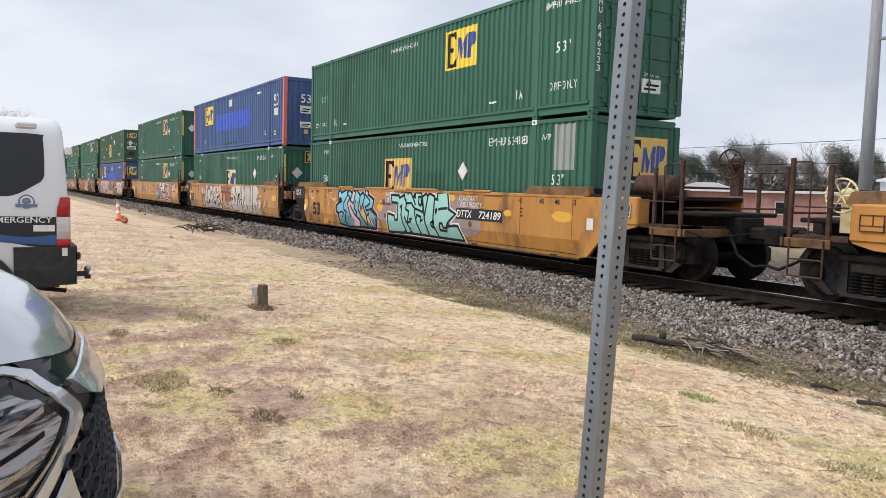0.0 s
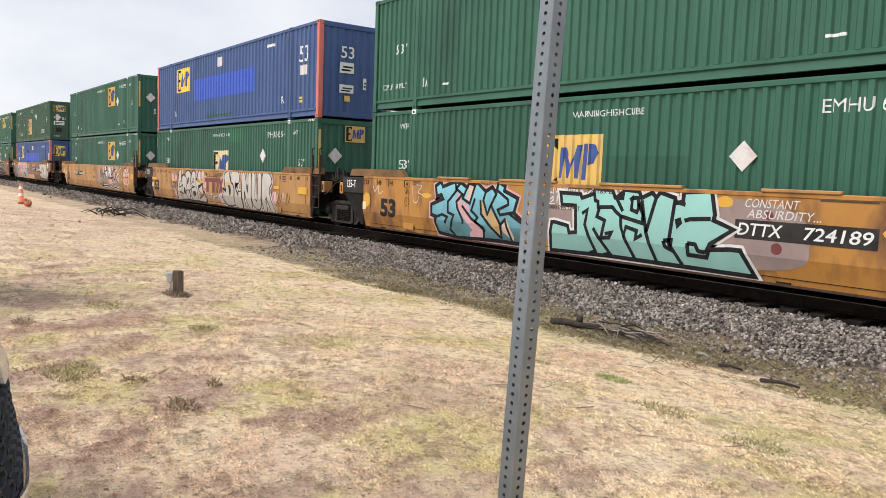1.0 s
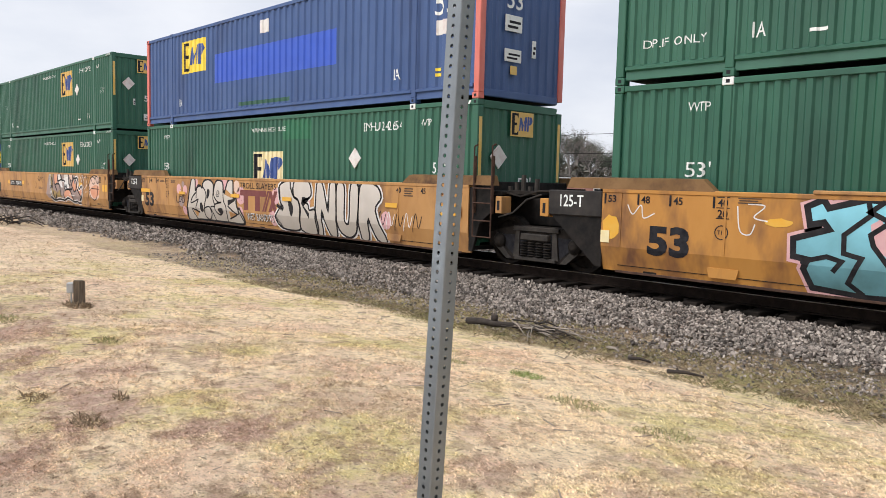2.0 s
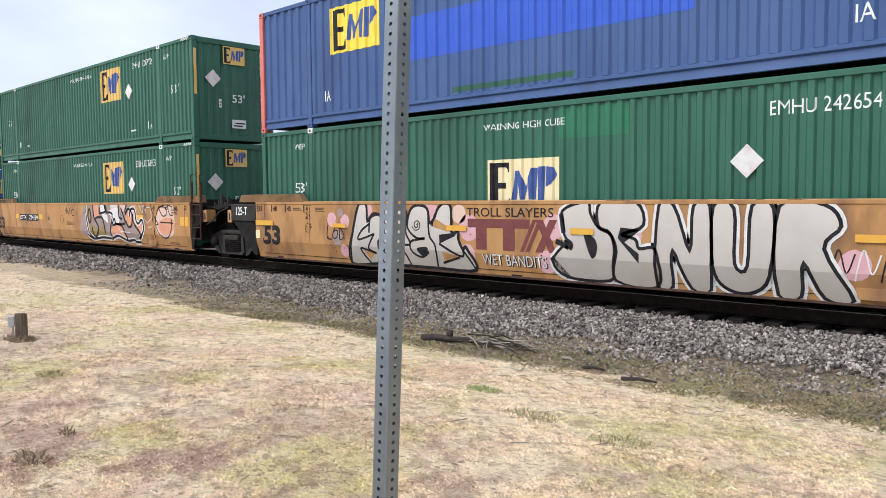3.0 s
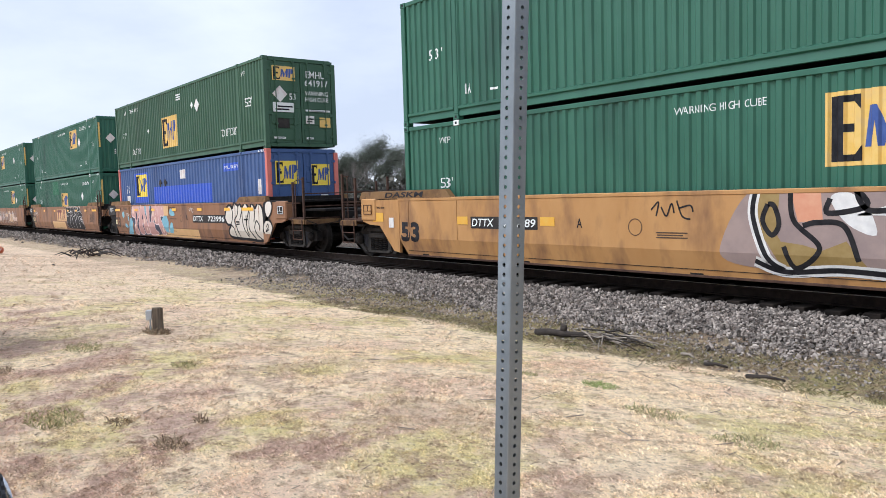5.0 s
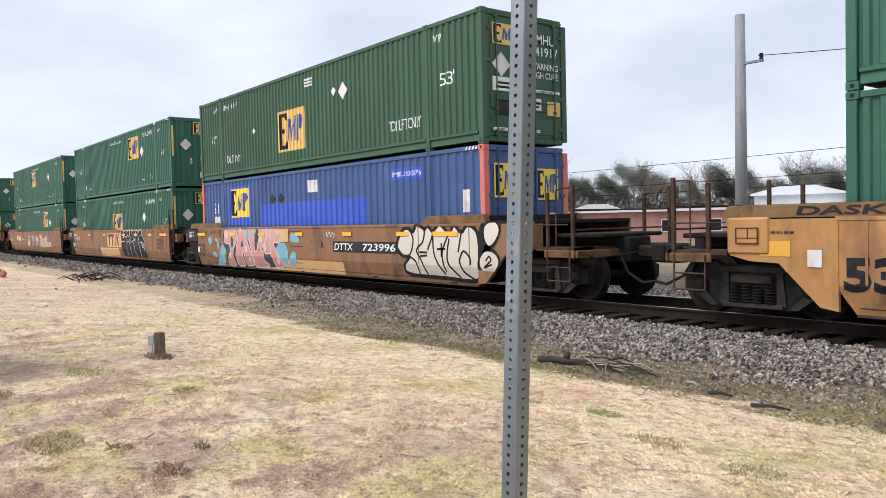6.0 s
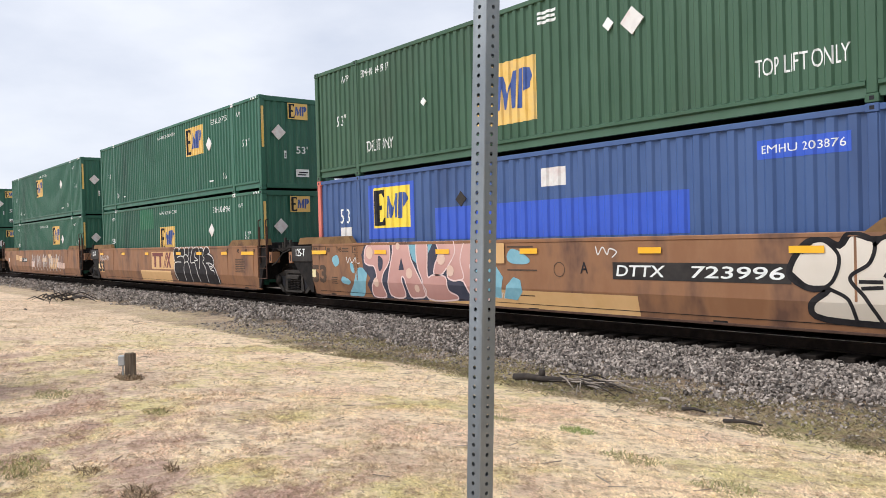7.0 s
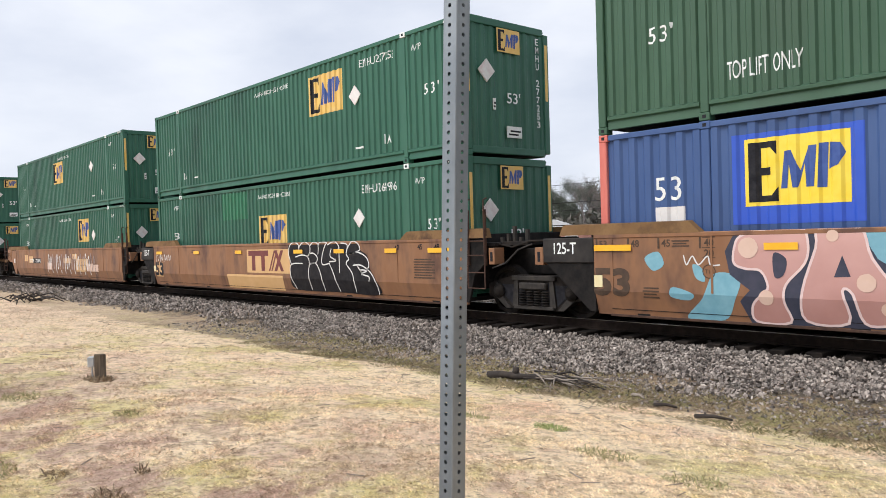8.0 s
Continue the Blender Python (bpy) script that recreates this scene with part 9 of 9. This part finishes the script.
def suv():
    ob = tagged(new("suv"), "silver-grey car with dark grille and slim headlamps, bonnet forward", "car")
    nu, ns_ = 33, 64

    def patch(name, u0, u1, s0, s1, out, material, label="", parent=None, nu_=24, nv=24):
        """A piece of the front skin, pushed out a little."""
        bm = bmesh.new()
        rows = []
        for j in range(nv + 1):
            row = []
            for i in range(nu_ + 1):
                v = j / nv
                u = u0 + (u1 - u0) * i / nu_
                s = s0 + (s1 - (0.10 * u * u if out == 0.0 else 0.0) - s0) * v
                p = nose(u, s)
                n = (nose(min(u + 0.01, 1), s) - nose(max(u - 0.01, -1), s)).cross(nose(u, min(s + 0.01, 1)) - nose(u, max(s - 0.01, 0))).normalized()
                if n.x > 0 and p.z < 0.9 or n.z < -0.5:
                    n = -n
                row.append(bm.verts.new(p + n * out))
            rows.append(row)
        for a, b in zip(rows, rows[1:]):
            for i in range(nu_):
                bm.faces.new((a[i], a[i + 1], b[i + 1], b[i]))
        bmesh.ops.recalc_face_normals(bm, faces=bm.faces)
        return part(name, bm, material, parent or ob, label, True)

    # whole car: skin of the nose, then cabin and tail as one shell
    patch("bonnet", -0.97, 0.97, 0.0, 0.44, 0.0, SUV_GREY, "silver-grey bonnet", None, 40, 40)
    patch("front_skin", -1, 1, 0.0, 1.0, -0.012, CLADDING, "", None, nu, ns_)
    st = []
    for x, w, zt, zs in ((0.42, 0.912, 1.10, 1.06), (0.6, 0.925, 1.20, 1.14), (1.25, 0.935, 1.30, 1.22), (1.9, 0.93, 1.72, 1.24), (2.6, 0.93, 1.80, 1.24), (3.9, 0.92, 1.76, 1.22), (4.35, 0.90, 1.2, 1.05), (4.55, 0.86, 0.95, 0.9)):
        ring = [(x, w * 0.97, 0.28), (x, w, 0.55), (x, w * 1.0, 0.85), (x, w * 0.97, min(zs, zt)), (x, w * (0.78 if zt > 1.3 else 0.93), zt - 0.02), (x, w * 0.55, zt)]
        ring = [(px, py, pz - (0.02 if x < 1.3 else 0)) for px, py, pz in ring]
        st.append(ring + [(px, -py, pz) for px, py, pz in ring[::-1]])
    part("body", loft(st, False), SUV_GREY, ob, "", True)
    part("side_glass", boxes((1.9, 3.7, -0.86, 0.86, 1.28, 1.65)), CAR_GLASS, ob)
    def skin(name, pts, out, material, label="", parent=None, side=1, rise=0.0):
        """A plate on the nose with its outline in u, s; rise: how much further its lower edge stands out."""
        pts = [(u * side, v) for u, v in pts]
        us, vs = [p[0] for p in pts], [p[1] for p in pts]
        bm = poly(pts)
        cut(bm, [min(us) + 0.05 * k for k in range(1, int((max(us) - min(us)) / 0.05) + 1)], [min(vs) + 0.015 * k for k in range(1, int((max(vs) - min(vs)) / 0.015) + 1)])
        lo, hi = min(vs), max(vs)
        for v in bm.verts:
            u, w = v.co.x, v.co.z
            p = nose(u, w)
            n = (nose(min(u + 0.01, 1), w) - nose(max(u - 0.01, -1), w)).cross(nose(u, min(w + 0.01, 1)) - nose(u, max(w - 0.01, 0))).normalized()
            if n.x > 0 and p.z < 0.9 or n.z < -0.5:
                n = -n
            v.co = p + n * (out + rise * (w - lo) / (hi - lo))
        ext = bmesh.ops.extrude_face_region(bm, geom=bm.faces[:])
        for v in ext["geom"]:
            if isinstance(v, bmesh.types.BMVert):
                v.co += Vector((0.012 + rise, 0, -0.004))
        bmesh.ops.recalc_face_normals(bm, faces=bm.faces)
        return part(name, bm, material, parent or ob, label, False)

    # gloss black band under the bonnet edge, bright nose bar, grille
    edge = [(u / 10, 0.45 - 0.12 * (u / 10) ** 2) for u in range(-7, 8)]
    skin("nose_panel", edge + [(0.62, 0.47), (0.52, 0.50), (0.25, 0.515), (-0.25, 0.515), (-0.52, 0.50), (-0.62, 0.47)], 0.002, PIANO, "gloss black band under the bonnet edge")
    skin("nose_bar", [(0.50, 0.487), (0.22, 0.478), (-0.22, 0.478), (-0.50, 0.487), (-0.42, 0.545), (-0.30, 0.572), (0.0, 0.585), (0.30, 0.572), (0.42, 0.545)], 0.012, SUV_GREY, "silver-grey nose bar with rounded ends", None, 1, 0.035)
    g = skin("grille", [(0.50, 0.585), (0.30, 0.598), (-0.30, 0.598), (-0.50, 0.585), (-0.70, 0.66), (-0.64, 0.86), (-0.2, 0.90), (0.2, 0.90), (0.64, 0.86), (0.70, 0.66)], 0.002, PIANO, "black honeycomb grille")
    # honeycomb cells of the grille: six-sided rims
    rim = bmesh.new()
    hexagon = [(math.cos(math.pi / 3 * k), math.sin(math.pi / 3 * k)) for k in range(6)]
    rings = [[rim.verts.new((d, c * r, e * r * 0.72)) for c, e in hexagon] for d, r in ((0.0, 0.060), (-0.022, 0.054), (-0.018, 0.044), (0.0, 0.040))]
    for a, b in zip(rings, rings[1:]):
        for k in range(6):
            rim.faces.new((a[k], a[(k + 1) % 6], b[(k + 1) % 6], b[k]))
    bmesh.ops.recalc_face_normals(rim, faces=rim.faces)
    first = None
    for r in range(6):
        for k in range(11):
            u = -0.60 + 0.12 * k + (0.06 if r % 2 else 0.0)
            w = 0.63 + 0.05 * r
            if abs(u) > 0.66 - 0.35 * max(0.66 - w, 0) - 0.5 * max(w - 0.82, 0) - (0.1 if w < 0.64 else 0.0):
                continue
            turn = math.degrees(math.atan2(0.34 * 3.2 * abs(u) ** 2.2 * (1 if u > 0 else -1), 0.92)) * -1
            m = Matrix.Translation(nose(u, w) + Vector((-0.006, 0, 0))) @ pose(0, 0, 0, 0, 0, turn)
            if first is None:
                first = part("grille_cell", rim, CLADDING, g)
                first.matrix_basis = m
            else:
                again(first, g, m)
    skin("bumper_lip", [(-0.9, 0.90), (-0.66, 0.84), (-0.3, 0.865), (0.3, 0.865), (0.66, 0.84), (0.9, 0.90), (0.9, 0.995), (-0.9, 0.995)], 0.05, SUV_GREY, "silver-grey lower bumper lip")
    for s in (1, -1):
        skin("grille_surround", [(0.70, 0.69), (0.78, 0.745), (0.86, 0.80), (0.86, 0.94), (0.62, 0.90), (0.66, 0.84)], 0.035, SUV_GREY, "silver-grey bumper cheek", None, s)
        hl = skin("headlamp", [(0.77, 0.405), (0.71, 0.44), (0.655, 0.51), (0.60, 0.556), (0.68, 0.62), (0.77, 0.668), (0.86, 0.715), (0.99, 0.73), (0.99, 0.42)], 0.006, PIANO, "slim headlamp in gloss black housing", None, s)
        skin("lamp_lens", [(0.80, 0.43), (0.745, 0.475), (0.685, 0.53), (0.66, 0.556), (0.72, 0.60), (0.80, 0.64), (0.88, 0.68), (0.98, 0.69), (0.98, 0.44)], 0.012, LENS, "clear lamp lens over dark reflectors", hl, s)
        for k in range(3):
            a = 0.505 + 0.055 * k
            skin("lamp_bar", [(0.73 + 0.03 * k, a), (0.975, a + 0.03), (0.975, a + 0.045), (0.735 + 0.03 * k, a + 0.014)], 0.018, CHROME if k != 1 else PIANO, "", hl, s)
        skin("lamp_edge", [(0.69, 0.60), (0.77, 0.642), (0.87, 0.69), (0.865, 0.698), (0.765, 0.65), (0.685, 0.607)], 0.02, CHROME, "", hl, s)
        skin("lamp_bracket", [(0.97, 0.375), (0.86, 0.38), (0.75, 0.39), (0.67, 0.42), (0.60, 0.49), (0.51, 0.555), (0.515, 0.59), (0.69, 0.665), (0.80, 0.735), (0.88, 0.79), (0.93, 0.785), (0.84, 0.715), (0.76, 0.668), (0.67, 0.62), (0.585, 0.556), (0.645, 0.51), (0.70, 0.435), (0.77, 0.402), (0.86, 0.395), (0.97, 0.39)], 0.016, SUV_GREY, "silver-grey bracket round the headlamp", None, s)
    for x in (0.95, 3.65):
        for s in (1, -1):
            car_wheel(ob, x, s * 0.80, 0.34, s)
            part("wheel_arch", lathe(bmesh.new(), [(s * 0.6, 0.0), (s * 0.6, 0.4), (s * 0.938, 0.4)], "y", 24, (x, 0, 0.36)), STRIPE_BLACK, ob)
    ob.matrix_basis = pose(-3.42, 0.385, 0.0, 0, 0, -97)
    return ob


suv()

# ---- everything that moves ----
def motions():
    times = [0.5 * i for i in range(17)]
    for ob, x, y, z in movers:
        walk(ob, [(t, pose(x + travel(t), y, z)) for t in times])
    fine = [i / 15 for i in range(121)]
    for ob, c in rollers:
        walk(ob, [(t, pose(c, 0, 0.483, 0, math.degrees(travel(t) / 0.483) % 360, 0)) for t in fine])


motions()
